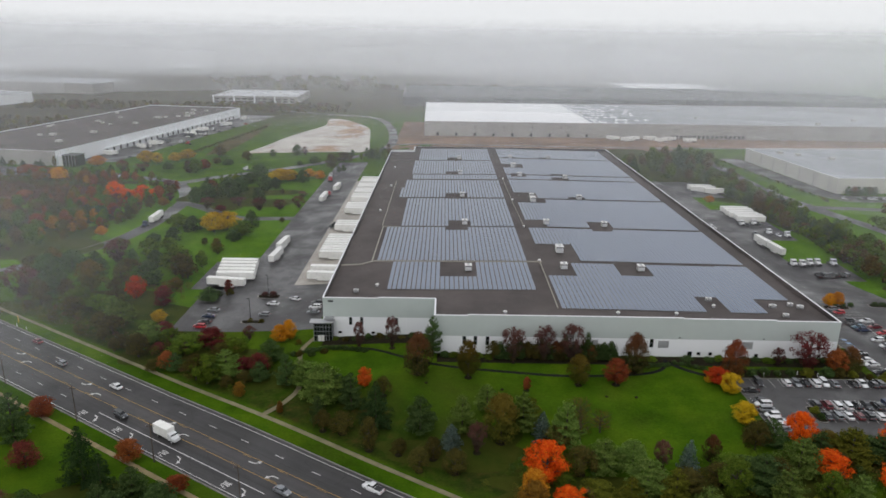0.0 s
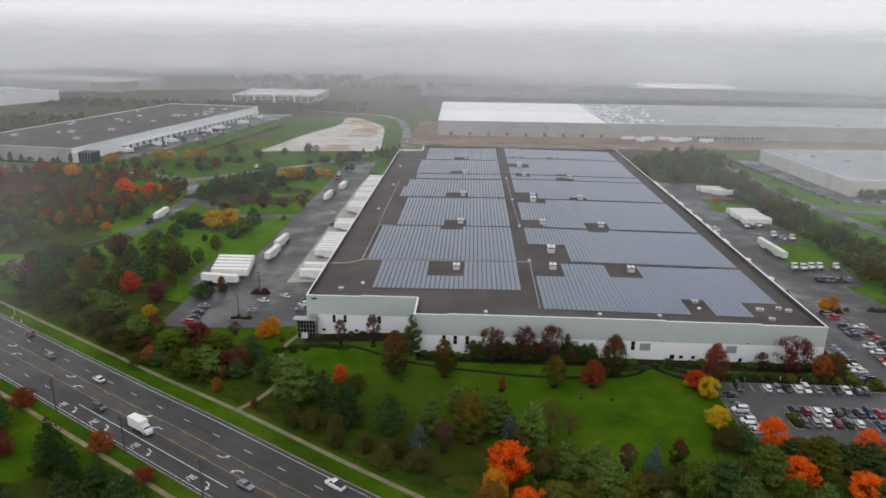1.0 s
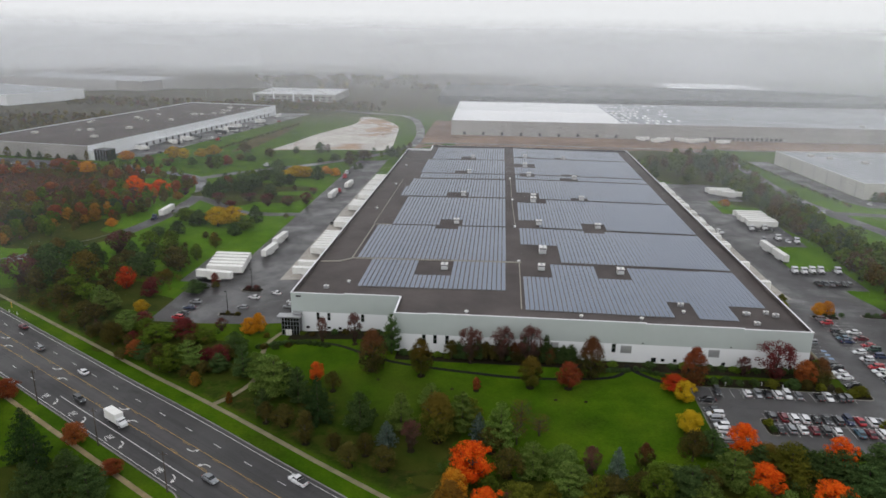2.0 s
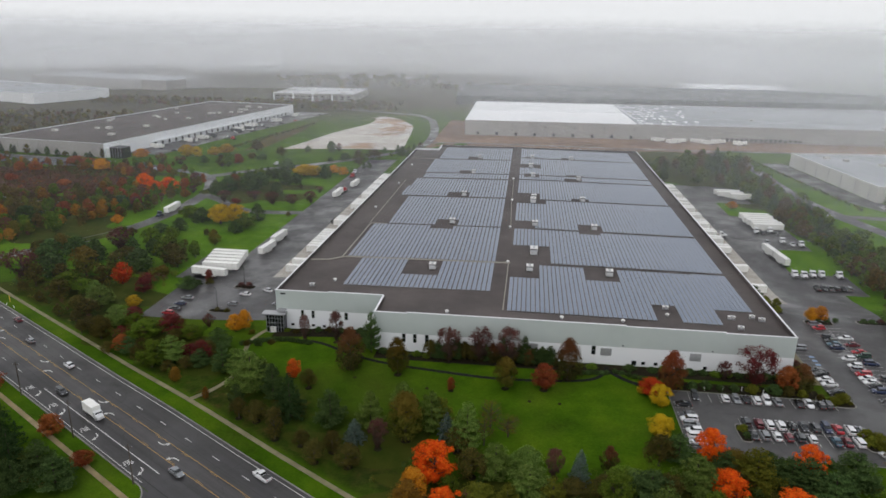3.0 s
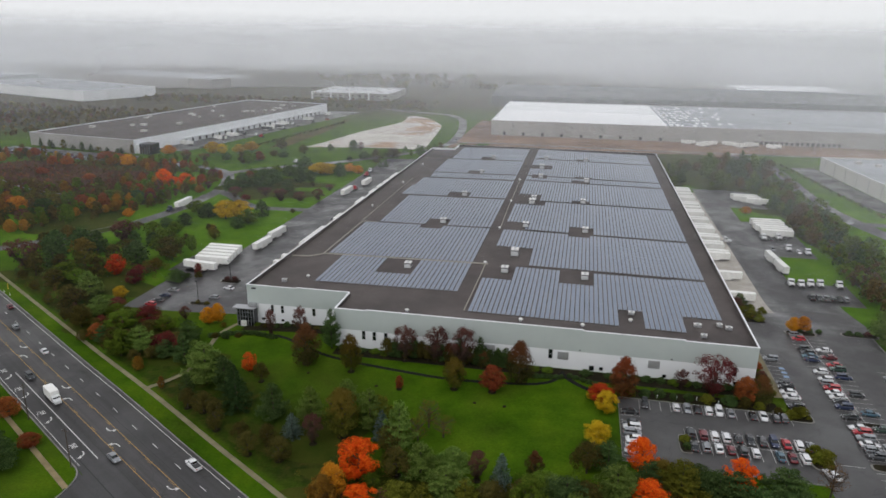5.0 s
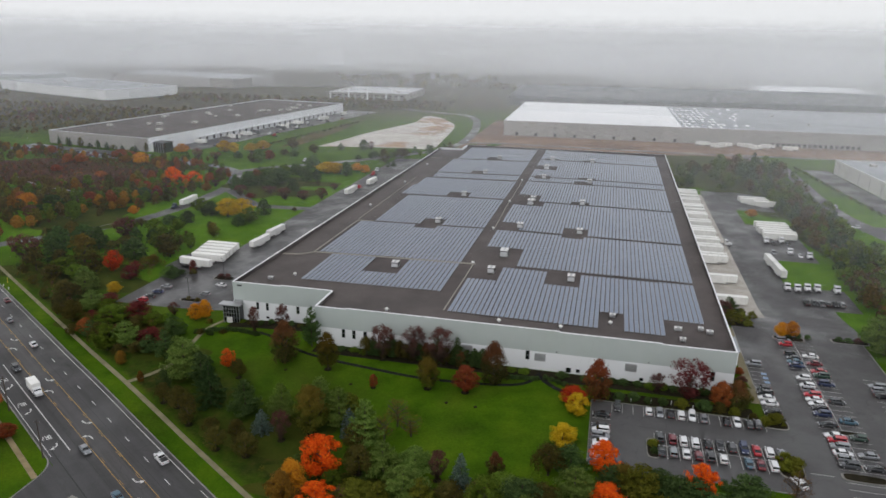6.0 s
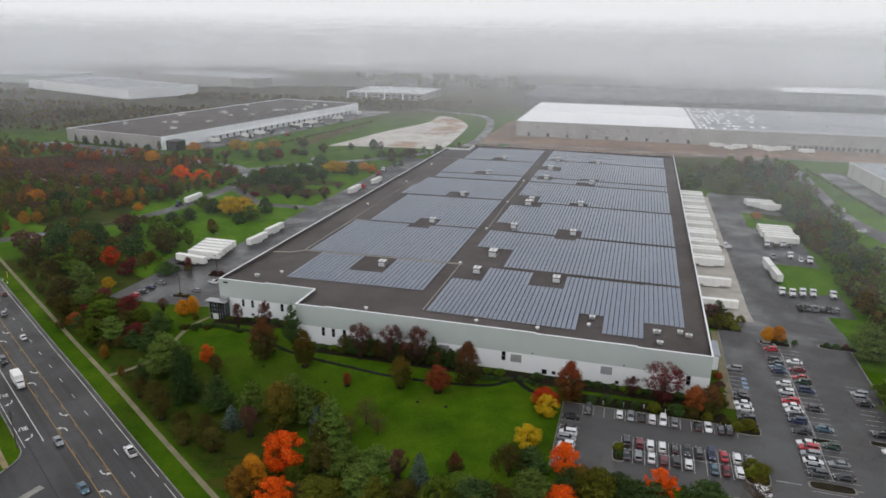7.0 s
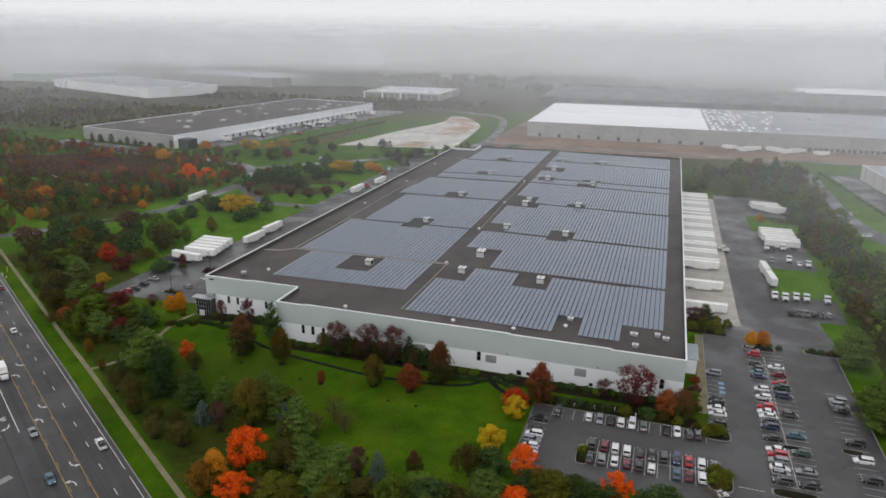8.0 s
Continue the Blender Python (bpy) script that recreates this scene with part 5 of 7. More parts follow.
def leafy_crown(seed, leaves, size, low, widths, clumps=46, clump=0.135, loose=0.0):
    """Broad-leaved crown: uneven leaf clumps set round an egg-shaped outline; 1 high and 1 wide."""
    r = np.random.RandomState(seed)
    f = np.sort(r.uniform(0.04, 0.97, clumps))
    a = np.arange(clumps) * 2.4 + r.uniform(-0.6, 0.6, clumps)
    env = np.interp(f, np.linspace(0, 1, len(widths)), widths) * (1 + 0.10 * np.sin(2 * a + seed) + 0.08 * np.sin(3 * a - seed))
    rad = clump * r.uniform(0.65, 1.3, clumps)
    reach = np.maximum(env - rad * 0.75, 0.0) * np.where(r.uniform(size=clumps) < 0.25, r.uniform(0.1, 0.6, clumps), r.uniform(0.8, 1.08, clumps))
    z = np.minimum(low + (1 - low) * f, 1 - rad * 0.55)
    c = np.stack([np.cos(a) * reach, np.sin(a) * reach, z], 1)
    pick = r.choice(clumps, leaves, p=rad ** 2 / (rad ** 2).sum())
    d = unit(r.normal(size=(leaves, 3)) + np.array([0, 0, 0.3]))
    far = r.uniform(0.15, 1.0, leaves) ** 0.5 * (1 + loose * np.abs(r.normal(size=leaves)))
    p = c[pick] + d * (rad[pick] * far)[:, None] * np.array([1, 1, 0.72])
    out = unit(p - np.array([0, 0, low + 0.35 * (1 - low)]))
    return p, unit(d * 0.7 + out * 0.6 + r.normal(size=(leaves, 3)) * 0.35), size * r.uniform(0.6, 1.35, leaves)


def bough_crown(seed, tiers, boughs, leaves, size, low, widths, plume, lift, droop):
    """Conifer crown: whorls of needle plumes that bend along their length, with gaps between them."""
    r = np.random.RandomState(seed)
    count = tiers * boughs
    tier = np.repeat(np.arange(tiers), boughs)
    f0 = (tier + r.uniform(-0.35, 0.35, count) + 0.5) / tiers
    a0 = (np.tile(np.arange(boughs), tiers) + tier * 0.38 + r.normal(size=count) * 0.22) * math.tau / boughs
    edge = np.interp(f0, np.linspace(0, 1, len(widths)), widths) * r.uniform(0.72, 1.12, count)
    pick = r.choice(count, leaves, p=edge ** 1.3 / (edge ** 1.3).sum())
    t = r.uniform(0.1, 1.0, leaves) ** 0.7
    wide = plume * (0.45 + 0.9 * np.sin(np.clip(t, 0, 1) * 2.6)) * np.sqrt(edge[pick] / max(widths))
    side, up = r.normal(size=leaves) * wide, np.abs(r.normal(size=leaves)) * wide * 0.5
    ca, sa = np.cos(a0[pick]), np.sin(a0[pick])
    e = edge[pick] * t
    z = low + (1 - low) * f0[pick] - droop * t + lift * t * t + up
    p = np.stack([ca * e - sa * side, sa * e + ca * side, np.minimum(z, 1.0)], 1)
    d = unit(np.stack([ca * 0.6, sa * 0.6, np.full(leaves, 0.8)], 1) + r.normal(size=(leaves, 3)) * 0.45)
    return p, d, size * r.uniform(0.6, 1.3, leaves)


ROUND = [0.16, 0.36, 0.47, 0.50, 0.46, 0.34, 0.12]
OVAL = [0.20, 0.40, 0.48, 0.46, 0.39, 0.28, 0.11]
PYRAMID = [0.34, 0.46, 0.50, 0.46, 0.37, 0.25, 0.09]
VASE = [0.06, 0.18, 0.33, 0.45, 0.48, 0.38, 0.16]
PINE = [0.34, 0.50, 0.47, 0.40, 0.30, 0.18, 0.05]
SPRUCE = [0.42, 0.50, 0.44, 0.36, 0.27, 0.17, 0.05]


def crowns(many, fine):
    """A set of crowns in each form, with the given number of leaves and their size."""
    return {
        "round": [leaf_mesh("crown", *leafy_crown(s, many, 0.019 * fine, 0.10, ROUND, 54, 0.135, 0.05)) for s in (1, 2, 3, 4)],
        "oval": [leaf_mesh("crown", *leafy_crown(s, many, 0.018 * fine, 0.13, OVAL, 84, 0.125, 0.08)) for s in (11, 12, 13, 14)],
        "pyramid": [leaf_mesh("crown", *leafy_crown(s, many, 0.018 * fine, 0.03, PYRAMID, 95, 0.125, 0.08)) for s in (15, 16, 17)],
        "thin": [leaf_mesh("crown", *leafy_crown(s, int(many * 0.85), 0.015 * fine, 0.05, VASE, 66, 0.10, 0.22)) for s in (21, 22, 23, 24)],
        "shaggy": [leaf_mesh("crown", *leafy_crown(s, int(many * 0.75), 0.018 * fine, 0.12, OVAL, 48, 0.13, 0.2)) for s in (25, 26, 27)],
        "pine": [leaf_mesh("crown", *bough_crown(s, 8, 7, many, 0.018 * fine, 0.06, PINE, 0.052, 0.11, 0.05)) for s in (31, 32, 33)],
        "spruce": [leaf_mesh("crown", *bough_crown(s, 12, 8, many, 0.016 * fine, 0.04, SPRUCE, 0.036, 0.04, 0.07)) for s in (41, 42)],
    }


CROWN, FAR_CROWN = crowns(5200, 1.06), crowns(1700, 1.8)
for s_ in (CROWN, FAR_CROWN):
    s_["shrub"] = [leaf_mesh("crown", *leafy_crown(s, 2200, 0.034, 0.0, [0.42, 0.48, 0.5, 0.48, 0.42, 0.30, 0.14], 44, 0.17)) for s in (51, 52, 53)]
    s_["bare"] = [leaf_mesh("crown", *leafy_crown(61, 1500, 0.011, 0.25, ROUND, 60, 0.11, 0.3))]


def trunk_mesh(seed, limbs, reach, top):
    r = random.Random(seed)
    bm = bmesh.new()
    tube(bm, (0, 0, -0.02), (0.01, 0, 0.35), 0.034, 0.024, 7)
    tube(bm, (0.01, 0, 0.35), (0, 0.01, top), 0.024, 0.006, 6)
    for k in range(limbs):
        a, z = k * 2.4 + r.uniform(-0.4, 0.4), 0.2 + 0.5 * k / limbs
        o = Vector((math.cos(a), math.sin(a), 0))
        m = o * reach * r.uniform(0.45, 0.6) + Vector((0, 0, z + 0.14))
        e = o * reach * r.uniform(0.85, 1.0) + Vector((0, 0, z + r.uniform(0.2, 0.32)))
        tube(bm, (0, 0, z), m, 0.013, 0.008, 5)
        tube(bm, m, e, 0.008, 0.002, 4)
        for j in (-1, 1):
            tube(bm, m, m + Vector((o.x - j * o.y * 0.8, o.y + j * o.x * 0.8, 1.0)) * 0.13, 0.005, 0.001, 4)
    return mesh_of(bm, "trunk", M["bark"])


TRUNK = {"leafy": [trunk_mesh(s, 8, 0.34, 0.8) for s in (1, 2)], "straight": [trunk_mesh(3, 0, 0, 0.95)], "bare": [trunk_mesh(s, 15, 0.44, 0.92) for s in (5, 6)]}
KIND = {
    "O": ("round", "autumn tree with bright orange-red leaves"), "A": ("oval", "autumn tree with amber-orange leaves"), "Y": ("round", "autumn tree with yellow leaves"),
    "R": ("thin", "small tree with dark maroon leaves"), "E": ("oval", "tree with rust-red autumn leaves"), "W": ("shaggy", "thinning tree with brown-green leaves"),
    "T": ("oval", "tree turning olive and gold"), "K": ("pyramid", "dark green tree turning rusty on top"), "L": ("pine", "light green white pine with feathery boughs"),
    "G": ("round", "full green tree"), "D": ("pine", "dark green pine tree"), "S": ("spruce", "tall dark green spruce tree"), "C": ("shaggy", "small tree with crimson autumn leaves"), "F": ("round", "tree with flame-red autumn leaves"), "B": ("spruce", "blue-green spruce tree"),
    "N": ("bare", "bare tree with a few last leaves"), "V": ("pine", "olive-green pine with feathery boughs"), "P": ("pyramid", "red-brown oak turning green below"),
    "M": ("thin", "spreading tree with dark red leaves"), "J": ("oval", "tree with brown-amber leaves"),
}
TREE_COUNT = [0]


def tree(kind, x, y, h, w, standing="in grass"):
    """A tree h high and w wide: a tapered trunk with limbs, and a crown of leaf clumps."""
    form, words = KIND[kind]
    if kind == "D" and x < -95 and y > 40:
        form, words = "pyramid", "broad dark green tree"
    TREE_COUNT[0] += 1
    k = TREE_COUNT[0]
    size = "tall " if h > 12 else "young " if h < 6 else ""
    t = base("tree", x, y, ground_z(x, y) - 0.1, f"{size}{words} {standing}", "tree", "trees round the warehouse", turn=(k * 77) % 360)
    t.scale = (w, w, h)
    trunks = TRUNK["straight" if form in ("pine", "spruce") else "bare" if form == "bare" else "leafy"]
    part("trunk", trunks[k % len(trunks)], None, t)
    set_of = CROWN if y < 75 and -112 < x < 192 else FAR_CROWN
    c = part("crown", set_of[form][k % len(set_of[form])], None, t)
    if not c.data.materials:
        c.data.materials.append(LEAF["G"])
    paint(c, LEAF[kind])
    return t


def mulch_ring(x, y, r):
    """A small dark mulch disc round a trunk."""
    bm = bmesh.new()
    n = 14
    rim = [bm.verts.new((x + r * math.cos(k * math.tau / n), y + r * math.sin(k * math.tau / n), ground_z(x, y) + 0.12)) for k in range(n)]
    low = [bm.verts.new((v.co.x * 1.0 + (v.co.x - x) * 0.15, v.co.y + (v.co.y - y) * 0.15, ground_z(x, y) - 0.15)) for v in rim]
    bm.faces.new(rim)
    for k in range(n):
        bm.faces.new((low[k], low[(k + 1) % n], rim[(k + 1) % n], rim[k]))
    solid("mulch_ring", bm, M["mulch"], "small dark mulch ring in the lawn", "mulch ring", "structure", "mulch rings")


for x, y in ((50.5, -25.5), (20.5, -22), (59, -26), (-2, -19)):
    mulch_ring(x, y, 0.5)


def grove(kind, *rows):
    for x, y, h, w in rows:
        if kind in "TKERW" and -30 < x < 75 and -62 < y < 6:
            mulch_ring(x, y, 0.6 + 0.08 * w)
        tree(kind, x, y, h * (0.86 if kind == "B" else 1.0), w * (1.3 if kind == "B" else 1.25 if kind in "TEK" else 1.2 if kind in "LDVW" and y < -20 and -45 < x < 130 else 1.24 if y > 118 and x < -60 else 1.06))


grove("F", (-20.2, -21.4, 6.8, 4.7), (85.6, -17.4, 5, 8.4))
grove("L", (-30.7, -28.4, 12.2, 12.4), (8.2, -42.2, 11.3, 7.2), (15.4, -32.5, 8.4, 6.6), (24.6, -41.3, 11.9, 7.8), (34.8, -48.9, 14, 8.1), (-39.9, -18.1, 8.3, 8.2), (182.6, 40.2, 12.1, 12.2), (180.2, 0, 11.4, 11.9), (-115.3, 30.3, 8, 12.3), (-97.8, 13, 8, 11), (-63.8, -12.1, 9.3, 10.9), (-36.2, -20, 8.4, 11.4), (42.6, -58.6, 9.2, 8.5), (50.2, -56.6, 6.9, 8.3), (50.5, -67.6, 8.9, 11.1), (74.5, -63.9, 5.8, 9), (88.2, -62.1, 9.6, 9.4), (182.9, 48.2, 10.7, 12.5), (181.8, 13.2, 7.7, 13), (-122, 38, 7, 9))
grove("D", (-22.8, -31.9, 11.2, 6.9), (-2.9, -42.3, 10.9, 8.4), (48.7, -3.9, 9.9, 4.7), (53.9, -1.5, 4.7, 6.6), (-0.5, -2.5, 14, 7.1), (-43.8, -18.7, 10.5, 7.5), (-154, 56.8, 10.8, 12.2), (-171.4, 78.5, 8.7, 11.2), (-163.7, 71.4, 12.2, 14), (-160.9, 84.1, 10.2, 11.5), (-147.8, 78.5, 11.3, 11.2), (-59.3, -76.5, 8.7, 10.4), (-67.6, -70.7, 8.5, 8.8), (-68, -79, 8, 9), (-142.7, 128, 5.3, 7.7), (-193.3, 176.1, 7, 10.8), (-220.7, 130.7, 10.6, 13.8), (-127, 92, 8, 9), (-30.8, -38.8, 8.6, 5), (-121.3, 69.3, 10.5, 14), (-90.1, 51.7, 5.9, 9.2), (-52.8, -1.3, 7.2, 10), (-81.6, -7.6, 6.1, 7.1), (-52.9, -14.9, 6.2, 7.3), (86.7, -50.4, 7.6, 7.9), (96, -56.3, 7.8, 6.6), (110.8, -57, 7.4, 9.6), (125.1, -54.6, 8.5, 12), (118.6, -61, 7, 10), (-27.4, -25.9, 7.4, 8), (106.7, -52.6, 5.8, 8), (77.3, -67.5, 8.3, 12), (114.5, -57.4, 8, 9), (-108.1, -48.1, 14, 10.7))
grove("S", (-15, -40, 14, 9.6), (-82, -64.4, 15.5, 10.5), (-73.5, -72.4, 13.2, 7.5))
grove("W", (-14.2, -25.8, 6.3, 4.4), (-29, -42, 6.3, 4.6), (-15.8, -50.1, 9.5, 5.4), (-8.1, -51.9, 4.7, 4.1), (-2.6, -58.3, 6.7, 5.4), (0.7, -53.5, 6.3, 4.9), (-23.6, -43, 6.3, 6.7), (-96.8, 1.3, 8.5, 8.8), (-123.7, 17.3, 4.5, 4.3), (-106.3, 4.6, 5.4, 4.5), (-152.8, 44.6, 10.4, 9.1), (-125.8, 49.2, 9, 7.6), (-136.9, 85.1, 5.9, 10.7), (-107.4, 76.7, 7.8, 8.9), (-135, 34.1, 7.8, 10.2), (-113.5, 19.5, 6.7, 9.5), (-114, 13.1, 4.9, 4.8), (-140.2, 29.5, 4.2, 4.8), (-154.6, 39.1, 4.4, 5), (-97.3, 2, 6.9, 8))
grove("W", (-110.7, 79.2, 10.7, 10.6), (-212.2, 168.5, 10.1, 9.1), (-178, 84, 7, 9), (-133, 70, 8, 9), (-153, 118, 5, 6), (-72.6, -14.2, 8.8, 8.1), (-53.7, -7.8, 5.4, 7.4), (-57.4, -16, 3.8, 6.5), (-105.5, 8, 4.8, 6.8), (-61.7, -19.1, 4.2, 4.9), (36.8, -59.5, 8, 7.4), (32.5, -49.6, 7.3, 7.2), (67.8, -65.5, 5.2, 7), (81.7, -52.8, 8.6, 6.9), (81.5, -64.8, 5.7, 6.8), (60.7, -66.6, 4.5, 8.1), (53.8, -68.2, 4.3, 5.9), (-120, 24, 6, 8), (-146, 52, 8, 9), (-88, -9, 4.5, 5), (-70, 2, 5, 6.5), (6.2, -59, 6.6, 6.4))
grove("B", (5.3, -48.5, 8.4, 5), (29.2, -45.6, 10.7, 4.9), (62.3, -60.8, 11, 4.4))
grove("T", (98.4, -54.4, 6.7, 7.6), (18.4, -46, 14, 9.6), (10.6, -15.7, 12.2, 6.3), (43.4, -19.3, 10.1, 6.5), (-105.5, 111.1, 8.2, 5.4), (-140.7, 60.1, 13.3, 11), (-108, 64.6, 5, 6.4))
grove("O", (28.1, -61.8, 10.8, 10.9), (31.6, -73.5, 6.7, 8.4), (95.3, -62.8, 6.5, 9.2), (94.4, -49.4, 8.9, 7.7), (108, -69.1, 6.8, 9.4), (115.9, -53.2, 9, 7.4))
grove("A", (24.2, -69.8, 8.9, 7.5), (-52.7, 11.9, 6.7, 6.3), (-50, 13.9, 7.6, 5.5))
grove("R", (-146.9, 97.3, 11.3, 14), (-180.5, 171, 8, 7), (11.9, -50.6, 8.8, 5.2), (25.1, -5.6, 12, 7.6), (35.2, -4.6, 12, 8.3), (43.8, -4.8, 12.7, 9.4), (-24.7, 3.9, 9.7, 4.3), (-13.8, 3.7, 11.5, 5.4), (-163.9, 51.9, 13.5, 14), (-64.1, 15.3, 5.3, 4.3), (56.4, -59.2, 8, 5.3), (108.6, -6, 6.5, 5))
grove("K", (-4.7, -13.9, 13.6, 8.8), (61.7, -12.1, 13.7, 7.3), (129.9, -8.3, 8.4, 6.8), (69.5, -56.1, 7.2, 4))
grove("E", (54.6, -19, 8.6, 6.8), (27.6, -22.2, 4.4, 2.4), (126, -8.3, 7.2, 6.7), (-84.3, -6.6, 6.2, 5.2), (-107.7, -36, 6, 7), (-74.9, -56, 6.1, 6), (-58.7, -67.4, 4.1, 5))
grove("Y", (86.9, -23.9, 6.5, 6.7), (82.8, -17.5, 2.9, 2.8), (-101, 29.6, 5.2, 5.6), (84.1, -39.9, 6.2, 7.4))
grove("G", (71.8, -61.8, 4.6, 8.4), (-201.5, 200.2, 7.4, 11.4), (-201.3, 165.2, 9.1, 13), (-207.8, 132, 7.6, 8.5), (-152, 108, 7, 8), (-131, 118, 6, 8), (-167, 92, 7, 9), (-185, 160, 6, 8), (-135.6, 105.5, 9.4, 10.4), (-68.5, -16.2, 9.8, 9.1), (-115.3, 84.1, 12.5, 13), (-137.2, 43.3, 7.6, 13.7), (-82.7, 4.8, 6.5, 11.8), (-66.5, 5.7, 4.8, 8.8), (31.9, -65, 4.2, 5.1), (-128, 40, 6.5, 9), (-90, 12, 5.5, 8))
grove("C", (-54.2, -10.8, 7.2, 7), (-84.9, 60.5, 5.9, 4.1), (-105.6, 45.3, 6.2, 8.3), (-108.7, 53.6, 5.6, 6.4), (-92, 5.6, 3.3, 5.6), (-75.7, 10.4, 6.5, 11.8), (-59.8, -8.1, 4.4, 8), (-95.7, 20.3, 4.3, 7.8), (-98.8, -59.3, 7.1, 8.4))
grove("V", (39.3, -68.6, 4.7, 8.5), (102.5, -58.4, 10, 10.2), (26.5, -38.5, 8.5, 7))
grove("N", (135.9, -50.6, 8.8, 6.7), (40.2, -38.9, 8.4, 7), (39, -46.4, 8.6, 6.2), (45, -42.5, 6.7, 7))
grove("J", (23.6, -74.4, 9, 7.6), (-56.3, -24.7, 5, 3.8), (-42.4, -33.9, 4.1, 2.2))
grove("P", (91.6, -13.2, 12.2, 9))
grove("M", (117.4, -7.7, 12.6, 11.4))

grove("F", (-119.5, 52.9, 9.6, 7.6))

SHRUB_WORDS = {"D": "clipped dark green evergreen shrub", "K": "dark green shrub turning rusty", "T": "rounded olive-yellow shrub", "R": "low maroon shrub", "Y": "yellow autumn shrub", "E": "low rust-red shrub", "W": "brown-green shrub", "G": "green shrub", "V": "clipped yellow-green shrub"}


def shrub(kind, x, y, h, w, d=None):
    s = base("shrub", x, y, ground_z(x, y) - 0.1, SHRUB_WORDS[kind] + " in a mulch bed", "shrub", "shrubs", turn=random.uniform(0, 360) if d is None else 0)
    s.scale = (w, d or w, h)
    c = part("crown", random.choice(CROWN["shrub"]), None, s)
    if not c.data.materials:
        c.data.materials.append(LEAF["G"])
    paint(c, LEAF[kind])
    bm = bmesh.new()
    tube(bm, (0, 0, -0.02), (0, 0, 0.5), 0.03, 0.015, 6)
    part("stem", bm, M["bark"], s)


# hedges and shrubs along the facade
rng = random.Random(13)
for k in range(18):
    tree(rng.choice("DDWDK"), 19.0 + 2.2 * k, -3.8 + rng.uniform(-0.6, 0.6), rng.uniform(5.0, 6.6), rng.uniform(4.6, 5.6), "by the facade")
tree("D", 138.5, 67.5, 7.0, 8.0, "by the apron")
tree("R", 135.0, 62.0, 6.5, 9.0, "by the apron")
rng = random.Random(11)
for k in range(34):
    x = 3 + k * 3.7
    if 70.5 < x < 77.5 or 81 < x < 84.5:
        continue
    tall = 21 < x < 58
    if tall and k % 2 == 0:
        tree(rng.choice("DDW"), x + 1.8, -2.4, rng.uniform(6.0, 8.5), rng.uniform(5.0, 6.5), "by the facade")
    shrub(rng.choice("DDKW" if tall else "DDG"), x + rng.uniform(-0.5, 0.5), -2.6 + rng.uniform(-0.5, 0.5), (rng.uniform(3.4, 5.2) if tall else rng.uniform(1.2, 2.0)), rng.uniform(3.4, 4.6))
for k in range(8):
    shrub("D", 63.5 + 1.5 * k, -7.6 + 0.02 * k * k, 1.3, 2.3)
for k in range(5):
    shrub("D", 76.5 + 1.9 * k, -5.2 - 0.9 * k, 1.3, 2.4)
for k in range(12):
    shrub("D", -46 + 2.1 * k, 1.6 + 3.0 * math.sin(0.28 * k), 1.5, 2.8)
for k in range(9):
    shrub(rng.choice("DDGW"), -34 + k * 3.8, 11.8 + rng.uniform(-0.8, 0.8), rng.uniform(1.0, 1.9), rng.uniform(2.6, 3.8))
for x, y, kd, w in ((-44, 1, "W", 3.0), (-40, 0.5, "D", 3.0), (-36, 2, "W", 2.8), (-46, 10, "T", 2.6), (94, -12, "V", 3.5), (98, -12.3, "D", 3.6), (102, -11.5, "D", 4.0), (106, -12, "D", 3), (110, -12, "D", 3.4),
                    (115, -12.2, "V", 4.2), (121, -12, "D", 4.6), (125, -12.2, "W", 4.2), (129, -12.2, "V", 3.5), (136.4, -15.6, "V", 4.2), (139, -14.6, "V", 5.2), (133.6, -13.4, "W", 2.6), (137.6, -32.6, "V", 4.2),
                    (139.4, -35, "V", 5.0), (137, -36.6, "V", 4.0), (138.8, -38, "V", 3.6), (106.4, -34, "V", 3.2), (106.6, -37, "D", 2.4), (134, 56, "V", 5), (138, 60, "V", 6), (142, 62, "V", 4.4), (133, 59.5, "V", 4.6), (136, 63, "V", 4.2), (140, 56.5, "V", 4.8), (142.5, 66, "V", 4.4), (137, 53.6, "W", 4.0), (143, 54, "V", 4.0), (141, 59.5, "Y", 3.4), (135, 66, "R", 5.5),
                    (139, 68, "K", 6.5), (146, 64, "V", 4.0), (155, 47, "D", 2.6), (158, 46.6, "D", 2.8), (161, 46.6, "D", 2.4), (171, 47.5, "D", 3), (174, 47.4, "D", 3), (177, 47.4, "R", 3.2), (-68, 31, "W", 2.6),
                    (-64, 30.4, "W", 2.4), (-69, 56.6, "R", 3.6), (-65.8, 56.2, "R", 3.8), (-92, 55, "D", 4.4), (-88, 57, "D", 4.0), (-84, 59, "W", 3.6), (133.6, 2, "G", 4), (133.4, -3, "T", 4), (133.8, 8, "R", 3.6), (134, 14, "E", 3.4)):
    shrub(kd, x, y, w * rng.uniform(0.55, 0.75), w)

# denser groves behind the tree rows that stand alone
def scatter(seed, x0, x1, y0, y1, n, kinds, h0, h1, standing, keep=lambda x, y: True, gap=5.0):
    r = random.Random(seed)
    placed = []
    for _ in range(n * 8):
        if len(placed) == n:
            break
        x, y = r.uniform(x0, x1), r.uniform(y0, y1)
        if keep(x, y) and all((x - a) ** 2 + (y - b) ** 2 > gap * gap for a, b in placed):
            placed.append((x, y))
            h = r.uniform(h0, h1)
            tree(r.choice(kinds), x, y, h, h * r.uniform(0.62, 0.95), standing)


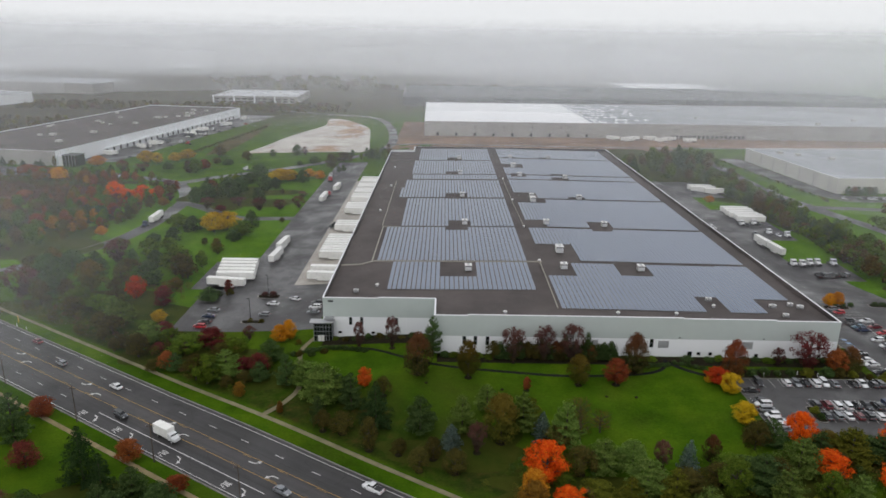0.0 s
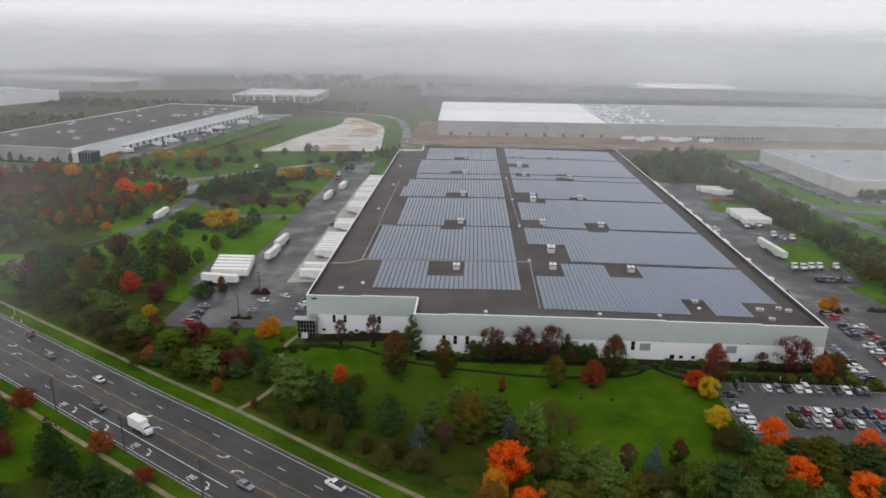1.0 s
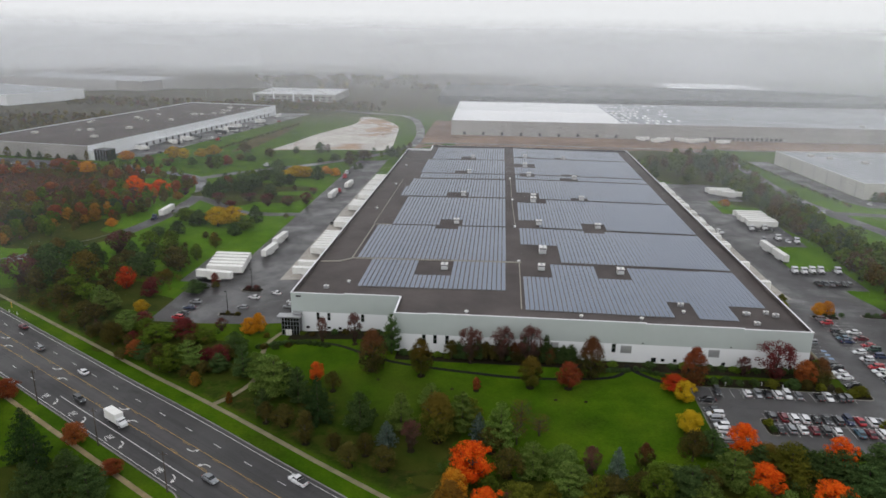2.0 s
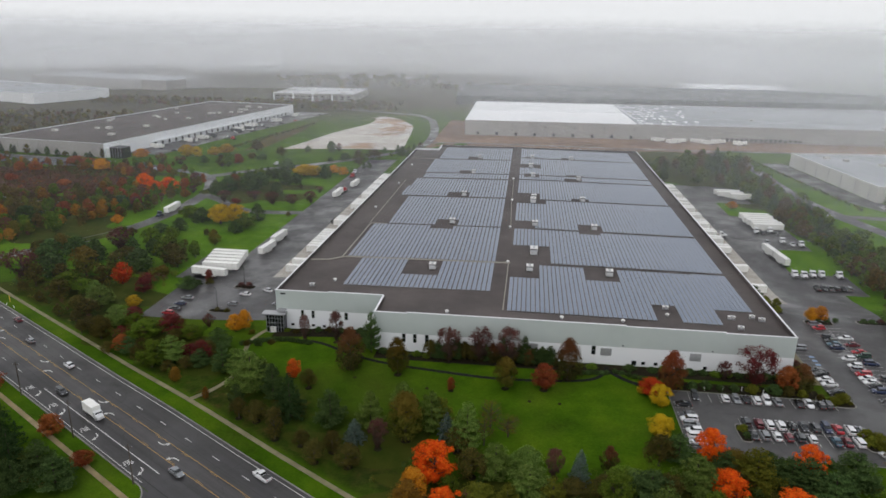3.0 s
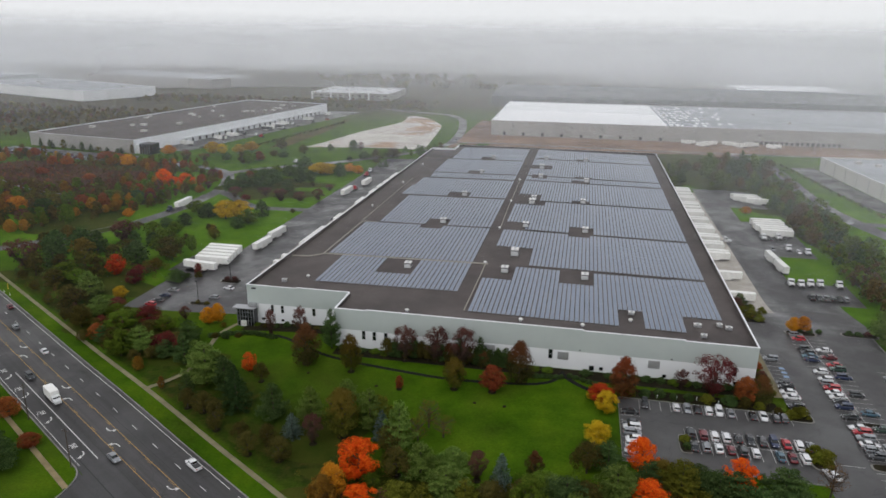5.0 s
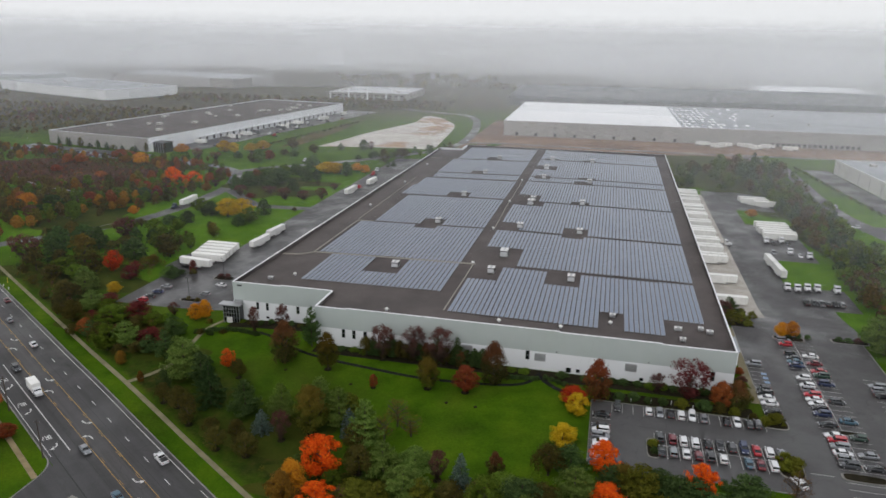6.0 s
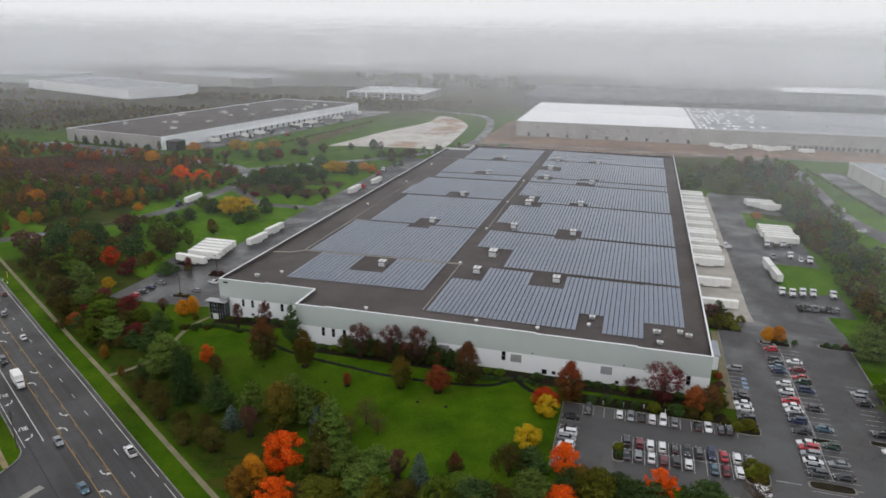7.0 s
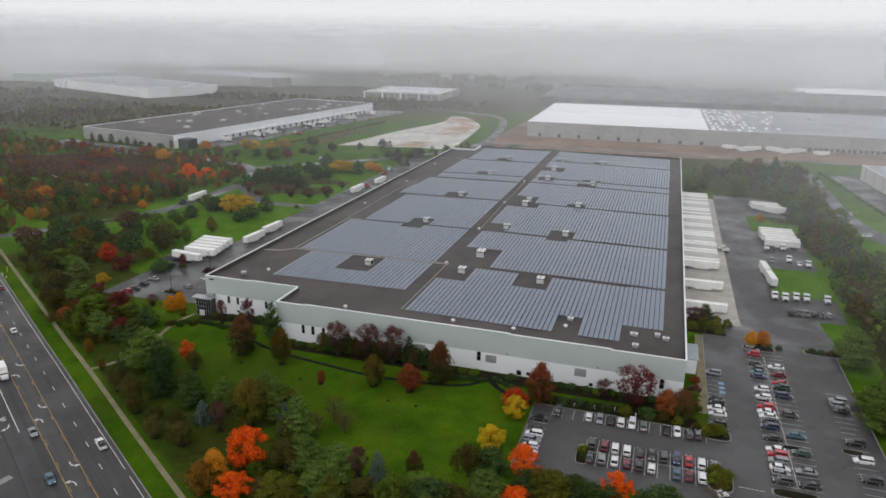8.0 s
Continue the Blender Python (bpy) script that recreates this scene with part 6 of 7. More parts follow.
def tree_mass(name, seed, zones, label):
    """A wood too deep to count, joined into one mesh: full crowns on trunks, tree by tree."""
    r = random.Random(seed)
    V, I, mats = [], [], []
    for x0, x1, y0, y1, n, kinds, h0, h1, keep, gap in zones:
        placed = []
        for _ in range(n * 8):
            if len(placed) == n:
                break
            x, y = r.uniform(x0, x1), r.uniform(y0, y1)
            if not keep(x, y) or any((x - a) ** 2 + (y - b) ** 2 < gap * gap for a, b in placed):
                continue
            placed.append((x, y))
            kind, h = r.choice(kinds), r.uniform(h0, h1)
            w, a = h * r.uniform(0.66, 1.0), r.uniform(0, 6.28)
            me = r.choice(FAR_CROWN[KIND[kind][0]])
            co = np.empty(3 * len(me.vertices), dtype=np.float32)
            me.vertices.foreach_get("co", co)
            co = co.reshape(-1, 3, 3)[::2]
            c, s = math.cos(a), math.sin(a)
            wide = 1.3
            mid = co.mean(axis=1, keepdims=True)
            co = mid + (co - mid) * wide
            V.append(np.stack([x + w * (c * co[..., 0] - s * co[..., 1]), y + w * (s * co[..., 0] + c * co[..., 1]), ground_z(x, y) - 0.1 + h * co[..., 2]], -1))
            if kind not in mats:
                mats.append(kind)
            I.append(np.full(len(co), mats.index(kind)))
    v, idx = np.concatenate(V), np.concatenate(I)
    n = len(v)
    me = bpy.data.meshes.new(name)
    me.vertices.add(3 * n)
    me.vertices.foreach_set("co", v.ravel())
    me.loops.add(3 * n)
    me.loops.foreach_set("vertex_index", np.arange(3 * n))
    me.polygons.add(n)
    me.polygons.foreach_set("loop_start", np.arange(0, 3 * n, 3))
    me.update(calc_edges=True)
    for k in mats:
        me.materials.append(WOOD[k])
    me.polygons.foreach_set("material_index", idx.astype(np.int32))
    return tagged(new(name, me), label, "wood", kind="stuff")


def anywhere(x, y):
    return True


scatter(2, -20, 130, -100, -46, 24, "GLLDVGL", 7, 11, "above the road", lambda x, y: y < -70 and x * 0.533 + y * 0.846 > -50 and not (x < 44 and y > -82))
scatter(4, 184, 232, -60, 62, 34, "LDGWWDRW", 6, 11, "beside the car park", lambda x, y: x > 186, 5)
scatter(7, -155, -105, 90, 120, 6, "DGGTW", 5, 9, "on the lawn", lambda x, y: not (-130 < x < -96 and y > 100), 7)
scatter(9, -150, -40, -130, -74, 14, "DSDWRE", 8, 13, "across the road", lambda x, y: -150 < x * 0.533 + y * 0.846 < -104 and not 2 < x * 0.846 - y * 0.533 < 52, 6)
tree_mass("east_tree_belt", 3, [(192, 216, 60, 300, 66, "DGDWGDLWGGW", 7, 12, anywhere, 4.5), (168, 216, 300, 376, 26, "DGGWDW", 9, 14, anywhere, 5.5), (134, 168, 300, 352, 14, "DGWG", 6, 10.5, lambda x, y: y > 318 or x < 150, 6)], "mixed pine and autumn tree belt along the truck yard")
tree_mass("yard_tree_belt", 6, [(-70, -40, 365, 402, 10, "DDGW", 6, 10, anywhere, 5), (-175, -140, 262, 300, 9, "GWDG", 5, 8, lambda x, y: y < 262 + 1.1 * (x + 175) - 6, 6)], "mixed green and maroon trees beside the truck yard")
def open_field(x, y):
    """Outside the russet field, its southern lawn strip and the side road."""
    off = x + 160 + max(0, 130 - y) * 0.62
    along = x * 0.533 + y * 0.846 > -48 and not (-26 if 84 < y < 150 else -11) < off < 11
    return along and ((x + 298) / 74) ** 2 + ((y - 238) / 52) ** 2 > 1 and not (y > 250 and x > -285)


tree_mass("autumn_tree_wood", 8, [(-330, -170, 60, 250, 170, "GWTWEKWTRGAGJVW", 5, 9.5, open_field, 5.5), (-470, -360, 120, 300, 90, "WGTKEWAJ", 5, 9, open_field, 7), (-350, -196, 256, 304, 60, "WTEKGWEAWT", 4, 7.5, lambda x, y: y < 306 + 0.12 * (x + 350) - 16 and (x < -222 or y < 282) and ((x + 298) / 66) ** 2 + ((y - 236) / 46) ** 2 > 1, 5)], "open autumn wood in green, brown and rust")
grove("E", (-303, 297, 6.5, 14), (-290, 293, 6, 12), (-378, 290, 7, 10), (-367, 293, 7, 10), (-325, 263, 7.5, 8), (-315, 266, 7.5, 9), (-204, 194, 7, 8), (-213, 197, 7, 8), (-186, 179, 8, 7), (-308, 232, 5, 8), (-262, 222, 5, 8))
grove("J", (-248, 270, 8, 12), (-283, 276, 6, 10), (-256, 143, 10, 8), (-190, 150, 6, 7), (-345, 210, 8, 10), (-382, 244, 8, 10))
grove("A", (-269, 276, 9, 11), (-240, 133, 10, 11), (-175, 141, 5, 6), (-300, 150, 8, 9), (-268, 330, 8, 11))
grove("A", (174, 233, 4.5, 7), (152.6, 46.6, 5.4, 5.6), (156.0, 47.2, 5.8, 5.6))
grove("O", (-207, 227, 10, 9), (-196, 216, 8, 8))
grove("E", (-189, 199, 6, 6), (-217, 157, 7, 8))
grove("D", (-151.0, 213.3, 10.5, 7.7), (-148.6, 227.1, 10.3, 11.4), (-134.9, 230.5, 13.0, 12.7), (-132.5, 243.7, 10.5, 11.6), (-115.2, 224.4, 8.2, 8.3), (-117.7, 253.3, 10.1, 9.5), (-111.8, 257.6, 8.1, 7.3), (-133.2, 271.6, 8.1, 10.7), (-133.6, 299.4, 10.0, 12.8), (-97.9, 279.0, 10.6, 8.3), (-101.8, 158.7, 10.1, 7.2), (-104.6, 134.6, 6.0, 6.8), (-130.7, 151.2, 8.4, 10.9), (-134.7, 132.6, 7.3, 8.2), (-144.4, 385.7, 6.0, 5.5), (-124.7, 391.4, 9.4, 9.2), (-77.2, 390.9, 5.9, 5.4), (-103.0, 355.3, 6.0, 10.3), (-113.5, 346.6, 3.8, 5.1), (-75.5, 323.3, 5.3, 4.9), (-78.3, 318.1, 6.2, 3.2), (-208.7, 319.7, 6.4, 7.0), (-169.9, 343.8, 4.8, 8.8))
grove("K", (-149.1, 239.3, 9.4, 8.8))
grove("R", (-138.9, 198.5, 7.3, 7.4), (-123.0, 207.8, 5.9, 8.1), (-107.7, 197.3, 8.2, 8.5), (-95.8, 199.9, 6.2, 8.4), (-85.6, 204.7, 7.6, 7.8), (-88.5, 232.7, 4.3, 5.5), (-224.8, 311.7, 6.2, 8.7), (-117.8, 392.1, 7.9, 5.5), (-178.8, 243.0, 8.1, 9.8), (-168.7, 218.0, 5.2, 5.7), (-236.5, 304.4, 9.8, 8.7))
grove("C", (-130.0, 194.7, 3.6, 6.6))
grove("Y", (-115.2, 284.1, 8.6, 13.8), (-108.5, 285.2, 8.0, 12.3), (-119.5, 149.4, 11.2, 11.9), (-113.6, 155.1, 10.0, 12.0), (-235.5, 343.9, 10.1, 12.0), (-227.0, 345.2, 8.4, 9.2), (-215.4, 353.7, 7.4, 11.0), (-210.1, 366.1, 8.2, 13.0))
grove("A", (-96.9, 298.5, 6.3, 7.8), (-88.0, 292.6, 6.2, 7.7))
grove("G", (-103.1, 144.0, 8.0, 10.4), (-141.6, 157.7, 7.6, 9.9), (-184.1, 308.2, 10.9, 10.1), (-88.1, 358.8, 7.7, 10.3))
grove("E", (-181.7, 321.9, 7.9, 8.6), (-181.1, 231.7, 6.7, 7.4))
grove("W", (-188.5, 306.7, 9.4, 8.4), (-187.3, 376.7, 10.3, 11.2), (-159.8, 361.4, 8.3, 9.0), (-85.8, 330.8, 12.5, 8.2), (-80.2, 362.0, 8.5, 15.5), (-116.2, 125.3, 4.2, 3.4), (-119.3, 107.9, 3.5, 3.3), (-87.8, 169.8, 3.4, 2.7), (-103.7, 241.4, 4.0, 2.8), (-180.0, 346.3, 4.9, 8.9))
grove("O", (-185.9, 218.8, 9.8, 11.6))
grove("J", (-168.3, 206.3, 4.9, 7.0))


def far_wood(name, seed, zones, mats, label, leaf=1.15, per=34):
    """A distant wood as one mass of leaf clumps, crown by crown."""
    r = np.random.RandomState(seed)
    P, D, S, I = [], [], [], []
    for x0, x1, y0, y1, count, h0, h1 in zones:
        for _ in range(count):
            x, y, h, mi = r.uniform(x0, x1), r.uniform(y0, y1), r.uniform(h0, h1), r.randint(0, len(mats))
            z = ground_z(x, y)
            d = unit(r.normal(size=(per, 3)) + np.array([0, 0, 0.3]))
            lump = r.uniform(0.6, 1.0, (per, 1))
            P.append(np.array([x, y, z + h * 0.55]) + d * lump * np.array([h * 0.42, h * 0.42, h * 0.45]))
            D.append(unit(d + r.normal(size=(per, 3)) * 0.4))
            S.append(r.uniform(0.7, 1.3, per) * leaf * h / 9)
            I.append(np.full(per, mi))
    me = quads_mesh(name, np.concatenate(P), np.concatenate(D), np.concatenate(S))
    for k in mats:
        me.materials.append(WOOD[k])
    me.polygons.foreach_set("material_index", np.concatenate(I).astype(np.int32))
    return tagged(new(name, me), label, "wood", kind="stuff")


far_wood("autumn_wood", 3, [(-450, -340, 100, 210, 160, 3, 6), (-700, -460, 60, 330, 600, 6, 10), (-300, -205, 100, 205, 300, 1.5, 4)], "WWTWRWGWTG", "brown and green autumn wood west of the side road", 0.7, 60)
far_wood("distant_wood", 4, [(-900, -430, 380, 610, 900, 3, 7), (-560, -240, 706, 800, 260, 4, 8), (-250, -128, 708, 800, 150, 3, 7), (-1500, -800, 200, 690, 900, 8, 12), (-1400, 100, 1060, 1400, 1100, 9, 14)],
         "WTWWKWR", "hazy brown and green wood between distant buildings", 1.5, 22)
far_wood("east_wood", 5, [(192, 216, 50, 300, 220, 4, 8), (165, 222, 300, 380, 60, 3, 7), (420, 700, 150, 420, 160, 6, 10), (230, 420, -60, 190, 150, 6, 10)], "DGWGGW", "mixed undergrowth and trees east of the truck yard", 1.0, 30)
far_wood("brown_scrub", 9, [(-365, -222, 182, 290, 1900, 1.2, 3.4), (-700, -420, 120, 330, 900, 1.6, 3.6)], "RWRWKRE", "low brown and russet scrub field", 0.8, 14)
far_wood("undergrowth", 6, [(-150, -100, 46, 70, 60, 2.5, 5), (-92, -62, 2, 18, 40, 2, 4), (10, 130, -72, -58, 70, 2, 5), (-120, -60, -100, -78, 40, 2, 5)] + [(-164 + 9 * k, -155 + 9 * k, 41 - 5.7 * k, 52 - 5.7 * k, 9, 1.4, 3.6) for k in range(12)], "WWDTGR", "low mixed undergrowth below the trees", 0.29, 108)


# ---- vehicles ----
def wheel_meshes(r, w):
    bm = bmesh.new()
    tube(bm, (-w / 2, 0, 0), (w / 2, 0, 0), r, r, 14)
    tyre = mesh_of(bm, "tyre", M["tyre"])
    bm = bmesh.new()
    tube(bm, (-w / 2 - 0.015, 0, 0), (w / 2 + 0.015, 0, 0), r * 0.62, r * 0.62, 10)
    return tyre, mesh_of(bm, "rim", M["rim"])


CAR_TYRE, TRUCK_TYRE = wheel_meshes(0.33, 0.22), wheel_meshes(0.5, 0.30)


def wheel(parent, x, y, z, kit=CAR_TYRE):
    t = part("wheel", kit[0], None, parent)
    t.location = (x, y, z)
    if parent.location.y < 225:
        part("rim", kit[1], None, t)


def loft(bm, sections):
    """Skin between cross sections given as (y, half width, z low, z high, corner)."""
    rings = []
    for y, hw, z0, z1, c in sections:
        pts = [(-hw + c * 0.3, z0), (hw - c * 0.3, z0), (hw, z0 + c), (hw * 0.98, z1 - c), (hw - c, z1), (-hw + c, z1), (-hw * 0.98, z1 - c), (-hw, z0 + c)]
        rings.append([bm.verts.new((x, y, z)) for x, z in pts])
    for a, b in zip(rings, rings[1:]):
        for i in range(8):
            bm.faces.new((a[i], a[(i + 1) % 8], b[(i + 1) % 8], b[i]))
    bm.faces.new(rings[0][::-1])
    bm.faces.new(rings[-1])


CAR_KIT = {}


def car_kit(style):
    """The meshes of one style of car, its nose towards +y."""
    if style in CAR_KIT:
        return CAR_KIT[style]
    ln, hw, belt, top, c0, c1, t0, t1 = {
        "sedan": (4.75, 0.90, 0.92, 1.45, -1.75, 1.15, -1.05, 0.30), "suv": (4.65, 0.93, 1.08, 1.72, -2.15, 1.20, -1.95, 0.45),
        "hatch": (4.20, 0.88, 0.95, 1.50, -1.90, 1.15, -1.60, 0.30), "pickup": (5.60, 0.98, 1.15, 1.85, -0.55, 1.35, -0.35, 0.70), "van": (5.0, 0.97, 1.10, 1.80, -2.35, 1.75, -2.2, 0.95)}[style]
    kit = {}
    bm = bmesh.new()
    h = ln / 2
    hood = belt - (0.10 if style in ("sedan", "hatch", "suv") else 0.04)
    loft(bm, [(-h, hw * 0.80, 0.40, belt - 0.16, 0.10), (-h + 0.15, hw * 0.94, 0.26, belt - 0.03, 0.09), (-h * 0.55, hw, 0.20, belt, 0.08), (0, hw, 0.20, belt, 0.08),
              (c1, hw, 0.20, belt, 0.08), (c1 + 0.35, hw * 0.99, 0.22, hood, 0.09), (h - 0.35, hw * 0.94, 0.24, hood - 0.12, 0.10), (h, hw * 0.76, 0.36, hood - 0.30, 0.10)])
    kit["body"] = mesh_of(bm, "body", CAR["w"], True)
    bm = bmesh.new()
    loft(bm, [(c0, hw * 0.84, belt - 0.02, belt + 0.02, 0.01), (t0, hw * 0.76, belt - 0.02, top - 0.05, 0.06), (t1, hw * 0.74, belt - 0.02, top - 0.05, 0.06), (c1, hw * 0.84, belt - 0.02, belt + 0.02, 0.01)])
    kit["window"] = mesh_of(bm, "window", M["glass"], False)
    bm = bmesh.new()
    loft(bm, [(t0 - 0.12, hw * 0.70, top - 0.07, top - 0.03, 0.015), (t0 + 0.1, hw * 0.78, top - 0.08, top, 0.03), (t1 - 0.1, hw * 0.77, top - 0.08, top, 0.03), (t1 + 0.12, hw * 0.70, top - 0.08, top - 0.04, 0.015)])
    for sx in (-1, 1):
        for y in (t0 + 0.05, (t0 + t1) / 2):
            box(bm, sx * hw * 0.80 - 0.03, sx * hw * 0.80 + 0.03, y - 0.05, y + 0.05, belt, top - 0.05)
    kit["roof"] = mesh_of(bm, "roof", CAR["w"], False)
    if style == "pickup":
        kit["bed"] = mesh_of(boxes((-hw + 0.12, hw - 0.12, -h + 0.18, c0 - 0.1, belt - 0.02, belt + 0.012)), "bed", M["black"])
    for nm, y, z, m in (("headlight", h - 0.12, hood - 0.30, "head"), ("taillight", -h + 0.02, belt - 0.30, "tail")):
        kit[nm] = [mesh_of(boxes((sx * hw * 0.62 - 0.17, sx * hw * 0.62 + 0.17, y - 0.09, y + 0.09, z, z + 0.16)), nm, M[m]) for sx in (-1, 1)]
    kit["mirror"] = [mesh_of(boxes((sx * hw * 1.06 - 0.09, sx * hw * 1.06 + 0.09, c1 - 0.45, c1 - 0.3, belt, belt + 0.14)), "mirror", M["black"]) for sx in (-1, 1)]
    kit["size"] = (ln, hw)
    CAR_KIT[style] = kit
    return kit


STYLE_WORDS = {"sedan": "sedan", "suv": "sport utility car", "hatch": "hatchback", "pickup": "pickup truck", "van": "minivan"}


def car(style, colour, x, y, turn, where="parked on damp asphalt", group="parked cars", lift=0.09):
    kit = car_kit(style)
    z = ground_z(x, y) + lift
    c = base("car", x, y, z, f"{COLOUR[colour]} {STYLE_WORDS[style]} {where}", "car", group, turn=turn)
    for nm in ("body", "roof"):
        paint(part(nm, kit[nm], None, c), CAR[colour])
    part("window", kit["window"], None, c)
    for nm in ("headlight", "taillight", "mirror"):
        for me in kit[nm]:
            part(nm, me, None, c)
    if "bed" in kit:
        part("bed", kit["bed"], None, c)
    ln, hw = kit["size"]
    for sx in (-1, 1):
        for y0 in (-ln * 0.30, ln * 0.31):
            wheel(c, sx * (hw - 0.10), y0, 0.33)
    return c


rng = random.Random(21)


def style_for(col):
    return rng.choice(("sedan", "sedan", "suv", "suv", "hatch"))


def row(cols, x, y, dx, dy, turn, stalls=True):
    """A row of cars, a letter for each colour and a dot for an empty stall."""
    for k, c in enumerate(cols):
        if c != ".":
            flip = 180 if rng.random() < 0.25 else 0
            car(style_for(c), c, x + dx * k + rng.uniform(-0.15, 0.15), y + dy * k + rng.uniform(-0.25, 0.25), turn + flip + rng.uniform(-2, 2))


row("k..wskwws.kwg", 97.5, -17.8, 2.85, 0.0, 0)
row("gmwwkggbrws", 108.3, -30.6, 2.9, 0.0, 0)
row("gswmgw.tmw", 108.3, -36.4, 2.9, 0.0, 0)
row("k.gwswww", 93.4, -22.8, 0.0, -2.75, 90)
row("sr", 152.4, 42.0, 0.0, -3.0, 90)
row("ggtb..w.wsrwwkb.k.wrswsg", 152.4, 31.0, 0.0, -2.72, 90)
row("w.m.re.b...g...t..e..s.k", 158.2, 31.0, 0.0, -2.72, 90)
row("ssk.....k..w..k", 172.4, 13.8, 0.0, -2.75, 90)
row("s.....gkww.k", 139.2, 20.7, 0.0, -2.8, 90)
car("sedan", "w", 138.8, -42.2, 28)
car("suv", "g", 133.9, -17.6, 0)
for c, st, x, y, a in (("r", "suv", -85, 25.3, 80), ("g", "sedan", -84.6, 29.6, 85), ("b", "sedan", -85, 35, 90), ("s", "sedan", -85, 41, 90), ("w", "sedan", -63.6, 47.4, 80), ("s", "hatch", -64.4, 36.6, 85),
                       ("s", "sedan", -46, 37, 90), ("w", "suv", -46.2, 42, 90), ("g", "sedan", -46, 47, 90), ("w", "sedan", -56, 52, 60)):
    car(st, c, x, y, a)
for c, st, x, y in (("k", "pickup", 170.9, 89.5), ("g", "suv", 173.8, 90), ("s", "pickup", 176.4, 90), ("g", "suv", 179.0, 90.4), ("k", "pickup", 181.6, 90.6), ("s", "suv", 184.2, 91), ("g", "sedan", 174.8, 175.8), ("k", "sedan", 182, 176),
                    ("s", "suv", 171.7, 157.5), ("w", "sedan", 183.5, 156)):
    car(st, c, x, y, rng.choice((0, 180)))
HEAD = math.degrees(math.atan2(U.y, U.x)) - 90
for c, st, s, d, t in (("m", "sedan", -120.4, -62.9, 180), ("s", "hatch", -97.9, -67.4, 180), ("w", "sedan", -69.8, -67.0, 180), ("g", "suv", -54, -76.0, 0), ("s", "sedan", 7.1, -75.4, 0), ("w", "pickup", 24.2, -63.0, 180),
                       ("s", "sedan", -148, -68, 180), ("k", "sedan", 62, -67.6, 180), ("t", "sedan", 32, -76.4, 0)):
    x, y = on_road(s, d)
    car(st, c, x, y, HEAD + t, "on the main road", "cars on the road", 0.11)
for x, y, a in ((224, 214, 95), (226, 262, 5), (-46, 470, 0)):
    car("suv", "w", x, y, a, "on a side road", "cars on the road", 0.09)


def trailer(x, y, turn, length=16.1, lift=0.1, words="white box trailer parked on asphalt", group="parked trailers"):
    """A box trailer, its front towards +y: box, door frame, underframe, side skirt, legs and two axles."""
    t = base("trailer", x, y, ground_z(x, y) + lift, words, "trailer", group, turn=turn)
    h = length / 2
    key = f"trailer{length}"
    if key not in CAR_KIT:
        bm = boxes((-1.3, 1.3, -h, h, 1.15, 4.1))
        bmesh.ops.bevel(bm, geom=list(bm.edges), offset=0.06, segments=1, affect="EDGES")
        b = mesh_of(bm, "box", M["trailer"])
        door = mesh_of(boxes((-1.32, -1.2, -h - 0.05, -h + 0.02, 1.1, 4.12), (1.2, 1.32, -h - 0.05, -h + 0.02, 1.1, 4.12), (-1.2, 1.2, -h - 0.05, -h + 0.02, 3.98, 4.12), (-0.03, 0.03, -h - 0.05, -h + 0.02, 1.2, 3.98),
                             (-1.2, 1.2, -h - 0.05, -h + 0.02, 1.1, 1.22)), "door_frame", M["metal"])
        under = mesh_of(boxes((-0.55, -0.4, -h + 0.3, h - 0.3, 0.85, 1.15), (0.4, 0.55, -h + 0.3, h - 0.3, 0.85, 1.15), (-1.2, 1.2, -h + 0.1, -h + 0.2, 0.5, 0.62)), "underframe", M["black"])
        skirt = mesh_of(boxes((-1.28, -1.24, -h * 0.35, h * 0.45, 0.45, 1.15), (1.24, 1.28, -h * 0.35, h * 0.45, 0.45, 1.15)), "side_skirt", M["trailer"])
        leg = mesh_of(boxes((-0.08, 0.08, -0.08, 0.08, 0.0, 1.1), (-0.2, 0.2, -0.2, 0.2, 0.0, 0.08)), "leg", M["metal"])
        rib = mesh_of(boxes(*[(-1.315, 1.315, -h + 1.2 + k * 1.22 - 0.02, -h + 1.2 + k * 1.22 + 0.02, 1.25, 4.02) for k in range(int((length - 1.6) / 1.22))]), "side_rib", M["cap"])
        CAR_KIT[key] = (b, door, under, skirt, leg, rib)
    b, door, under, skirt, leg, rib = CAR_KIT[key]
    bx = part("box", b, None, t)
    part("side_rib", rib, None, bx)
    part("door_frame", door, None, t)
    part("underframe", under, None, t)
    part("side_skirt", skirt, None, t)
    for sx in (-0.7, 0.7):
        part("landing_leg", leg, None, t).location = (sx, h * 0.55, 0)
    for y0 in (-h + 1.6, -h + 2.9):
        for sx in (-1.05, 1.05):
            wheel(t, sx, y0, 0.5, TRUCK_TYRE)
    return t


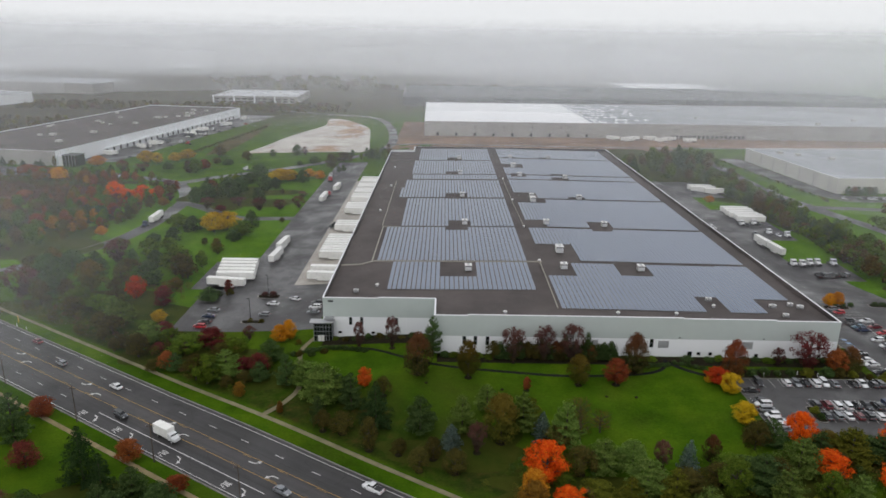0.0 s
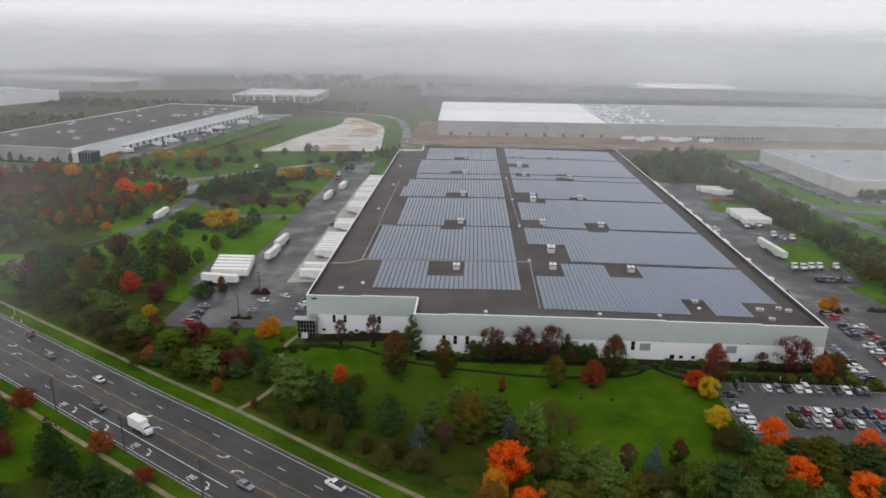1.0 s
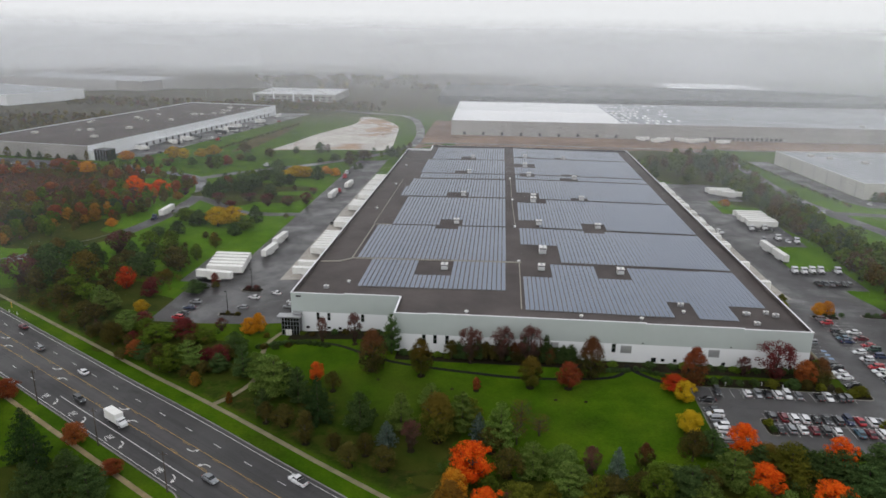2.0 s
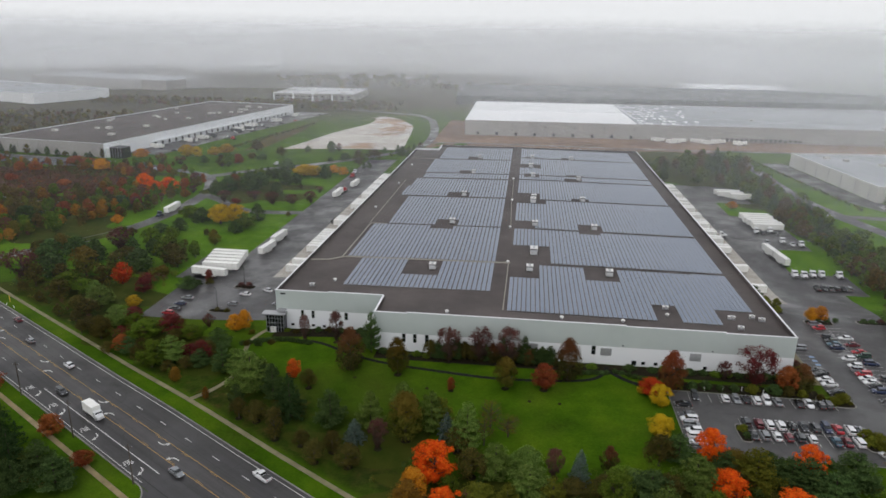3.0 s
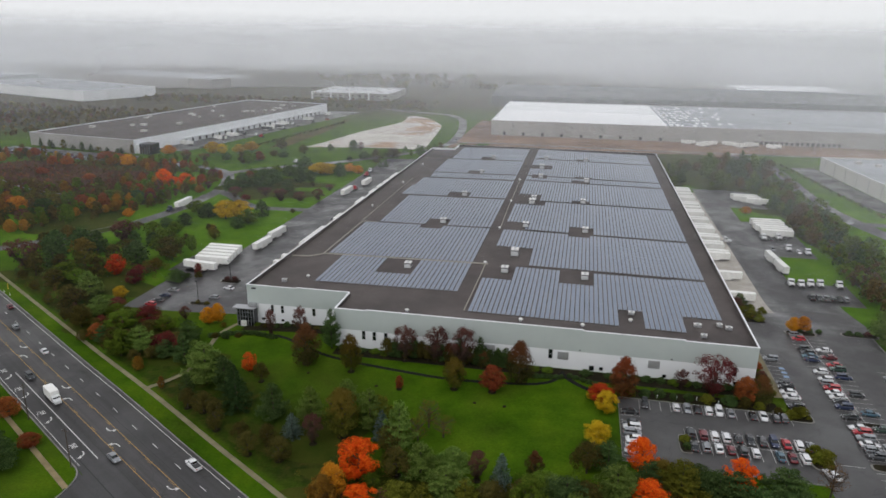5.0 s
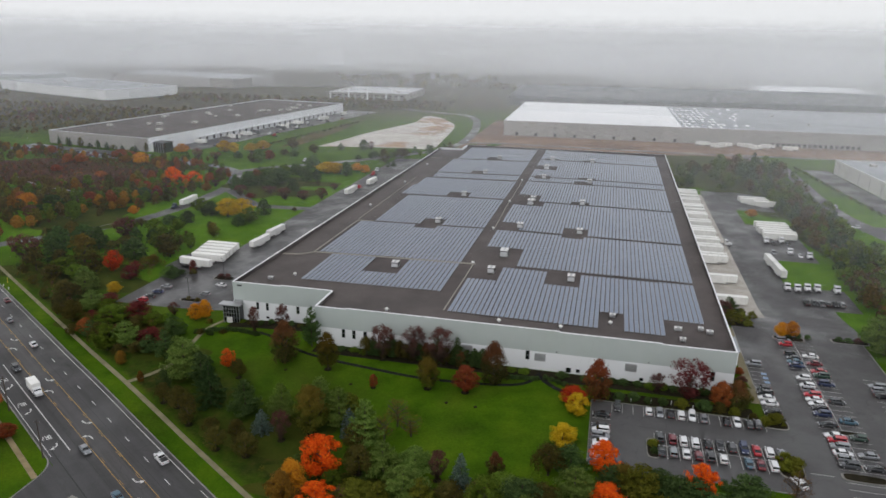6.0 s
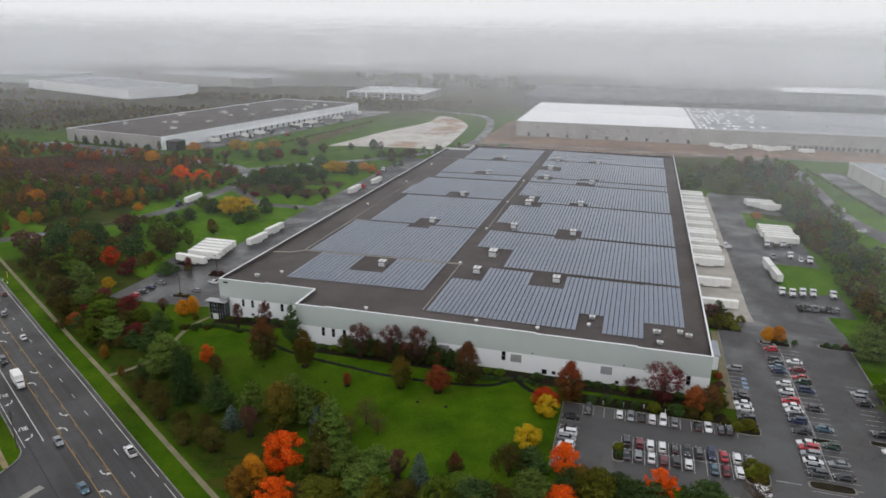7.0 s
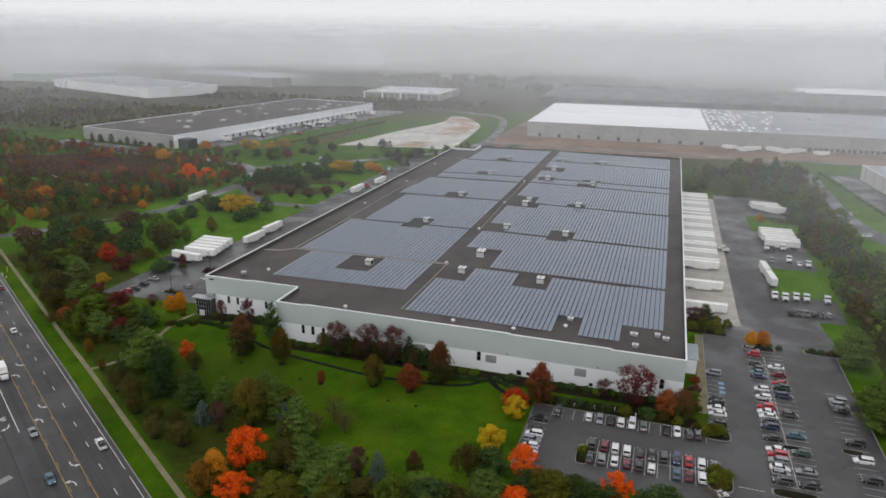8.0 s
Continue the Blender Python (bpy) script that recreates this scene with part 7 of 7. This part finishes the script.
def tractor(x, y, turn, colour="w", lift=0.1, words="lorry tractor parked on asphalt"):
    """A short lorry tractor, its nose towards +y."""
    t = base("lorry_tractor", x, y, ground_z(x, y) + lift, f"{COLOUR[colour]} {words}", "lorry", "lorries", turn=turn)
    if "tractor" not in CAR_KIT:
        bm = bmesh.new()
        loft(bm, [(-0.6, 1.15, 0.9, 3.2, 0.12), (0.2, 1.2, 0.8, 3.3, 0.12), (0.95, 1.18, 0.8, 3.0, 0.12), (1.35, 1.1, 0.8, 2.05, 0.12), (2.7, 0.95, 0.8, 1.75, 0.14), (2.95, 0.8, 0.85, 1.6, 0.12)])
        cab = mesh_of(bm, "cab", CAR["w"])
        glass = mesh_of(boxes((-0.98, 0.98, 1.0, 1.29, 2.15, 2.82), (-1.22, -1.15, -0.1, 0.8, 2.05, 2.75), (1.15, 1.22, -0.1, 0.8, 2.05, 2.75)), "window", M["glass"])
        fr = mesh_of(boxes((-0.45, -0.3, -3.2, 2.4, 0.7, 0.95), (0.3, 0.45, -3.2, 2.4, 0.7, 0.95), (-0.7, 0.7, -2.7, -1.5, 0.95, 1.1), (-1.2, 1.2, 2.85, 3.0, 0.4, 0.8)), "chassis", M["black"])
        bm = bmesh.new()
        tube(bm, (0, 0, 0.6), (0, 0, 3.5), 0.08, 0.08, 8)
        CAR_KIT["tractor"] = (cab, glass, fr, mesh_of(bm, "exhaust", M["metal"]), mesh_of(boxes((-0.62, 0.62, 2.9, 3.0, 0.9, 1.52)), "grille", M["black"]))
    cab, glass, fr, ex, gr = CAR_KIT["tractor"]
    part("grille", gr, None, t)
    paint(part("cab", cab, None, t), CAR[colour])
    part("window", glass, None, t)
    part("chassis", fr, None, t)
    part("exhaust", ex, None, t).location = (1.05, -0.75, 0)
    for y0 in (2.0, -1.5, -2.6):
        for sx in (-1.0, 1.0):
            wheel(t, sx, y0, 0.5, TRUCK_TYRE)
    return t


DOCKED = "white box trailer backed against a loading dock"
for y in (73, 81.5, 102, 106, 110, 114, 118, 122, 126, 130, 149, 153, 157, 186, 190, 194, 198, 214, 218, 222, 230, 234, 238, 246, 250, 254, 262, 266, 270, 276):
    trailer(-47.0, y, 90, lift=0.13, words=DOCKED, group="trailers at the west docks")
for y in (80, 106, 134, 138, 149, 153, 162, 166, 178, 182, 186, 197, 201, 214, 218, 226, 234, 238, 251, 255, 263, 271, 275, 280):
    trailer(139.0, y, -90, lift=0.13, words=DOCKED, group="trailers at the east docks")
trailer(-88.0, 67.6, -97)
for k, y in enumerate((75.2, 79.6, 84.0, 88.4, 92.8)):
    trailer(-86.2 - 0.75 * k, y, -90)
for x, y in ((-75.9, 104.8), (-76.8, 124.0)):
    trailer(x, y, 175, 14.6)
for k, y in enumerate((182.6, 187.0, 191.5, 196.0, 200.6, 205.4)):
    trailer(178.4 + (0.9, 1.3, 0.2, -0.3, 0.5, 0.1)[k], y, 90)
for x, y in ((180.2, 263.0), (179.4, 268.5)):
    trailer(x, y, 90)
trailer(185.5, 257.5, 90, 13.0, words="grey weathered flat trailer parked on asphalt")
for x, y in ((167.6, 124.2), (166.4, 137.6)):
    trailer(x, y, 5, 12.6)
trailer(-74, 226, 178, words="white box trailer coupled to a red lorry")
tractor(-72.5, 238, 0, "r")
trailer(-70, 256, 175, 13.0, words="grey box trailer standing in the yard")
tractor(-79, 285, 170, "r")
tractor(-81, 300, 170, "w")
tractor(-56.5, 158, 90, "k")
tractor(150.6, 166, -90, "w")
for x, y in ((166.8, 105), (170.6, 104.4), (174.8, 106), (178.7, 106.4), (186.3, 106.6), (171.5, 176.6), (179.1, 178.4), (179.2, 159), (186.8, 154)):
    tractor(x, y, 180, "w")
trailer(-158.6, 171, 182, words="white box trailer on the side road")
tractor(-159.4, 158, 182, "b")
for x, y in ((176, 514), (196, 512), (214, 514), (234, 513), (188, 502), (222, 503), (252, 504)):
    trailer(x, y, 90, 13.0, words="white site trailer on bare earth")


def box_truck():
    """The white box lorry on the main road."""
    x, y = on_road(-34.0, -75.8)
    t = base("box_lorry", x, y, ground_z(x, y) + 0.11, "white box lorry driving on the main road", "lorry", "cars on the road", turn=HEAD)
    bm = bmesh.new()
    loft(bm, [(1.6, 1.1, 0.6, 2.5, 0.1), (2.6, 1.1, 0.6, 2.4, 0.12), (3.0, 1.05, 0.6, 1.6, 0.12), (4.0, 0.95, 0.6, 1.4, 0.12)])
    part("cab", bm, CAR["w"], t)
    part("window", boxes((-0.95, 0.95, 2.72, 2.86, 1.65, 2.25)), M["glass"], t)
    bm = boxes((-1.22, 1.22, -4.2, 1.55, 1.0, 3.7))
    bmesh.ops.bevel(bm, geom=list(bm.edges), offset=0.05, segments=1, affect="EDGES")
    part("box", bm, M["trailer"], t)
    part("chassis", boxes((-0.5, 0.5, -4.2, 3.6, 0.6, 1.0)), M["black"], t)
    for y0 in (-2.6, 3.0):
        for sx in (-1.0, 1.0):
            wheel(t, sx, y0, 0.5, TRUCK_TYRE)


box_truck()

# ---- dock doors behind the trailers ----
for side, x, y0, y1 in ((-1, -38.2, 70, 282), (1, 130.0, 72, 279)):
    for k in range(int((y1 - y0) / 4)):
        y = y0 + 4 * k + 1
        xa, xb = (x - 0.12, x - 0.01) if side < 0 else (x + 0.01, x + 0.12)
        z = -3.7 if side < 0 else -2.8
        part("dock_door", boxes((xa, xb, y, y + 2.6, z, z + 3.0)), M["dock_grey"], wh)


# ---- poles, lamps, kerb islands, stall lines ----
def utility_pole(x, y, h=11.0, lamp=False):
    p = base("utility_pole", x, y, ground_z(x, y), "dark weathered wooden utility pole beside the road", "utility pole", "utility poles")
    bm = bmesh.new()
    tube(bm, (0, 0, -0.3), (0, 0, h), 0.17, 0.11, 10)
    part("post", bm, M["wood_pole"], p)
    part("cross_arm", boxes((-1.0, 1.0, -0.06, 0.06, h - 0.9, h - 0.78)), M["wood_pole"], p)
    for k in (-0.9, 0.0, 0.9):
        bm = bmesh.new()
        tube(bm, (k, 0, h - 0.78), (k, 0, h - 0.55), 0.05, 0.03, 8)
        part("insulator", bm, M["metal"], p)


for x, y in ((-163, 3), (-128.8, -18.0), (-96.9, -38.4), (-68.6, -56.3), (-42.4, -72.6)):
    utility_pole(x, y)


def lot_lamp(x, y, h=9.0):
    p = base("lamp_post", x, y, ground_z(x, y), "thin dark car park lamp post", "lamp post", "lamp posts")
    bm = bmesh.new()
    tube(bm, (0, 0, 0), (0, 0, h), 0.11, 0.07, 8)
    part("post", bm, M["black"], p)
    part("lamp_head", boxes((-0.9, -0.1, -0.2, 0.2, h - 0.05, h + 0.12)), M["black"], p)
    part("footing", boxes((-0.3, 0.3, -0.3, 0.3, -0.1, 0.7)), M["concrete"], p)


for x, y in ((-68.2, 31.5), (-67.8, 57.0)):
    lot_lamp(x, y)


def island(cx, cy, rx, ry, fill="mulch"):
    """A raised planting island with a rounded kerb."""
    i = base("kerb_island", cx, cy, ground_z(cx, cy), "raised kerb island with dark mulch", "kerb island", "kerb islands")
    for nm, s, z, m in (("kerb", 1.0, 0.22, "kerb"), ("soil", 0.9, 0.27, fill)):
        bm = bmesh.new()
        n = 24
        def corner(a):
            c, s_ = math.cos(a), math.sin(a)
            return (math.copysign(abs(c) ** 0.5, c) * rx * s, math.copysign(abs(s_) ** 0.5, s_) * ry * s)
        hi = [bm.verts.new((*corner(k * math.tau / n), z)) for k in range(n)]
        lo = [bm.verts.new((v.co.x, v.co.y, 0)) for v in hi]
        bm.faces.new(hi)
        for k in range(n):
            bm.faces.new((lo[k], lo[(k + 1) % n], hi[(k + 1) % n], hi[k]))
        part(nm, bm, M[m], i)


for a in ((106.4, -35.2, 1.6, 4.4), (138.4, -35.5, 3.0, 4.6), (138.8, -15.2, 3.4, 2.6), (133.6, -14.4, 1.4, 2.0), (154.6, 44.9, 5.2, 1.9), (174.5, 47.4, 6.2, 1.8), (154.6, -35.9, 5.2, 1.6), (157.5, -15.4, 3.4, 0.9), (171.0, -12.6, 2.6, 1.1),
          (-66.8, 30.4, 4.8, 1.5), (-67.4, 56.5, 4.8, 2.2)):
    island(*a)
bm = bmesh.new()
for k in range(15):
    box_x = 96.1 + 2.85 * k
    strip(bm, [(box_x, -19.9), (box_x, -14.9)], 0.11, 0.11)
for k in range(12):
    strip(bm, [(106.9 + 2.9 * k, -39.2), (106.9 + 2.9 * k, -27.8)], 0.11, 0.11)
strip(bm, [(106.9, -33.5), (136, -33.5)], 0.11, 0.11)
for k in range(10):
    strip(bm, [(90.8, -21.4 - 2.75 * k), (95.9, -21.4 - 2.75 * k)], 0.11, 0.11)
for k in range(33):
    y = 40.5 - 2.72 * k
    strip(bm, [(149.8, y), (161.2, y)], 0.11, 0.115)
    if y < 20:
        strip(bm, [(169.9, y), (175.0, y)], 0.11, 0.115)
    if -12 < y < 26:
        strip(bm, [(137.4, y), (142.0, y)], 0.11, 0.115)
strip(bm, [(155.5, 42), (155.5, -33)], 0.12, 0.12)
strip(bm, [(142.5, -36.6), (148, -36.6)], 0.14, 0.12)
solid("stall_lines", bm, M["white_line"], "thin white parking stall lines on asphalt", "road marking", "structure")
bm = bmesh.new()
for y in (9.5, 12.3, 15.1):
    strip(bm, [(140.6, y), (142.2, y)], 1.4, 0.125)
solid("bay_symbol", bm, M["blue_line"], "faded blue accessible bay squares", "road marking", "structure")
for nm, x, y0, y1 in (("lot_kerb_east", 178.1, -70, 52), ("lot_kerb_walk", 137.1, -5, 50)):
    solid(nm, strip(bmesh.new(), [(x, y0), (x, y1)], 0.25, 0.24, 5.0, 1, 0.2), M["kerb"], "pale kerb round the car park", "kerb", "structure")
for nm, pts in (("lot_kerb_west", [(90.4, -46), (90.4, -14.4)]), ("lot_kerb_north", [(90.4, -14.4), (132.5, -14.4)]), ("lot_kerb_south", [(90.4, -46.1), (137, -46.1)])):
    solid(nm, strip(bmesh.new(), pts, 0.16, 0.22, 5.0, 1, 0.2), M["kerb"], "pale kerb round the car park", "kerb", "structure")

rng = random.Random(31)
for x, y, a in ((-262.5, 450, 70), (-252, 486, 72), (-246, 506, 72), (-268, 417, 74)):
    paint(bpy.data.objects[trailer(x, y, a, 13.0, words="dark box trailer in the distant loading yard").children[0].name], CAR["g"])
tractor(-236, 440, 72, "r")
for x, y in ((-245, 447), (-240, 500), (-244, 536), (-245, 570)):
    tractor(x, y, 72, "w")
tractor(-149, 320, 60, "w")
tractor(-228, 279, 10, "w")
for f in (0.08, 0.2, 0.26, 0.44, 0.5, 0.56, 0.7, 0.86):
    trailer(-294 + 52 * f + 10 + 8 * rng.random(), 352 + 322 * f, rng.choice((82, -8)), 13.0, words="white box trailer at a distant loading dock")
for k in range(22):
    car(rng.choice(("sedan", "suv")), rng.choice("wskgbm"), -410 + 5.4 * k, 311 - 0.75 * k, 172, "parked before the low warehouse")
for k in range(16):
    car(rng.choice(("sedan", "suv")), rng.choice("kgkgbsm"), -408 + 5.6 * k, 304 - 0.78 * k, 172, "parked before the low warehouse")
for k in range(10):
    f = (k + 0.5) / 10
    car(rng.choice(("sedan", "suv")), rng.choice("wskgr"), -262 + 50 * f, 352 + 318 * f, 80, "parked across the loading yard")
rng = random.Random(17)
for k in range(12):
    tree("SDSW"[k % 4], -396 + 9.2 * k + rng.uniform(-3, 3), 333.0 - 1.3 * k + rng.uniform(-1.5, 1.5), rng.uniform(4.5, 9.5), rng.uniform(3.6, 6.4), "before the low warehouse")
far_wood("yard_hedge", 15, [(-216.5 + 1.5 * k, -213.5 + 1.5 * k, 385 + 12 * k, 397 + 12 * k, 9, 2.2, 3.4) for k in range(15)], "DDKW", "dark hedge along the distant loading yard", 0.9, 20)
far_wood("boundary_hedge", 14, [(229.5 + 1.15 * k, 230.5 + 1.15 * k, 380 - 11 * k, 391 - 11 * k, 9, 1.6, 2.6) for k in range(15)], "DDGW", "dark hedge along the neighbour's yard", 0.9, 24)


def path_light(x, y):
    """A white bollard lamp in the mulch bed."""
    b = base("bollard_light", x, y, ground_z(x, y), "small white bollard lamp in the mulch bed", "bollard light", "bollard lights")
    for nm, z0, z1, r0, r1, m in (("post", -0.1, 1.0, 0.10, 0.10, "metal_white"), ("lens", 1.0, 1.15, 0.085, 0.085, "head"), ("cap", 1.15, 1.25, 0.16, 0.10, "metal_white")):
        bm = bmesh.new()
        tube(bm, (0, 0, z0), (0, 0, z1), r0, r1, 10)
        part(nm, bm, M[m], b)


for x, y in ((101.3, -13.0), (106.8, -12.1), (112.3, -11.5), (118.0, -12.6)):
    path_light(x, y)
# the neighbour's planted corner and its parked cars
for k in range(6):
    tree("DKDDWD"[k], 270 + 3.6 * k, 246.5 + 0.3 * k - (k % 2), 6.5, 6.5, "at the neighbour's corner")
rng = random.Random(41)
for k, c in enumerate("wskwwgwkw"):
    car(rng.choice(("sedan", "suv")), c, 262 + 3.1 * k + 7 * (k > 0), 236.0 - 0.1 * k, 6)


def verge_post(x, y, h, mat, name, label):
    """A slim marker on the grass verge: shaft, cap and foot."""
    p = base(name, x, y, ground_z(x, y), label, name.replace("_", " "))
    for nm, z0, z1, r0, r1 in (("shaft", 0.05, h, 0.11, 0.10), ("cap", h, h + 0.12, 0.14, 0.05), ("foot", -0.1, 0.05, 0.2, 0.18)):
        bm = bmesh.new()
        tube(bm, (0, 0, z0), (0, 0, z1), r0, r1, 10)
        part(nm, bm, M[mat], p)


verge_post(-152.1, 28.3, 2.2, "yellow_sign", "marker_post", "yellow plastic utility marker post on the verge")
verge_post(-150.4, 24.4, 0.8, "metal_white", "hydrant", "small white hydrant on the grass verge")
verge_post(-145.7, 22.2, 0.8, "metal_white", "hydrant", "small white hydrant on the grass verge")
